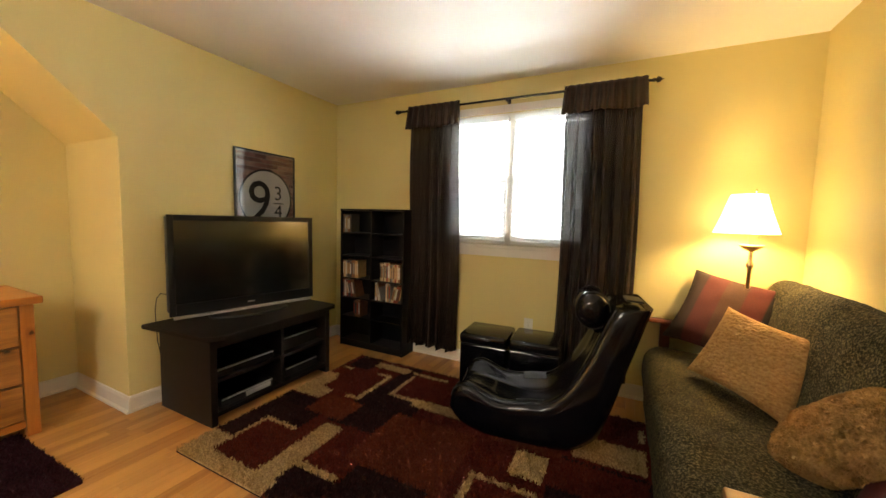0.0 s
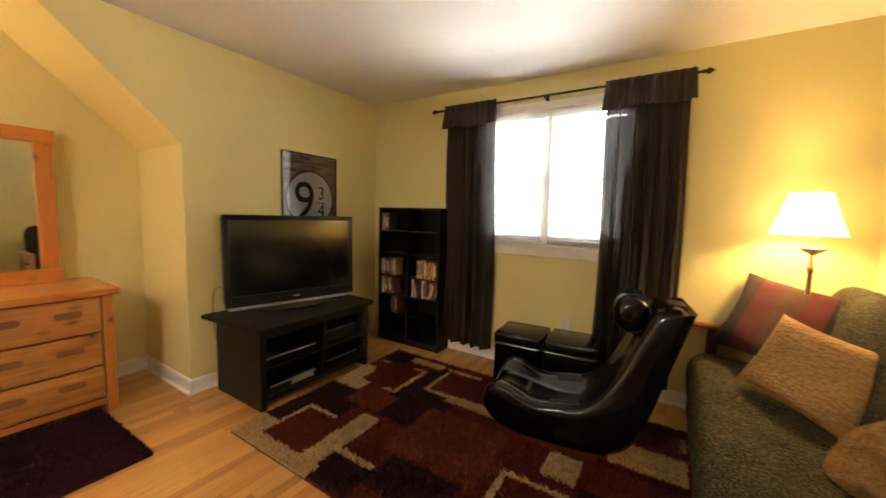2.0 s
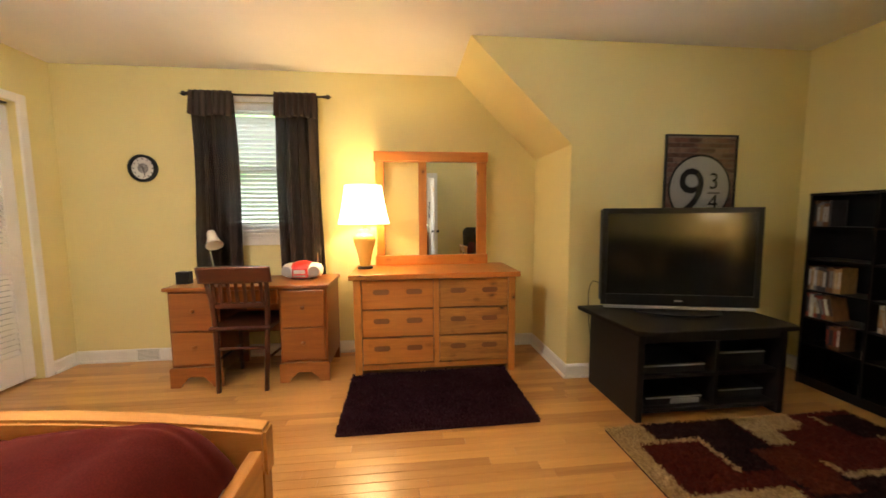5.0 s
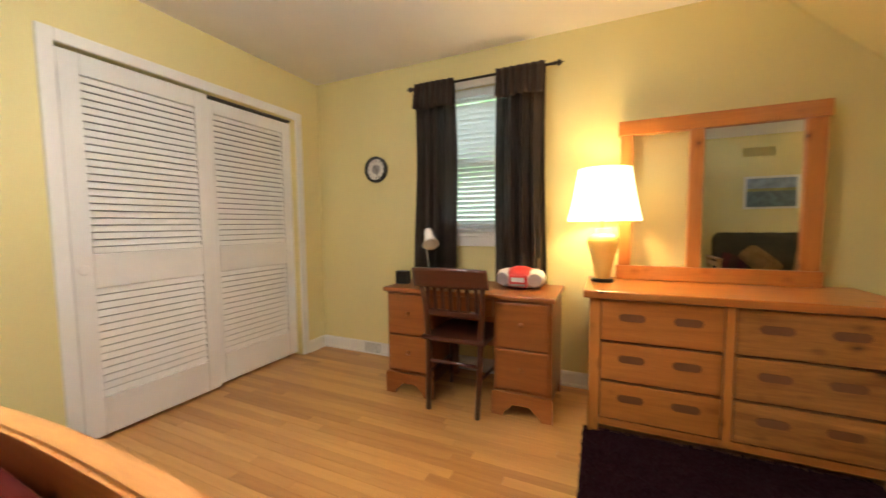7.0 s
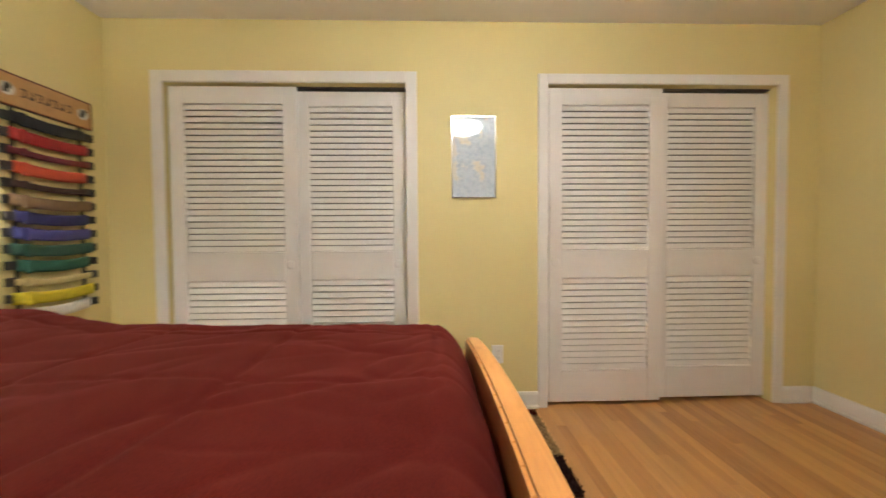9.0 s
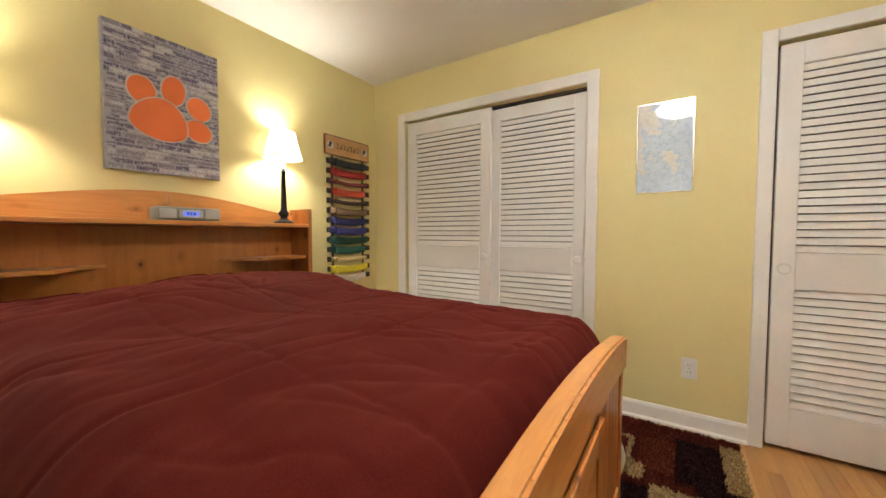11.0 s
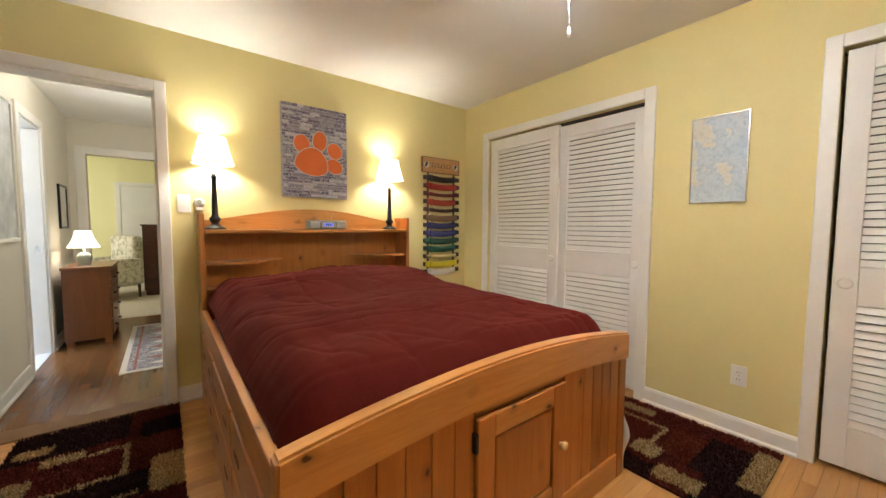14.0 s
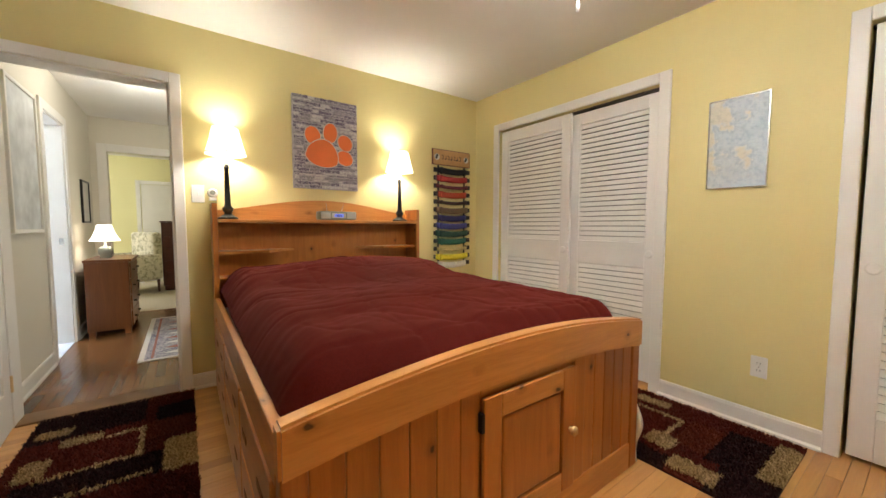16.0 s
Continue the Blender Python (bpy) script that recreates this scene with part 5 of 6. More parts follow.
def bed_lamp(y):
    o = thing("bedside_lamp", "black turned lamp with a lit cream shade on the headboard", "table lamp", (1.05, y, 1.1555), group="headboard lamps")
    part("base", lathe([(0.0, 0.0), (0.062, 0.0), (0.064, 0.008), (0.05, 0.016), (0.028, 0.030), (0.020, 0.040), (0.028, 0.052), (0.033, 0.062), (0.033, 0.074), (0.022, 0.086), (0.019, 0.10), (0.016, 0.22), (0.013, 0.33), (0.017, 0.335), (0.017, 0.348), (0.012, 0.353), (0.015, 0.36), (0.0, 0.362)], 24), M["black"], o, smooth=True)
    part("candle_sleeve", lathe([(0.013, 0.362), (0.013, 0.43), (0.0, 0.43)], 14), M["white_plastic"], o)
    part("shade", shade_mesh(0.120, 0.076, 0.172, 36, 0.003), M["shade_soft"], o, "lit cream cloth shade", True, pose(0, 0, 0.426))
    part("trim", lathe([(0.1215, 0.429), (0.1225, 0.435), (0.1205, 0.437)], 36), M["brass"], o)


bed_lamp(-0.36)
bed_lamp(-1.665)
for x, y, z, w, c in ((0.815, 2.86, 1.33, 27.0, WARM), (-3.02, -0.242, 1.29, 25.0, WARM), (1.05, -0.36, 1.665, 25.0, SOFT), (1.05, -1.665, 1.665, 25.0, SOFT)):
    bulb(x, y, z, w, c, 0.045)


# ---- ceiling fan ----
FX, FY = -1.12, -1.25
cf = thing("ceiling_fan", "white ceiling fan with a lit glass bowl, at rest", "ceiling fan", (FX, FY, H))
part("canopy", lathe([(0.085, 0.0), (0.085, -0.02), (0.06, -0.045), (0.05, -0.05), (0.05, -0.06)], 24), M["white"], cf, smooth=True)
part("motor", lathe([(0.0, -0.055), (0.07, -0.06), (0.12, -0.075), (0.125, -0.135), (0.09, -0.155), (0.05, -0.165), (0.05, -0.185), (0.0, -0.185)], 28), M["white"], cf, smooth=True)
for k in range(5):
    a = 72 * k + 1
    b = part("blade", prism([(0.20, -0.05), (0.26, -0.062), (0.50, -0.07), (0.54, -0.055), (0.555, 0.0), (0.54, 0.055), (0.50, 0.07), (0.26, 0.062), (0.20, 0.05)], (-0.004, 0.004), axis="z"), M["white"], cf, m=pose(0, 0, -0.14, 0, 0, a) @ pose(0, 0, 0, 10, 0, 0))
    part("blade_arm", boxes((0.10, 0.24, -0.015, 0.015, -0.012, -0.005)), M["white"], b)
part("bowl", lathe([(0.0, -0.186), (0.115, -0.187), (0.150, -0.198), (0.178, -0.218), (0.180, -0.232), (0.158, -0.258), (0.105, -0.284), (0.0, -0.298)], 32), glow("lit_glass_bowl", FAN, 96.0), cf, "lit frosted glass bowl", True)
part("pull_chain", tube([(0.045, 0.0, -0.17), (0.186, 0.0, -0.20), (0.150, 0.0, -0.30), (0.14, 0.0, -0.52)], 0.0016, 6), M["steel"], cf)
part("chain_knob", lathe([(0.0, 0.0), (0.006, 0.004), (0.0075, 0.02), (0.005, 0.034), (0.003, 0.04), (0.0, 0.04)], 12), M["white_plastic"], cf, smooth=True, m=pose(0.14, 0.0, -0.56))


# ---- wall things ----
def wall_canvas():
    """Canvas of lettering bars with a large orange paw; face towards -x."""
    o = thing("wall_canvas", "grey and purple canvas with an orange paw print", "canvas", (XE - 0.001, -1.06, 1.755))
    w, h = 0.255, 0.352
    part("canvas", box(bmesh.new(), -0.03, 0, -w, w, -h, h, bev=0.003), plain("canvas_grey", (0.40, 0.38, 0.40), 0.8, var=0.2, scale=40), o)
    inks = [plain("bar_" + k, c, 0.8, bumps=0.0) for k, c in (("purple", (0.085, 0.06, 0.13)), ("grey", (0.22, 0.20, 0.23)), ("pale", (0.62, 0.60, 0.58)))]
    rr = random.Random(12)
    z = -h + 0.006
    while z < h - 0.014:
        hh = rr.choice((0.008, 0.012, 0.016, 0.022))
        y = -w + 0.004
        while y < w - 0.02:
            ww = min(rr.uniform(0.02, 0.11), w - 0.004 - y)
            ink = rr.choice((0, 0, 1, 2))
            # a word as a run of upright strokes
            bm = bmesh.new()
            q = y
            while q < y + ww - 0.006:
                s = rr.uniform(0.004, 0.009)
                zz = z + (0 if rr.random() < 0.7 else hh * 0.4)
                box(bm, -0.0318, -0.0305, q, min(q + s, y + ww), zz, z + hh * rr.uniform(0.75, 1.0))
                q += s + 0.0035
            if len(bm.verts):
                part("lettering_bar", bm, inks[ink], o)
            y += ww + 0.007
        z += hh + 0.004
    orange, edge = plain("orange_print", (0.78, 0.17, 0.03), 0.7, var=0.06), plain("cream_print", (0.7, 0.62, 0.55), 0.7)

    def blob(cy, cz, ry, rz, tilt, pad=False):
        pts = []
        for k in range(40):
            t = 2 * math.pi * k / 40
            a, b = ry * math.cos(t), rz * math.sin(t)
            if pad:
                b *= 0.82 + 0.18 * math.sin(t) - 0.10 * math.cos(2 * t)
                a *= 1.0 - 0.22 * math.sin(t) * (1 if math.sin(t) < 0 else -0.3)
            c, s = math.cos(radians(tilt)), math.sin(radians(tilt))
            pts.append((cy + a * c - b * s, cz + a * s + b * c))
        return pts

    # facing the canvas, -y lies to the right
    for cy, cz, ry, rz, tl_, pd in ((0.108, 0.058, 0.058, 0.068, -12, False), (-0.030, 0.092, 0.054, 0.076, 6, False), (-0.150, 0.028, 0.056, 0.064, -34, False), (-0.146, -0.094, 0.068, 0.056, 24, False), (0.035, -0.092, 0.124, 0.116, 10, True)):
        lift = 0.0016 if pd else 0.0
        part("paw_edge", prism(blob(cy, cz, ry + 0.006, rz + 0.006, tl_, pd), (-0.0335 - lift, -0.0322 - lift), axis="x"), edge, o)
        part("paw_pad", prism(blob(cy, cz, ry, rz, tl_, pd), (-0.0345 - lift, -0.0336 - lift), axis="x"), orange, o)


wall_canvas()


def belt_rack():
    o = thing("belt_rack", "wooden wall rack of rolled karate belts in many colours", "belt rack", (XE - 0.001, -2.315, 0))
    w = 0.225
    board = part("name_board", box(bmesh.new(), -0.018, 0, -w, w, 1.715, 1.855, bev=0.003), M["lightwood"], o)
    part("edge", boxes((-0.019, -0.001, -w - 0.006, -w - 0.0005, 1.71, 1.86), (-0.019, -0.001, w + 0.0005, w + 0.006, 1.71, 1.86), (-0.019, -0.001, -w, w, 1.8555, 1.861), (-0.019, -0.001, -w, w, 1.709, 1.7145)), M["redwood"], board)
    for y in (-w + 0.045, w - 0.045):
        part("emblem", disc(0, 0.03, 0, 0.001, 24), M["paper"], board, m=pose(-0.0185, y, 1.785, 90, 0, -90))
        part("emblem_half", disc(0, 0.015, 0, 0.0012, 20), M["ink"], board, m=pose(-0.0197, y, 1.797, 90, 0, -90))
        part("emblem_half", boxes((-0.0212, -0.0197, y - 0.003, y + 0.02, 1.766, 1.788)), M["ink"], board)
    q = w - 0.10
    rr = random.Random(3)
    for k in range(7):
        part("letter_bar", boxes((-0.0212, -0.0185, q - 0.020, q - 0.015, 1.765, 1.805), (-0.0212, -0.0185, q - 0.0145, q, 1.800 - 0.03 * (k % 2), 1.806 - 0.03 * (k % 2)), (-0.0212, -0.0185, q - 0.0145, q - 0.002, 1.765, 1.770)), M["ink"], board)
        q -= 0.036
    cloth = lambda n, c: plain("belt_" + n, c, 0.8, var=0.15, scale=60, bumps=0.2)
    cols = [("black", (0.012, 0.012, 0.013)), ("red_black", (0.30, 0.02, 0.02)), ("maroon", (0.13, 0.016, 0.022)), ("vermilion", (0.42, 0.06, 0.025)), ("umber", (0.05, 0.025, 0.018)), ("olive_brown", (0.19, 0.12, 0.06)), ("navy", (0.022, 0.022, 0.10)), ("blue", (0.05, 0.05, 0.20)), ("dark_green", (0.015, 0.06, 0.04)), ("green", (0.02, 0.10, 0.065)), ("straw", (0.55, 0.45, 0.20)), ("yellow", (0.65, 0.55, 0.03)), ("white", (0.68, 0.66, 0.60))]
    dz = (1.66 - 0.735) / 12
    for k, (n, c) in enumerate(cols):
        z = 1.66 - k * dz
        mt = cloth(n, c)
        hh = 0.036 if k not in (2, 4, 10) else 0.020
        b = part("belt", thicken(sheet(lambda u, v: (-0.028 - 0.010 * math.sin(u * 3.14) - 0.004 * math.sin(v * 3.1), (u - 0.5) * 2 * (w - 0.05 + 0.012 * ((k * 7) % 3)), z - 0.014 * math.sin(u * 3.14) + (v - 0.5) * 2 * hh * 0.8), 14, 4), 0.012), mt, o, smooth=True)
        part("belt_knot", box(bmesh.new(), -0.048, -0.030, w - 0.10, w - 0.075, z - hh - 0.004, z + hh * 0.7, bev=0.004), mt, b)
        for y in (-w + 0.02, w - 0.035):
            part("elastic_loop", boxes((-0.026, -0.004, y - 0.022, y + 0.022, z - 0.02, z + 0.02)), M["ink"], o)
    for y in (-w + 0.055, w - 0.07):
        part("strap", boxes((-0.0035, -0.001, y - 0.010, y + 0.010, 0.72, 1.709)), M["ink"], o)


belt_rack()


def map_print():
    o = thing("framed_map", "coastal map in a thin silver frame under glass", "framed map", (-1.058, YS + 0.001, 1.58))
    w, h = 0.138, 0.252
    part("frame", boxes((-w, -w + 0.006, 0, 0.016, -h, h), (w - 0.006, w, 0, 0.016, -h, h), (-w + 0.006, w - 0.006, 0, 0.016, h - 0.006, h), (-w + 0.006, w - 0.006, 0, 0.016, -h, -h + 0.006), bev=0.001), M["steel"], o)
    m, n, l, p = mat("coastal_map")
    c = n.new("ShaderNodeTexCoord").outputs["Object"]
    g = node(n, "ShaderNodeTexNoise", Scale=7.0, Detail=7, Roughness=0.6)
    l.new(c, g.inputs[0])
    dot = n.new("ShaderNodeVectorMath")
    dot.operation, dot.inputs[1].default_value = "DOT_PRODUCT", (0.75, 0.0, 0.35)
    l.new(c, dot.inputs[0])
    land = n.new("ShaderNodeMath")
    l.new(g.outputs[0], land.inputs[0]), l.new(dot.outputs["Value"], land.inputs[1])
    f = node(n, "ShaderNodeTexNoise", Scale=60.0, Detail=4, Roughness=0.7)
    l.new(c, f.inputs[0])
    col = ramp(n, l, land.outputs[0], [(0.38, (0.42, 0.52, 0.60)), (0.50, (0.50, 0.59, 0.64)), (0.555, (0.40, 0.48, 0.54)), (0.57, (0.60, 0.64, 0.64)), (0.61, (0.66, 0.60, 0.45))])
    l.new(mixrgb(n, l, 0.25, col, ramp(n, l, f.outputs[0], [(0.40, (0.30, 0.36, 0.42)), (0.52, (0.66, 0.68, 0.66))])), p.inputs["Base Color"])
    p.inputs["Roughness"].default_value, p.inputs["Coat Weight"].default_value, p.inputs["Coat Roughness"].default_value = 0.4, 1.0, 0.01
    part("print", boxes((-w + 0.0065, w - 0.0065, 0.002, 0.010, -h + 0.0065, h - 0.0065)), m, o)


map_print()


def cover_plate(name, label, m, kind):
    o = thing(name, label, "wall plate")
    o.matrix_basis = m
    part("plate", box(bmesh.new(), -0.036, 0.036, -0.006, 0, -0.058, 0.058, bev=0.0025), M["white_plastic"], o)
    if kind == "switch":
        part("toggle", box(bmesh.new(), -0.005, 0.005, -0.016, -0.0065, -0.012, 0.010, bev=0.001), M["white_plastic"], o)
    else:
        for z in (-0.02, 0.02):
            part("socket", box(bmesh.new(), -0.016, 0.016, -0.008, -0.0062, z - 0.013, z + 0.013, bev=0.0006), M["white_plastic"], o)
            part("slot", boxes((-0.008, -0.006, -0.0088, -0.0082, z - 0.004, z + 0.006), (0.006, 0.008, -0.0088, -0.0082, z - 0.004, z + 0.006)), M["ink"], o)
    part("screw", disc(0, 0.003, 0, 0.001, 10), M["steel"], o, m=pose(0, -0.0062, 0, 90, 0, 0))


cover_plate("light_switch", "white light switch beside the doorway", pose(XE, -0.200, 1.325, 0, 0, -90), "switch")
cover_plate("wall_outlet", "white double outlet low on the wall", pose(-1.205, YS, 0.345, 0, 0, 180), "outlet")
cover_plate("wall_outlet", "white double outlet under the window", pose(-0.475, YN, 0.42), "outlet")
nl = thing("thermostat_plug", "small round white sensor beside the light switch", "sensor", (XE - 0.0005, -0.283, 1.325))
part("body", lathe([(0, 0.022), (0.022, 0.022), (0.030, 0.016), (0.032, 0.0)], 22), M["white_plastic"], nl, smooth=True, m=pose(0, 0, 0.008, 0, -90, 0))
part("face", disc(0, 0.017, 0, 0.001, 18), M["grey_plastic"], nl, m=pose(-0.0225, 0, 0.012, 0, -90, 0))
part("foot", box(bmesh.new(), -0.02, 0, -0.022, 0.022, -0.042, -0.022, bev=0.003), M["white_plastic"], nl)

ck = thing("wall_clock", "round wall clock with black rim and white face", "clock", (XW + 0.001, -2.018, 1.608))
part("rim", disc(0.088, 0.108, 0, 0.028), M["black"], ck, m=pose(0, 0, 0, 0, 90, 0))
face_ = part("face", disc(0, 0.0875, 0, 0.012), M["paper"], ck, m=pose(0, 0, 0, 0, 90, 0))
part("emblem", disc(0, 0.04, 0, 0.001), plain("clock_emblem", (0.25, 0.24, 0.25), 0.6, var=0.5, scale=50, bumps=0.0), ck, m=pose(0.0125, 0, 0, 0, 90, 0))
for k in range(12):
    part("hour_mark", boxes((0.0125, 0.0135, -0.003, 0.003, 0.066, 0.080)), M["ink"], ck, m=pose(0, 0, 0, 30 * k, 0, 0))
for a, ln in ((40, 0.05), (190, 0.07)):
    part("pointer", boxes((0.0145, 0.0155, -0.002, 0.002, -0.01, ln)), M["ink"], ck, m=pose(0, 0, 0, a, 0, 0))

fp = thing("framed_picture", "landscape print in a pale frame above the futon", "picture", (XE - 0.001, 1.98, 1.56))
part("frame", boxes((-0.02, 0, -0.32, -0.29, -0.24, 0.24), (-0.02, 0, 0.29, 0.32, -0.24, 0.24), (-0.02, 0, -0.29, 0.29, 0.21, 0.24), (-0.02, 0, -0.29, 0.29, -0.24, -0.21), bev=0.003), M["white"], fp)
part("sky", boxes((-0.008, -0.002, -0.2895, 0.2895, 0.0605, 0.2095)), plain("print_sky", (0.28, 0.36, 0.45), 0.5, var=0.3, scale=12), fp)
part("field", boxes((-0.008, -0.002, -0.2895, 0.2895, 0.02, 0.060)), plain("print_field", (0.30, 0.30, 0.10), 0.5, var=0.3, scale=12), fp)
part("foreground", boxes((-0.008, -0.002, -0.2895, 0.2895, -0.2095, 0.0195)), plain("print_shadow", (0.12, 0.17, 0.18), 0.5, var=0.4, scale=14), fp)
vt = thing("wall_vent", "painted air grille high on the wall", "vent", (XE - 0.001, 1.82, 2.16))
part("frame", boxes((-0.008, 0, -0.20, 0.20, 0.07, 0.085), (-0.008, 0, -0.20, 0.20, -0.085, -0.07), (-0.008, 0, -0.20, -0.185, -0.07, 0.07), (-0.008, 0, 0.185, 0.20, -0.07, 0.07)), M["wall"], vt)
for k in range(9):
    part("slat", boxes((-0.002, 0.0, -0.184, 0.184, -0.006, 0.006)), M["wall"], vt, m=pose(-0.004, 0, -0.06 + 0.015 * k, 0, 35, 0))
rg = thing("floor_register", "white metal air register in the baseboard", "vent", (XW + 0.027, -2.08, 0.004))
part("plate", box(bmesh.new(), 0, 0.006, -0.10, 0.10, 0, 0.11, bev=0.002), M["white_plastic"], rg)
for k in range(8):
    part("slot", boxes((0.0065, 0.0072, -0.085, 0.085, 0.016 + 0.011 * k, 0.020 + 0.011 * k)), M["grey_plastic"], rg)

# ---- things on the desk and headboard ----
bb = thing("boombox", "red and white portable stereo on the desk", "stereo", (-2.99, -0.725, 0.7225), 90)
part("body", lathe([(0.0, -0.150), (0.030, -0.148), (0.048, -0.135), (0.058, -0.105), (0.063, -0.05), (0.064, 0.0), (0.063, 0.05), (0.058, 0.105), (0.048, 0.135), (0.030, 0.148), (0.0, 0.150)], 28), M["white_plastic"], bb, "rounded white plastic body", True, pose(0, 0, 0.0645, 0, 90, 0) @ Matrix.Diagonal((1.0, 1.45, 1.0, 1.0)))
part("lid", lathe([(0, 0.062), (0.04, 0.058), (0.075, 0.044), (0.096, 0.020), (0.100, 0.0), (0.094, -0.012)], 30), M["red_plastic"], bb, "domed red disc lid", True, pose(0, -0.005, 0.080))
part("front", box(bmesh.new(), -0.058, 0.058, -0.104, -0.060, 0.014, 0.096, bev=0.008), M["red_plastic"], bb, "red front panel", True)
part("display", box(bmesh.new(), -0.042, 0.042, -0.109, -0.1045, 0.050, 0.078, bev=0.002), M["white_plastic"], bb)
part("button_row", box(bmesh.new(), -0.046, 0.046, -0.109, -0.1045, 0.024, 0.038, bev=0.002), M["grey_plastic"], bb)
for s in (-1, 1):
    part("speaker_grille", disc(0, 0.040, 0, 0.003, 24), M["silver"], bb, "pale speaker grille", m=pose(s * 0.102, -0.083, 0.064, 90, 0, s * 12))
    part("foot", boxes((s * 0.07 - 0.012, s * 0.07 + 0.012, -0.03, 0.03, 0.0, 0.008)), M["black"], bb)
part("antenna", tube([(0.10, 0.07, 0.09), (0.10, 0.075, 0.19)], 0.004, 6), M["steel"], bb)

dl = thing("desk_lamp", "white gooseneck desk lamp, switched off", "desk lamp", (-2.98, -1.385, 0.7225))
part("base", lathe([(0, 0), (0.065, 0), (0.065, 0.012), (0.05, 0.025), (0.012, 0.03), (0, 0.03)], 24), M["white_plastic"], dl, smooth=True)
part("gooseneck", tube([(0, 0, 0.03), (-0.01, -0.01, 0.12), (-0.02, -0.03, 0.22), (-0.015, -0.025, 0.30), (0.0, 0.0, 0.335)], 0.005, 8), M["grey_plastic"], dl, smooth=True)
part("head", lathe([(0.0, -0.075), (0.022, -0.072), (0.028, -0.055), (0.030, -0.02), (0.042, 0.02), (0.056, 0.05), (0.053, 0.05), (0.038, 0.02), (0.0, -0.02)], 24), M["white_plastic"], dl, smooth=True, m=pose(0.015, 0.012, 0.315, 0, 140, 40) @ Matrix.Scale(1.08, 4))
dk = thing("desk_box", "small dark box on the desk", "box", (-2.86, -1.535, 0.7225))
part("body", box(bmesh.new(), -0.03, 0.03, -0.045, 0.045, 0, 0.09, bev=0.004), M["black"], dk)

cr = thing("clock_radio", "grey clock radio with a blue display on the headboard", "clock radio", (1.02, -1.09, 1.1555), -90)
part("case", box(bmesh.new(), -0.145, 0.145, -0.05, 0.055, 0.003, 0.068, bev=0.010), M["grey_plastic"], cr, smooth=True)
part("fascia", box(bmesh.new(), -0.055, 0.055, -0.0545, -0.0505, 0.016, 0.055, bev=0.001), M["silver"], cr)
part("display", boxes((-0.035, 0.035, -0.0565, -0.055, 0.024, 0.047)), M["lcd"], cr, "blue lit display")
part("digits", boxes((-0.02, -0.012, -0.0578, -0.0567, 0.028, 0.043), (-0.006, 0.002, -0.0578, -0.0567, 0.028, 0.043), (0.010, 0.018, -0.0578, -0.0567, 0.028, 0.043)), M["ink"], cr)
for s in (-1, 1):
    part("speaker_grille", box(bmesh.new(), s * 0.10 - 0.036, s * 0.10 + 0.036, -0.0535, -0.0505, 0.012, 0.058, bev=0.001), M["silver"], cr)
for x, t in ((-0.06, -8), (0.05, 22)):
    part("antenna", tube([(x, 0.04, 0.06), (x + 0.06 * math.sin(radians(t)), 0.045, 0.13)], 0.0015, 5), M["steel"], cr)


# ---- the bedroom door ----
def room_door():
    """White panelled door standing open at a right angle on its hinges."""
    o = thing("door_1", "white panelled bedroom door standing wide open", "door", (XE - 0.022, DY1 - 0.012, 0), 4.0, kind="structure")
    w, h, t = 0.718, 2.0, 0.035
    part("leaf", boxes((-w, -w + 0.11, 0, t, 0.012, h), (-0.11, 0, 0, t, 0.012, h), (-w + 0.11, -0.11, 0, t, h - 0.12, h), (-w + 0.11, -0.11, 0, t, 0.012, 0.23), (-w + 0.11, -0.11, 0, t, 0.83, 0.97), bev=0.003), M["white"], o)
    for z0, z1 in ((0.231, 0.829), (0.971, h - 0.121)):
        part("panel", box(bmesh.new(), -w + 0.112, -0.112, 0.009, t - 0.009, z0, z1, bev=0.006), M["white"], o)
    for s, y in ((-1, 0), (1, t)):
        k = part("door_handle", lathe([(0.0, 0.055), (0.02, 0.052), (0.027, 0.04), (0.022, 0.028), (0.010, 0.02), (0.010, 0.008), (0.026, 0.005), (0.026, 0)], 20), M["iron"], o, "dark metal door knob", True, pose(-w + 0.06, y, 0.92, 90 if s < 0 else -90, 0, 0))
    for z in (0.25, 1.75):
        part("hinge", tube([(0.006, -0.004, z - 0.045), (0.006, -0.004, z + 0.045)], 0.006, 8), M["brass"], o)


room_door()

# ---- hall, bathroom and far room ----
HX0, HX1, HY0, HY1 = XE + T, 4.22, -0.42, 0.765
setting("hall_floor", boxes((HX0 - 0.0, HX1 + 0.04, HY0, HY1, -0.15, -0.006)), M["oak_gap"], "dark joints under the hall boards")
setting("hall_ceiling", boxes((HX0, 8.2, -2.6, 3.2, H, H + 0.12)), M["ceil"], "white hall ceiling")
BX0, BX1 = 2.40, 3.02
setting("hall_wall_1", boxes((HX0, BX0, HY1, HY1 + 0.12, 0, H), (BX1, HX1 + 0.12, HY1, HY1 + 0.12, 0, H), (BX0, BX1, HY1, HY1 + 0.12, 2.03, H)), M["hallwall"], "cream hall wall with the bathroom doorway")
setting("hall_wall_2", boxes((HX0, HX1, HY0 - 0.12, HY0, 0, H)), M["hallwall"], "cream hall wall")
FY0, FY1 = -0.12, 0.615
setting("hall_wall_3", boxes((HX1, HX1 + 0.12, HY0, FY0, 0, H), (HX1, HX1 + 0.12, FY1, HY1, 0, H), (HX1, HX1 + 0.12, FY0, FY1, 2.01, H)), M["hallwall"], "cream wall with a cased opening")
casing_x(FY0, FY1, 2.01, HX1, -1, 0.09)
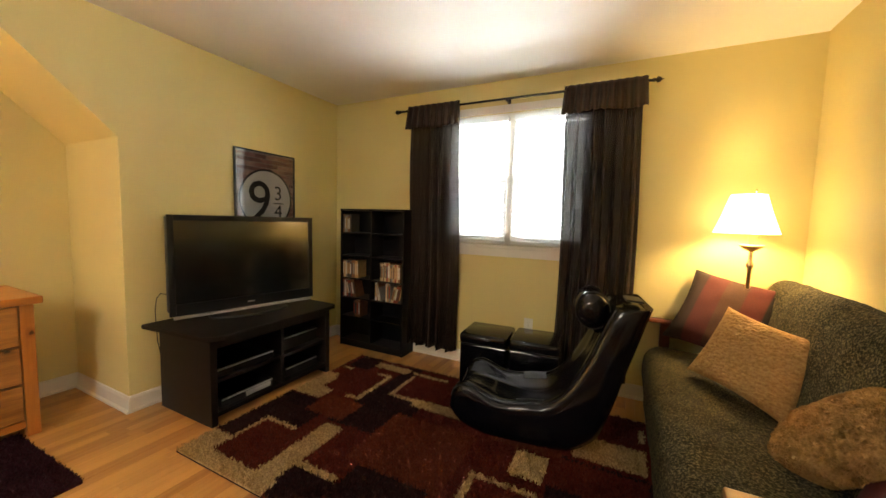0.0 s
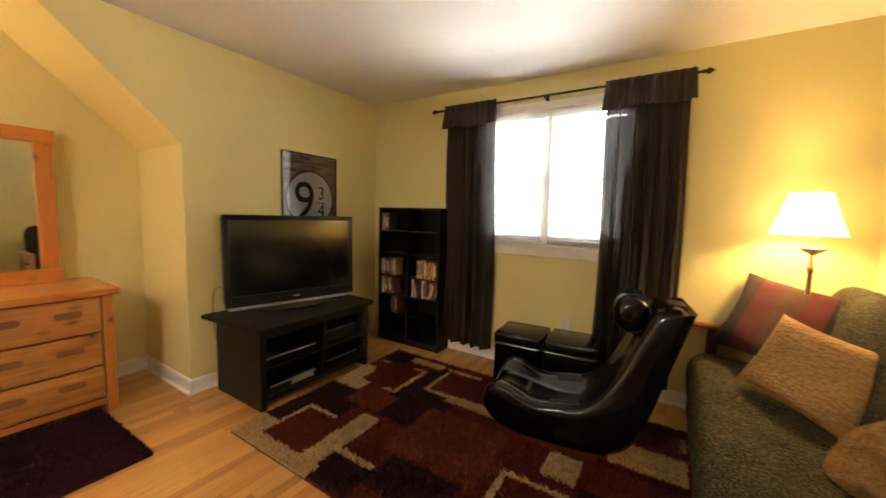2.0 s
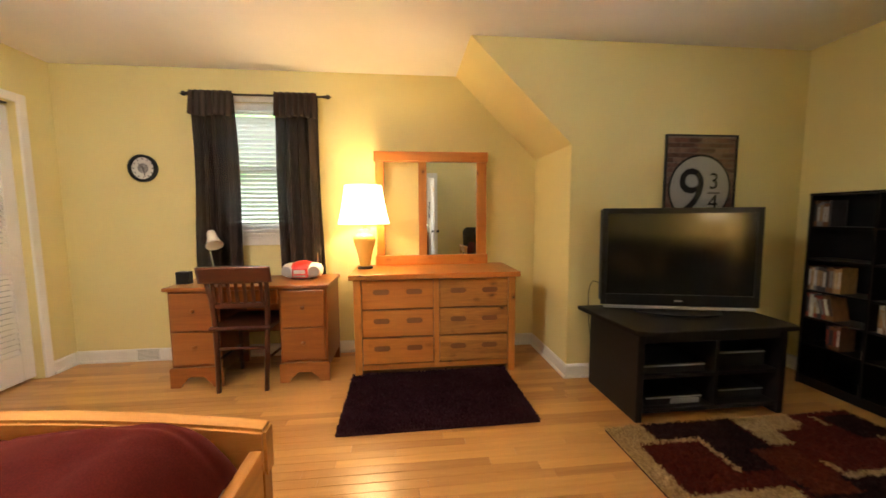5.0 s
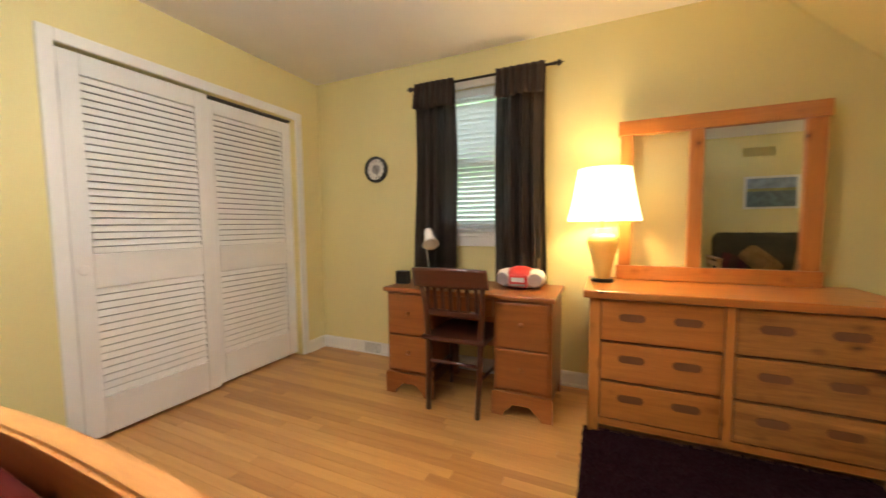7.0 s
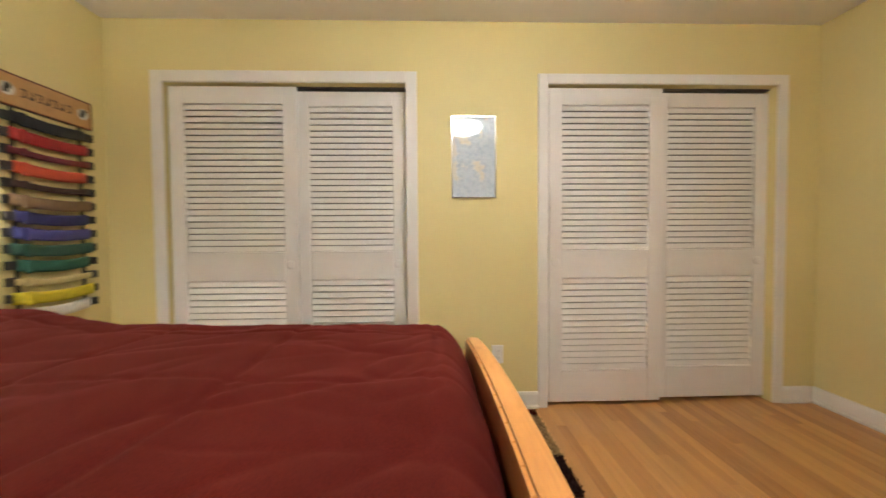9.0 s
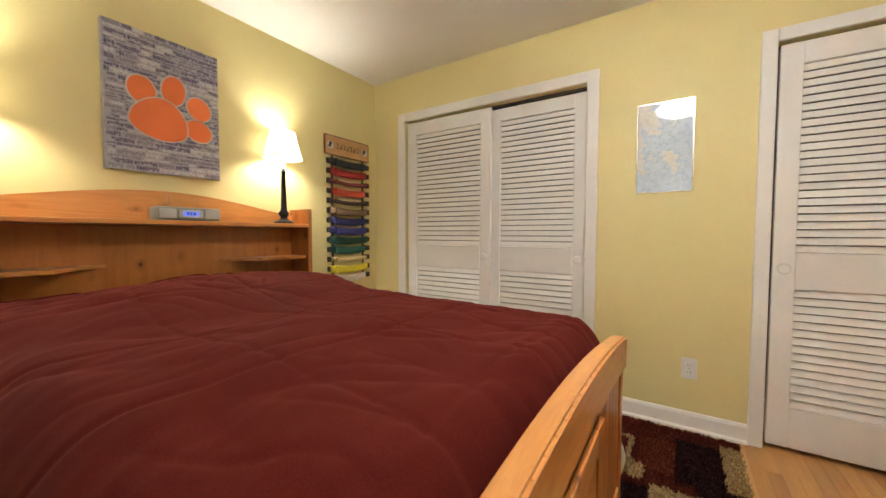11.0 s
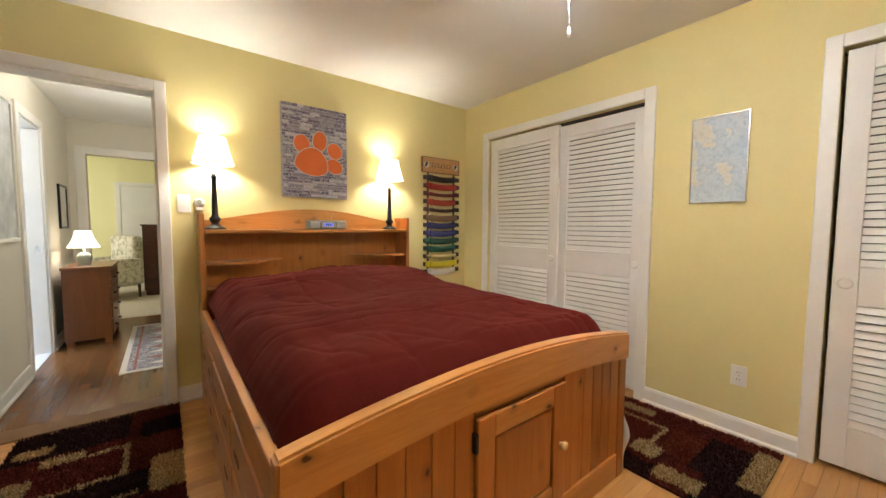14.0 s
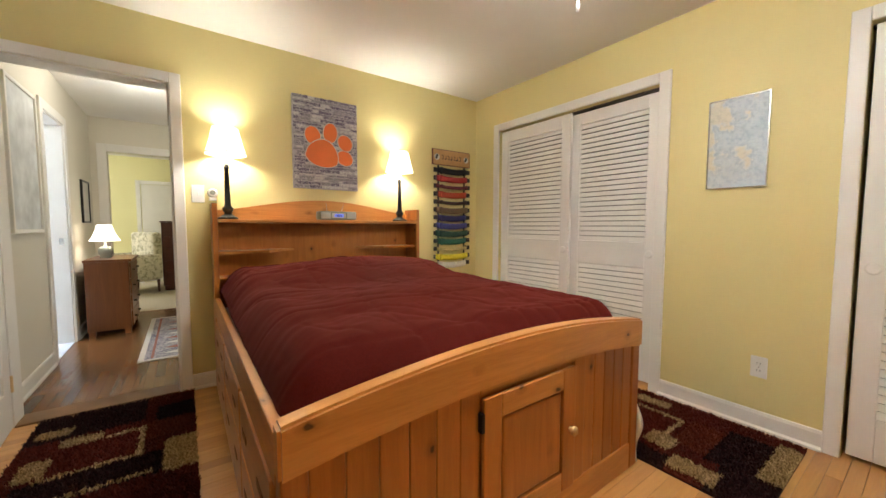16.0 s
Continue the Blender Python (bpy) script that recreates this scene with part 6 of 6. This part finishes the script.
casing_y(BX0, BX1, 2.03, HY1, -1, 0.075)
base_run(HX0, HY1, BX0 - 0.075, HY1, 0, -1)
base_run(BX1 + 0.075, HY1, HX1, HY1, 0, -1)
setting("bath_floor", boxes((BX0 - 0.3, BX1 + 1.0, HY1 + 0.0, 2.4, -0.15, 0.004)), plain("bath_tile", (0.72, 0.74, 0.78), 0.2, var=0.04), "pale bathroom tiles")
setting("bath_wall", boxes((BX0 - 0.3, BX1 + 1.0, 2.4, 2.5, 0, H), (BX0 - 0.4, BX0 - 0.3, HY1 + 0.12, 2.4, 0, H), (BX1 + 1.0, BX1 + 1.1, HY1 + 0.12, 2.4, 0, H)), plain("bath_paint", (0.72, 0.76, 0.84), 0.5, var=0.03), "pale blue-white bathroom wall")
bd = thing("door_2", "white bathroom door standing open inwards", "door", (BX0 + 0.005, HY1 + 0.125, 0.006), kind="structure")
part("leaf", boxes((0.0, 0.035, 0.0, 0.60, 0.01, 2.0), bev=0.003), M["white"], bd)
part("door_handle", lathe([(0, 0.05), (0.024, 0.045), (0.026, 0.035), (0.010, 0.02), (0.024, 0.0)], 16), M["steel"], bd, "bright metal knob", True, pose(0.035, 0.54, 0.95, 0, 90, 0))
setting("bath_jamb", boxes((BX0, BX0 + 0.012, HY1, HY1 + 0.12, 0, 2.03), (BX1 - 0.012, BX1, HY1, HY1 + 0.12, 0, 2.03), (BX0 + 0.012, BX1 - 0.012, HY1, HY1 + 0.12, 2.018, 2.03)), M["white"], "white painted door jamb")
setting("strike_plate", boxes((BX1 - 0.0145, BX1 - 0.0125, HY1 + 0.03, HY1 + 0.06, 0.93, 0.99)), M["steel"], "small metal strike plate")
tw = thing("bath_towel", "dark towel hanging in the bathroom", "towel", (BX1 + 0.975, 1.05, 1.1), -90)
part("cloth", thicken(sheet(lambda u, v: (0.12 * u - 0.06, -0.02 + 0.006 * math.sin(u * 15), 0.88 * v), 20, 8), 0.01), M["black"], tw, smooth=True)
# Added area light that brightens the bathroom; no lamp is built here.
panel_lamp("bath_ceiling_lamp", look((3.2, 1.7, H - 0.03), (3.2, 1.69, 0)), 0.5, 0.4, 70, COOL)

a1_ = thing("hall_picture", "large pale framed print on the hall wall", "picture", (1.93, HY1 - 0.001, 1.56))
part("frame", boxes((-0.30, -0.275, -0.022, 0, -0.5, 0.5), (0.275, 0.30, -0.022, 0, -0.5, 0.5), (-0.275, 0.275, -0.022, 0, 0.475, 0.5), (-0.275, 0.275, -0.022, 0, -0.5, -0.475), bev=0.003), M["white"], a1_)
part("print", boxes((-0.2745, 0.2745, -0.010, -0.002, -0.4745, 0.4745)), plain("pale_print", (0.60, 0.62, 0.63), 0.5, var=0.25, scale=6, bumps=0.0), a1_)
a2_ = thing("hall_picture", "small black framed picture above the hall chest", "picture", (3.78, HY1 - 0.001, 1.37))
part("frame", boxes((-0.18, -0.16, -0.02, 0, -0.23, 0.23), (0.16, 0.18, -0.02, 0, -0.23, 0.23), (-0.16, 0.16, -0.02, 0, 0.21, 0.23), (-0.16, 0.16, -0.02, 0, -0.23, -0.21), bev=0.002), M["black"], a2_)
part("print", boxes((-0.1595, 0.1595, -0.010, -0.002, -0.2095, 0.2095)), M["paper"], a2_)

hc = thing("hall_chest", "reddish brown chest of drawers in the hall", "chest of drawers", (3.46, 0.53, 0))
part("body", boxes((-0.34, 0.34, -0.17, 0.165, 0.05, 0.745), bev=0.003), M["chest"], hc)
part("top", box(bmesh.new(), -0.36, 0.36, -0.195, 0.172, 0.746, 0.77, bev=0.004), M["chest"], hc)
for x in (-0.31, 0.31):
    for y in (-0.14, 0.13):
        part("foot", boxes((x - 0.025, x + 0.025, y - 0.025, y + 0.025, 0, 0.0495)), M["chest"], hc)
for k in range(4):
    d = part("drawer", box(bmesh.new(), -0.31, 0.31, -0.183, -0.171, 0.07 + 0.166 * k, 0.225 + 0.166 * k, bev=0.003), M["chest"], hc)
    for x in (-0.18, 0.18):
        part("knob", lathe([(0, 0.024), (0.012, 0.022), (0.008, 0.008), (0.010, 0)], 12), M["iron"], d, "dark knob", True, pose(x, -0.183, 0.148 + 0.166 * k, 90, 0, 0))
hl = thing("table_lamp", "glass-based table lamp with a lit pleated shade on the hall chest", "table lamp", (3.40, 0.565, 0.7705))
part("base", lathe([(0, 0), (0.05, 0), (0.05, 0.01), (0.045, 0.02), (0.06, 0.05), (0.062, 0.09), (0.04, 0.12), (0.012, 0.13), (0.012, 0.19)], 20), M["grey_plastic"], hl, smooth=True)
part("shade", shade_mesh(0.125, 0.06, 0.17, 28, 0.010), M["shade_soft"], hl, "lit cream shade", True, pose(0, 0, 0.18))
bulb(3.40, 0.565, 1.03, 4.5, SOFT, 0.03)
hr = thing("hall_runner", "patterned blue-grey runner on the hall floor", "rug", (2.02, -0.36, 0.0))
part("field", boxes((0.0, 1.62, 0.0, 0.55, 0.0, 0.008)), speckle("runner_field", (0.10, 0.09, 0.12), (0.45, 0.40, 0.36), 55, 0.95, 0.3), hr)
part("border", boxes((-0.04, 1.66, 0.551, 0.59, 0.0, 0.0085), (-0.04, 1.66, -0.04, -0.001, 0.0, 0.0085), (-0.04, -0.001, 0, 0.55, 0, 0.0085), (1.621, 1.66, 0, 0.55, 0, 0.0085)), M["carpet"], hr)
M["runner_rust"] = speckle("runner_rust", (0.20, 0.07, 0.05), (0.34, 0.14, 0.09), 70, 0.95, 0.3)
for k in range(9):
    x = 0.12 + 0.172 * k
    part("medallion", prism([(x - 0.06, 0.275), (x, 0.42), (x + 0.06, 0.275), (x, 0.13)], (0.008, 0.0105), axis="z"), M["runner_rust"] if k % 2 else M["carpet"], hr)
for y in (0.045, 0.49):
    part("stripe", boxes((0.02, 1.60, y, y + 0.018, 0.008, 0.010)), M["runner_rust"], hr)
setting("carpet", boxes((HX1 + 0.04, 8.2, -2.6, 3.2, -0.15, 0.004)), M["carpet"], "pale beige bedroom carpet")
setting("far_wall_1", boxes((7.3, 7.42, -2.6, 3.2, 0, H)), M["farwall"], "pale yellow wall of the far room")
setting("far_wall_2", boxes((HX1 + 0.12, 7.3, 2.4, 2.52, 0, H), (HX1 + 0.12, 7.3, -2.6, -2.5, 0, H)), M["farwall"], "pale yellow wall of the far room")
setting("far_wall_3", boxes((HX1 + 0.125, HX1 + 0.16, HY1 + 0.12, 2.4, 0, H), (HX1 + 0.125, HX1 + 0.16, -2.5, HY0, 0, H)), M["farwall"], "pale yellow wall of the far room")
fd = thing("door_3", "white louvred closet door in the far room", "door", (7.29, 0.12, 0.006), kind="structure")
part("casing", boxes((-0.02, 0, 0.42, 0.49, 0, 1.97), (-0.02, 0, -0.42, 0.42, 1.90, 1.97), bev=0.003), M["white"], fd)
part("leaf", boxes((-0.014, 0, -0.41, 0.41, 0.015, 1.895)), M["white"], fd)
part("door_handle", lathe([(0, 0.05), (0.03, 0.04), (0.012, 0.02), (0.03, 0)], 14), M["iron"], fd, "dark knob", True, pose(-0.0145, 0.34, 0.93, 0, -90, 0))
for k in range(26):
    part("slat", boxes((-0.022, -0.0145, -0.30, 0.30, 1.0 + 0.031 * k, 1.012 + 0.031 * k)), M["white"], fd)

ac = thing("armchair", "floral cream armchair on dark legs in the far room", "armchair", (6.05, 0.66, 0.004), -150)
M["floral"] = speckle("floral_cloth", (0.30, 0.29, 0.20), (0.68, 0.64, 0.54), 16, 0.9, 0.1, 0.45, 0.08)
part("seat", box(bmesh.new(), -0.36, 0.36, -0.34, 0.30, 0.20, 0.46, bev=0.05), M["floral"], ac, smooth=True)
part("backrest", box(bmesh.new(), -0.34, 0.34, 0.20, 0.36, 0.40, 1.0, bev=0.06), M["floral"], ac, smooth=True)
for s in (-1, 1):
    part("arm", box(bmesh.new(), s * 0.37 - 0.07, s * 0.37 + 0.07, -0.32, 0.30, 0.22, 0.64, bev=0.05), M["floral"], ac, smooth=True)
    for y in (-0.28, 0.28):
        part("leg", tube([(s * 0.32, y, 0), (s * 0.31, y, 0.21)], [0.016, 0.024], 8), M["mahog"], ac)
td = thing("tall_dresser", "dark mahogany dresser in the far room", "dresser", (6.2, -0.02, 0.004))
part("body", box(bmesh.new(), -0.24, 0.24, -0.45, 0.22, 0.08, 1.16, bev=0.004), M["mahog"], td)
part("top", box(bmesh.new(), -0.26, 0.26, -0.47, 0.24, 1.161, 1.185, bev=0.004), M["mahog_y"], td)
part("plinth", boxes((-0.22, 0.22, -0.43, 0.20, 0, 0.0795)), M["mahog"], td)
for k in range(5):
    part("drawer", box(bmesh.new(), -0.248, -0.241, -0.42, 0.19, 0.11 + 0.208 * k, 0.30 + 0.208 * k, bev=0.002), M["mahog_y"], td)
# Added fill light inside the far room; the wall behind has no window.
panel_lamp("far_room_window", look((6.0, 2.35, 1.5), (6.0, 0.0, 0.8)), 1.2, 1.2, 75, (1.0, 0.96, 0.86))
# Unseen point light added to brighten the hall, without a fixture.
bulb(2.4, 0.15, H - 0.22, 19, SOFT, 0.08)


# ---- rugs ----
def tufts(rects, count, height, seed, lean=0.5):
    """Shag pile: many bent blades standing on the given rectangles."""
    rr = np.random.RandomState(seed)
    area = np.array([(b - a) * (d - c) for a, b, c, d in rects])
    k = rr.choice(len(rects), count, p=area / area.sum())
    r = np.array(rects)[k]
    x, y = r[:, 0] + (r[:, 1] - r[:, 0]) * rr.rand(count), r[:, 2] + (r[:, 3] - r[:, 2]) * rr.rand(count)
    a, w, hh = rr.rand(count) * 6.283, 0.0022 + 0.0018 * rr.rand(count), height * (0.6 + 0.6 * rr.rand(count))
    dx, dy = np.cos(a), np.sin(a)
    lx, ly = lean * hh * np.cos(a + 1.2), lean * hh * np.sin(a + 1.2)
    v = np.empty((count, 4, 3))
    v[:, 0] = np.stack([x - dx * w, y - dy * w, np.zeros(count)], 1)
    v[:, 1] = np.stack([x + dx * w, y + dy * w, np.zeros(count)], 1)
    v[:, 2] = np.stack([x + dx * w * 0.8 + lx, y + dy * w * 0.8 + ly, hh], 1)
    v[:, 3] = np.stack([x - dx * w * 0.8 + lx, y - dy * w * 0.8 + ly, hh], 1)
    me = bpy.data.meshes.new("shag")
    me.from_pydata(v.reshape(-1, 3).tolist(), [], np.arange(count * 4).reshape(-1, 4).tolist())
    return me


def carve(base, rects):
    """What is left of rectangle base after cutting the others out."""
    left = [base]
    for a, b, c, d in rects:
        nxt = []
        for p, q, r, s in left:
            if a >= q or b <= p or c >= s or d <= r:
                nxt.append((p, q, r, s))
                continue
            if p < a:
                nxt.append((p, a, r, s))
            if b < q:
                nxt.append((b, q, r, s))
            u, v = max(p, a), min(q, b)
            if r < c:
                nxt.append((u, v, r, c))
            if d < s:
                nxt.append((u, v, d, s))
        left = nxt
    return left


def shag_rug(label, at, base, areas, density, seed):
    """Woven backing with areas of coloured pile; areas is [(material, rect), ...], later ones over earlier ones."""
    o = thing("shag_rug", label, "rug", at, group="shag rugs")
    part("backing", boxes((*base, 0.0, 0.008)), M["pile_brown"], o)
    for i, (mt, r) in enumerate(areas):
        over = [q for _, q in areas[i + 1:]]
        rects = [t for t in carve(r, over) if (t[1] - t[0]) > 0.004 and (t[3] - t[2]) > 0.004]
        if not rects:
            continue
        a = part("shag_field", boxes(*[(*t, 0.0082, 0.015) for t in rects]), M[mt], o)
        if len(rects) > 1:
            a["kind"] = "stuff"
        n = int(density * sum((t[1] - t[0]) * (t[3] - t[2]) for t in rects))
        if n > 10:
            ob = piece("shag", tufts(rects, n, 0.017, seed + i), M[mt], a, m=pose(0, 0, 0.012))
            ob["kind"] = "stuff"


W_, B_, R_, D_ = "pile_beige", "pile_brown", "pile_red", "pile_rust"
X0, X1, Y0, Y1 = -1.87, 0.46, 1.185, 2.705
shag_rug("dark red and brown shag rug with beige outlined squares", (0, 0, 0), (X0, X1, Y0, Y1), [
    (R_, (X0, X1, Y0, Y1)),
    (B_, (-1.87, -1.46, 1.40, 1.93)), (B_, (-1.40, -0.95, 1.78, 2.30)), (B_, (-1.30, -0.95, 1.19, 1.40)), (B_, (-0.95, -0.55, 1.30, 1.62)), (D_, (-1.05, -0.50, 1.55, 2.05)), (D_, (-1.60, -1.30, 1.80, 2.02)),
    (B_, (-0.60, -0.10, 2.30, 2.70)), (B_, (-0.40, 0.10, 1.20, 1.60)), (B_, (-1.35, -1.22, 2.30, 2.70)), (B_, (-0.08, 0.46, 1.75, 2.12)), (D_, (-0.45, -0.05, 2.08, 2.30)), (D_, (0.05, 0.46, 1.25, 1.60)),
    (W_, (-1.87, -1.70, 1.185, 1.395)), (W_, (-1.70, -1.20, 1.185, 1.272)), (R_, (-1.70, -1.36, 1.272, 1.60)), (W_, (-1.725, -1.70, 1.395, 1.625)), (W_, (-1.70, -1.47, 1.60, 1.628)),
    (W_, (-1.36, -1.225, 1.272, 1.745)), (W_, (-1.225, -0.97, 1.392, 1.432)),
    (W_, (-1.87, -1.62, 1.945, 2.06)), (W_, (-1.87, -1.76, 2.06, 2.30)), (R_, (-1.73, -1.41, 2.085, 2.45)), (W_, (-1.76, -1.73, 2.06, 2.25)), (W_, (-1.73, -1.62, 2.06, 2.085)), (W_, (-1.50, -1.375, 2.052, 2.082)), (W_, (-1.41, -1.375, 2.082, 2.47)),
    (W_, (-1.50, -1.41, 2.445, 2.47)), (W_, (-1.62, -1.30, 2.56, 2.65)), (B_, (-1.83, -1.62, 2.47, 2.70)), (W_, (-1.83, -1.74, 2.42, 2.45)),
    (W_, (-1.245, -1.215, 2.215, 2.56)), (W_, (-1.215, -1.03, 2.215, 2.245)), (R_, (-1.215, -0.62, 2.245, 2.62)), (W_, (-1.03, -0.55, 2.165, 2.262)), (W_, (-1.27, -0.95, 2.585, 2.62)),
    (W_, (-0.43, -0.395, 1.48, 1.775)), (W_, (-0.395, -0.10, 1.745, 1.775)), (W_, (-0.27, -0.10, 1.85, 2.06)), (W_, (0.0, 0.36, 2.15, 2.37)), (W_, (0.33, 0.36, 2.45, 2.60)), (R_, (-0.08, 0.36, 1.86, 2.10))], 26000, 10)

shag_rug("dark red and brown shag runner by the doorway", (0, 0, 0.0), (-0.52, 1.11, -0.13, 0.57), [
    (R_, (-0.52, 1.11, -0.13, 0.57)), (B_, (0.80, 1.11, 0.10, 0.57)), (B_, (0.22, 0.42, 0.0, 0.50)), (B_, (0.75, 0.95, -0.13, 0.05)), (D_, (0.55, 0.75, -0.1, 0.1)), (B_, (-0.4, 0.0, 0.2, 0.57)),
    (W_, (0.42, 0.445, 0.08, 0.45)), (R_, (0.445, 0.69, 0.11, 0.42)), (W_, (0.445, 0.72, 0.085, 0.11)), (W_, (0.69, 0.72, 0.11, 0.26)), (W_, (0.70, 0.78, 0.26, 0.42)), (W_, (0.46, 0.62, 0.42, 0.52)), (W_, (0.85, 0.93, 0.40, 0.54)),
    (W_, (0.20, 0.50, -0.13, 0.0)), (W_, (0.235, 0.26, 0.04, 0.40)), (W_, (-0.35, -0.20, -0.13, 0.15))], 30000, 60)

shag_rug("dark red and brown shag runner beside the bed", (0, 0, 0.0), (-1.42, 0.30, -2.57, -1.845), [
    (R_, (-1.42, 0.30, -2.57, -1.845)), (B_, (-1.34, -1.15, -2.45, -2.05)), (B_, (-1.42, -1.22, -2.10, -1.845)), (D_, (-1.15, -1.0, -2.4, -2.1)), (B_, (-1.07, -0.85, -1.95, -1.845)), (B_, (-0.6, -0.2, -2.5, -2.1)),
    (W_, (-1.42, -1.335, -2.50, -2.10)), (W_, (-1.25, -1.06, -1.99, -1.87)), (W_, (-1.03, -0.90, -2.13, -2.0)), (W_, (-0.97, -0.945, -2.36, -2.13)), (W_, (-0.945, -0.72, -2.36, -2.335)), (W_, (-0.85, -0.66, -2.50, -2.42)), (W_, (-0.2, 0.0, -2.4, -2.2))], 30000, 80)

bm_ = thing("bath_mat", "dark aubergine tufted mat in front of the dresser", "mat", (-2.37, 0.268, 0), 0.8)
part("backing", box(bmesh.new(), -0.375, 0.385, -0.585, 0.585, 0, 0.010, bev=0.004), M["mat"], bm_)
_p2 = piece("shag", tufts([(-0.375, 0.385, -0.585, 0.585)], 30000, 0.016, 5), M["mat"], bm_, m=pose(0, 0, 0.008))
_p2["kind"] = "stuff"


# ---- oak strip floor ----
def strips(parent_name, x0, x1, y0, y1, along, width, material, near, label, seed):
    """Floor boards: those in the near stretch are parts of their own, the rest one joined part."""
    rr = random.Random(seed)
    o = bpy.data.objects[parent_name]
    far = []
    shapes = {}
    c0, c1, l0, l1 = (x0, x1, y0, y1) if along == "y" else (y0, y1, x0, x1)
    p, made = c0, 0
    while p < c1 - 0.005:
        q = min(p + width, c1)
        s = l0 - rr.uniform(0, 0.9)
        while s < l1:
            ln = rr.choice((0.45, 0.6, 0.75, 0.9, 1.05, 1.2, 1.35))
            a, b = max(s, l0), min(s + ln, l1)
            s += ln
            if b - a < 0.03:
                continue
            mid, cen = (a + b) / 2, (p + q) / 2
            cx, cy = (cen, mid) if along == "y" else (mid, cen)
            hw, hl_ = (q - p) / 2 - 0.0006, (b - a) / 2 - 0.0006
            hx, hy = (hw, hl_) if along == "y" else (hl_, hw)
            if near and near[0] < cx < near[1] and near[2] < cy < near[3] and made < 290:
                key = (round(hx, 3), round(hy, 3))
                if key not in shapes:
                    shapes[key] = boxes_mesh((-hx, hx, -hy, hy, -0.0118, 0.0))
                piece("plank", shapes[key], material, o, m=pose(cx, cy, rr.uniform(-0.0004, 0.0)))
                made += 1
            else:
                far.append((cx - hx, cx + hx, cy - hy, cy + hy, -0.0118, rr.uniform(-0.0004, 0.0)))
        p = q
    vs, fs = [], []
    for a, b, c, d, e, f in far:
        k = len(vs)
        vs += [(a, c, e), (b, c, e), (b, d, e), (a, d, e), (a, c, f), (b, c, f), (b, d, f), (a, d, f)]
        fs += [(k + 4, k + 5, k + 6, k + 7), (k, k + 1, k + 5, k + 4), (k + 1, k + 2, k + 6, k + 5), (k + 2, k + 3, k + 7, k + 6), (k + 3, k, k + 4, k + 7)]
    me = bpy.data.meshes.new("planks")
    me.from_pydata(vs, [], fs)
    ob = piece("planks", me, material, o, label)
    ob["kind"] = "stuff"


strips("floor", XW, XE, YS - 0.75, YN, "y", 0.057, M["oak"], (-3.3, -1.0, -2.7, 1.3), "honey oak strip boards", 21)
strips("hall_floor", HX0, HX1 + 0.04, HY0, HY1, "x", 0.057, M["oak_hall"], None, "dark oak strip boards", 22)
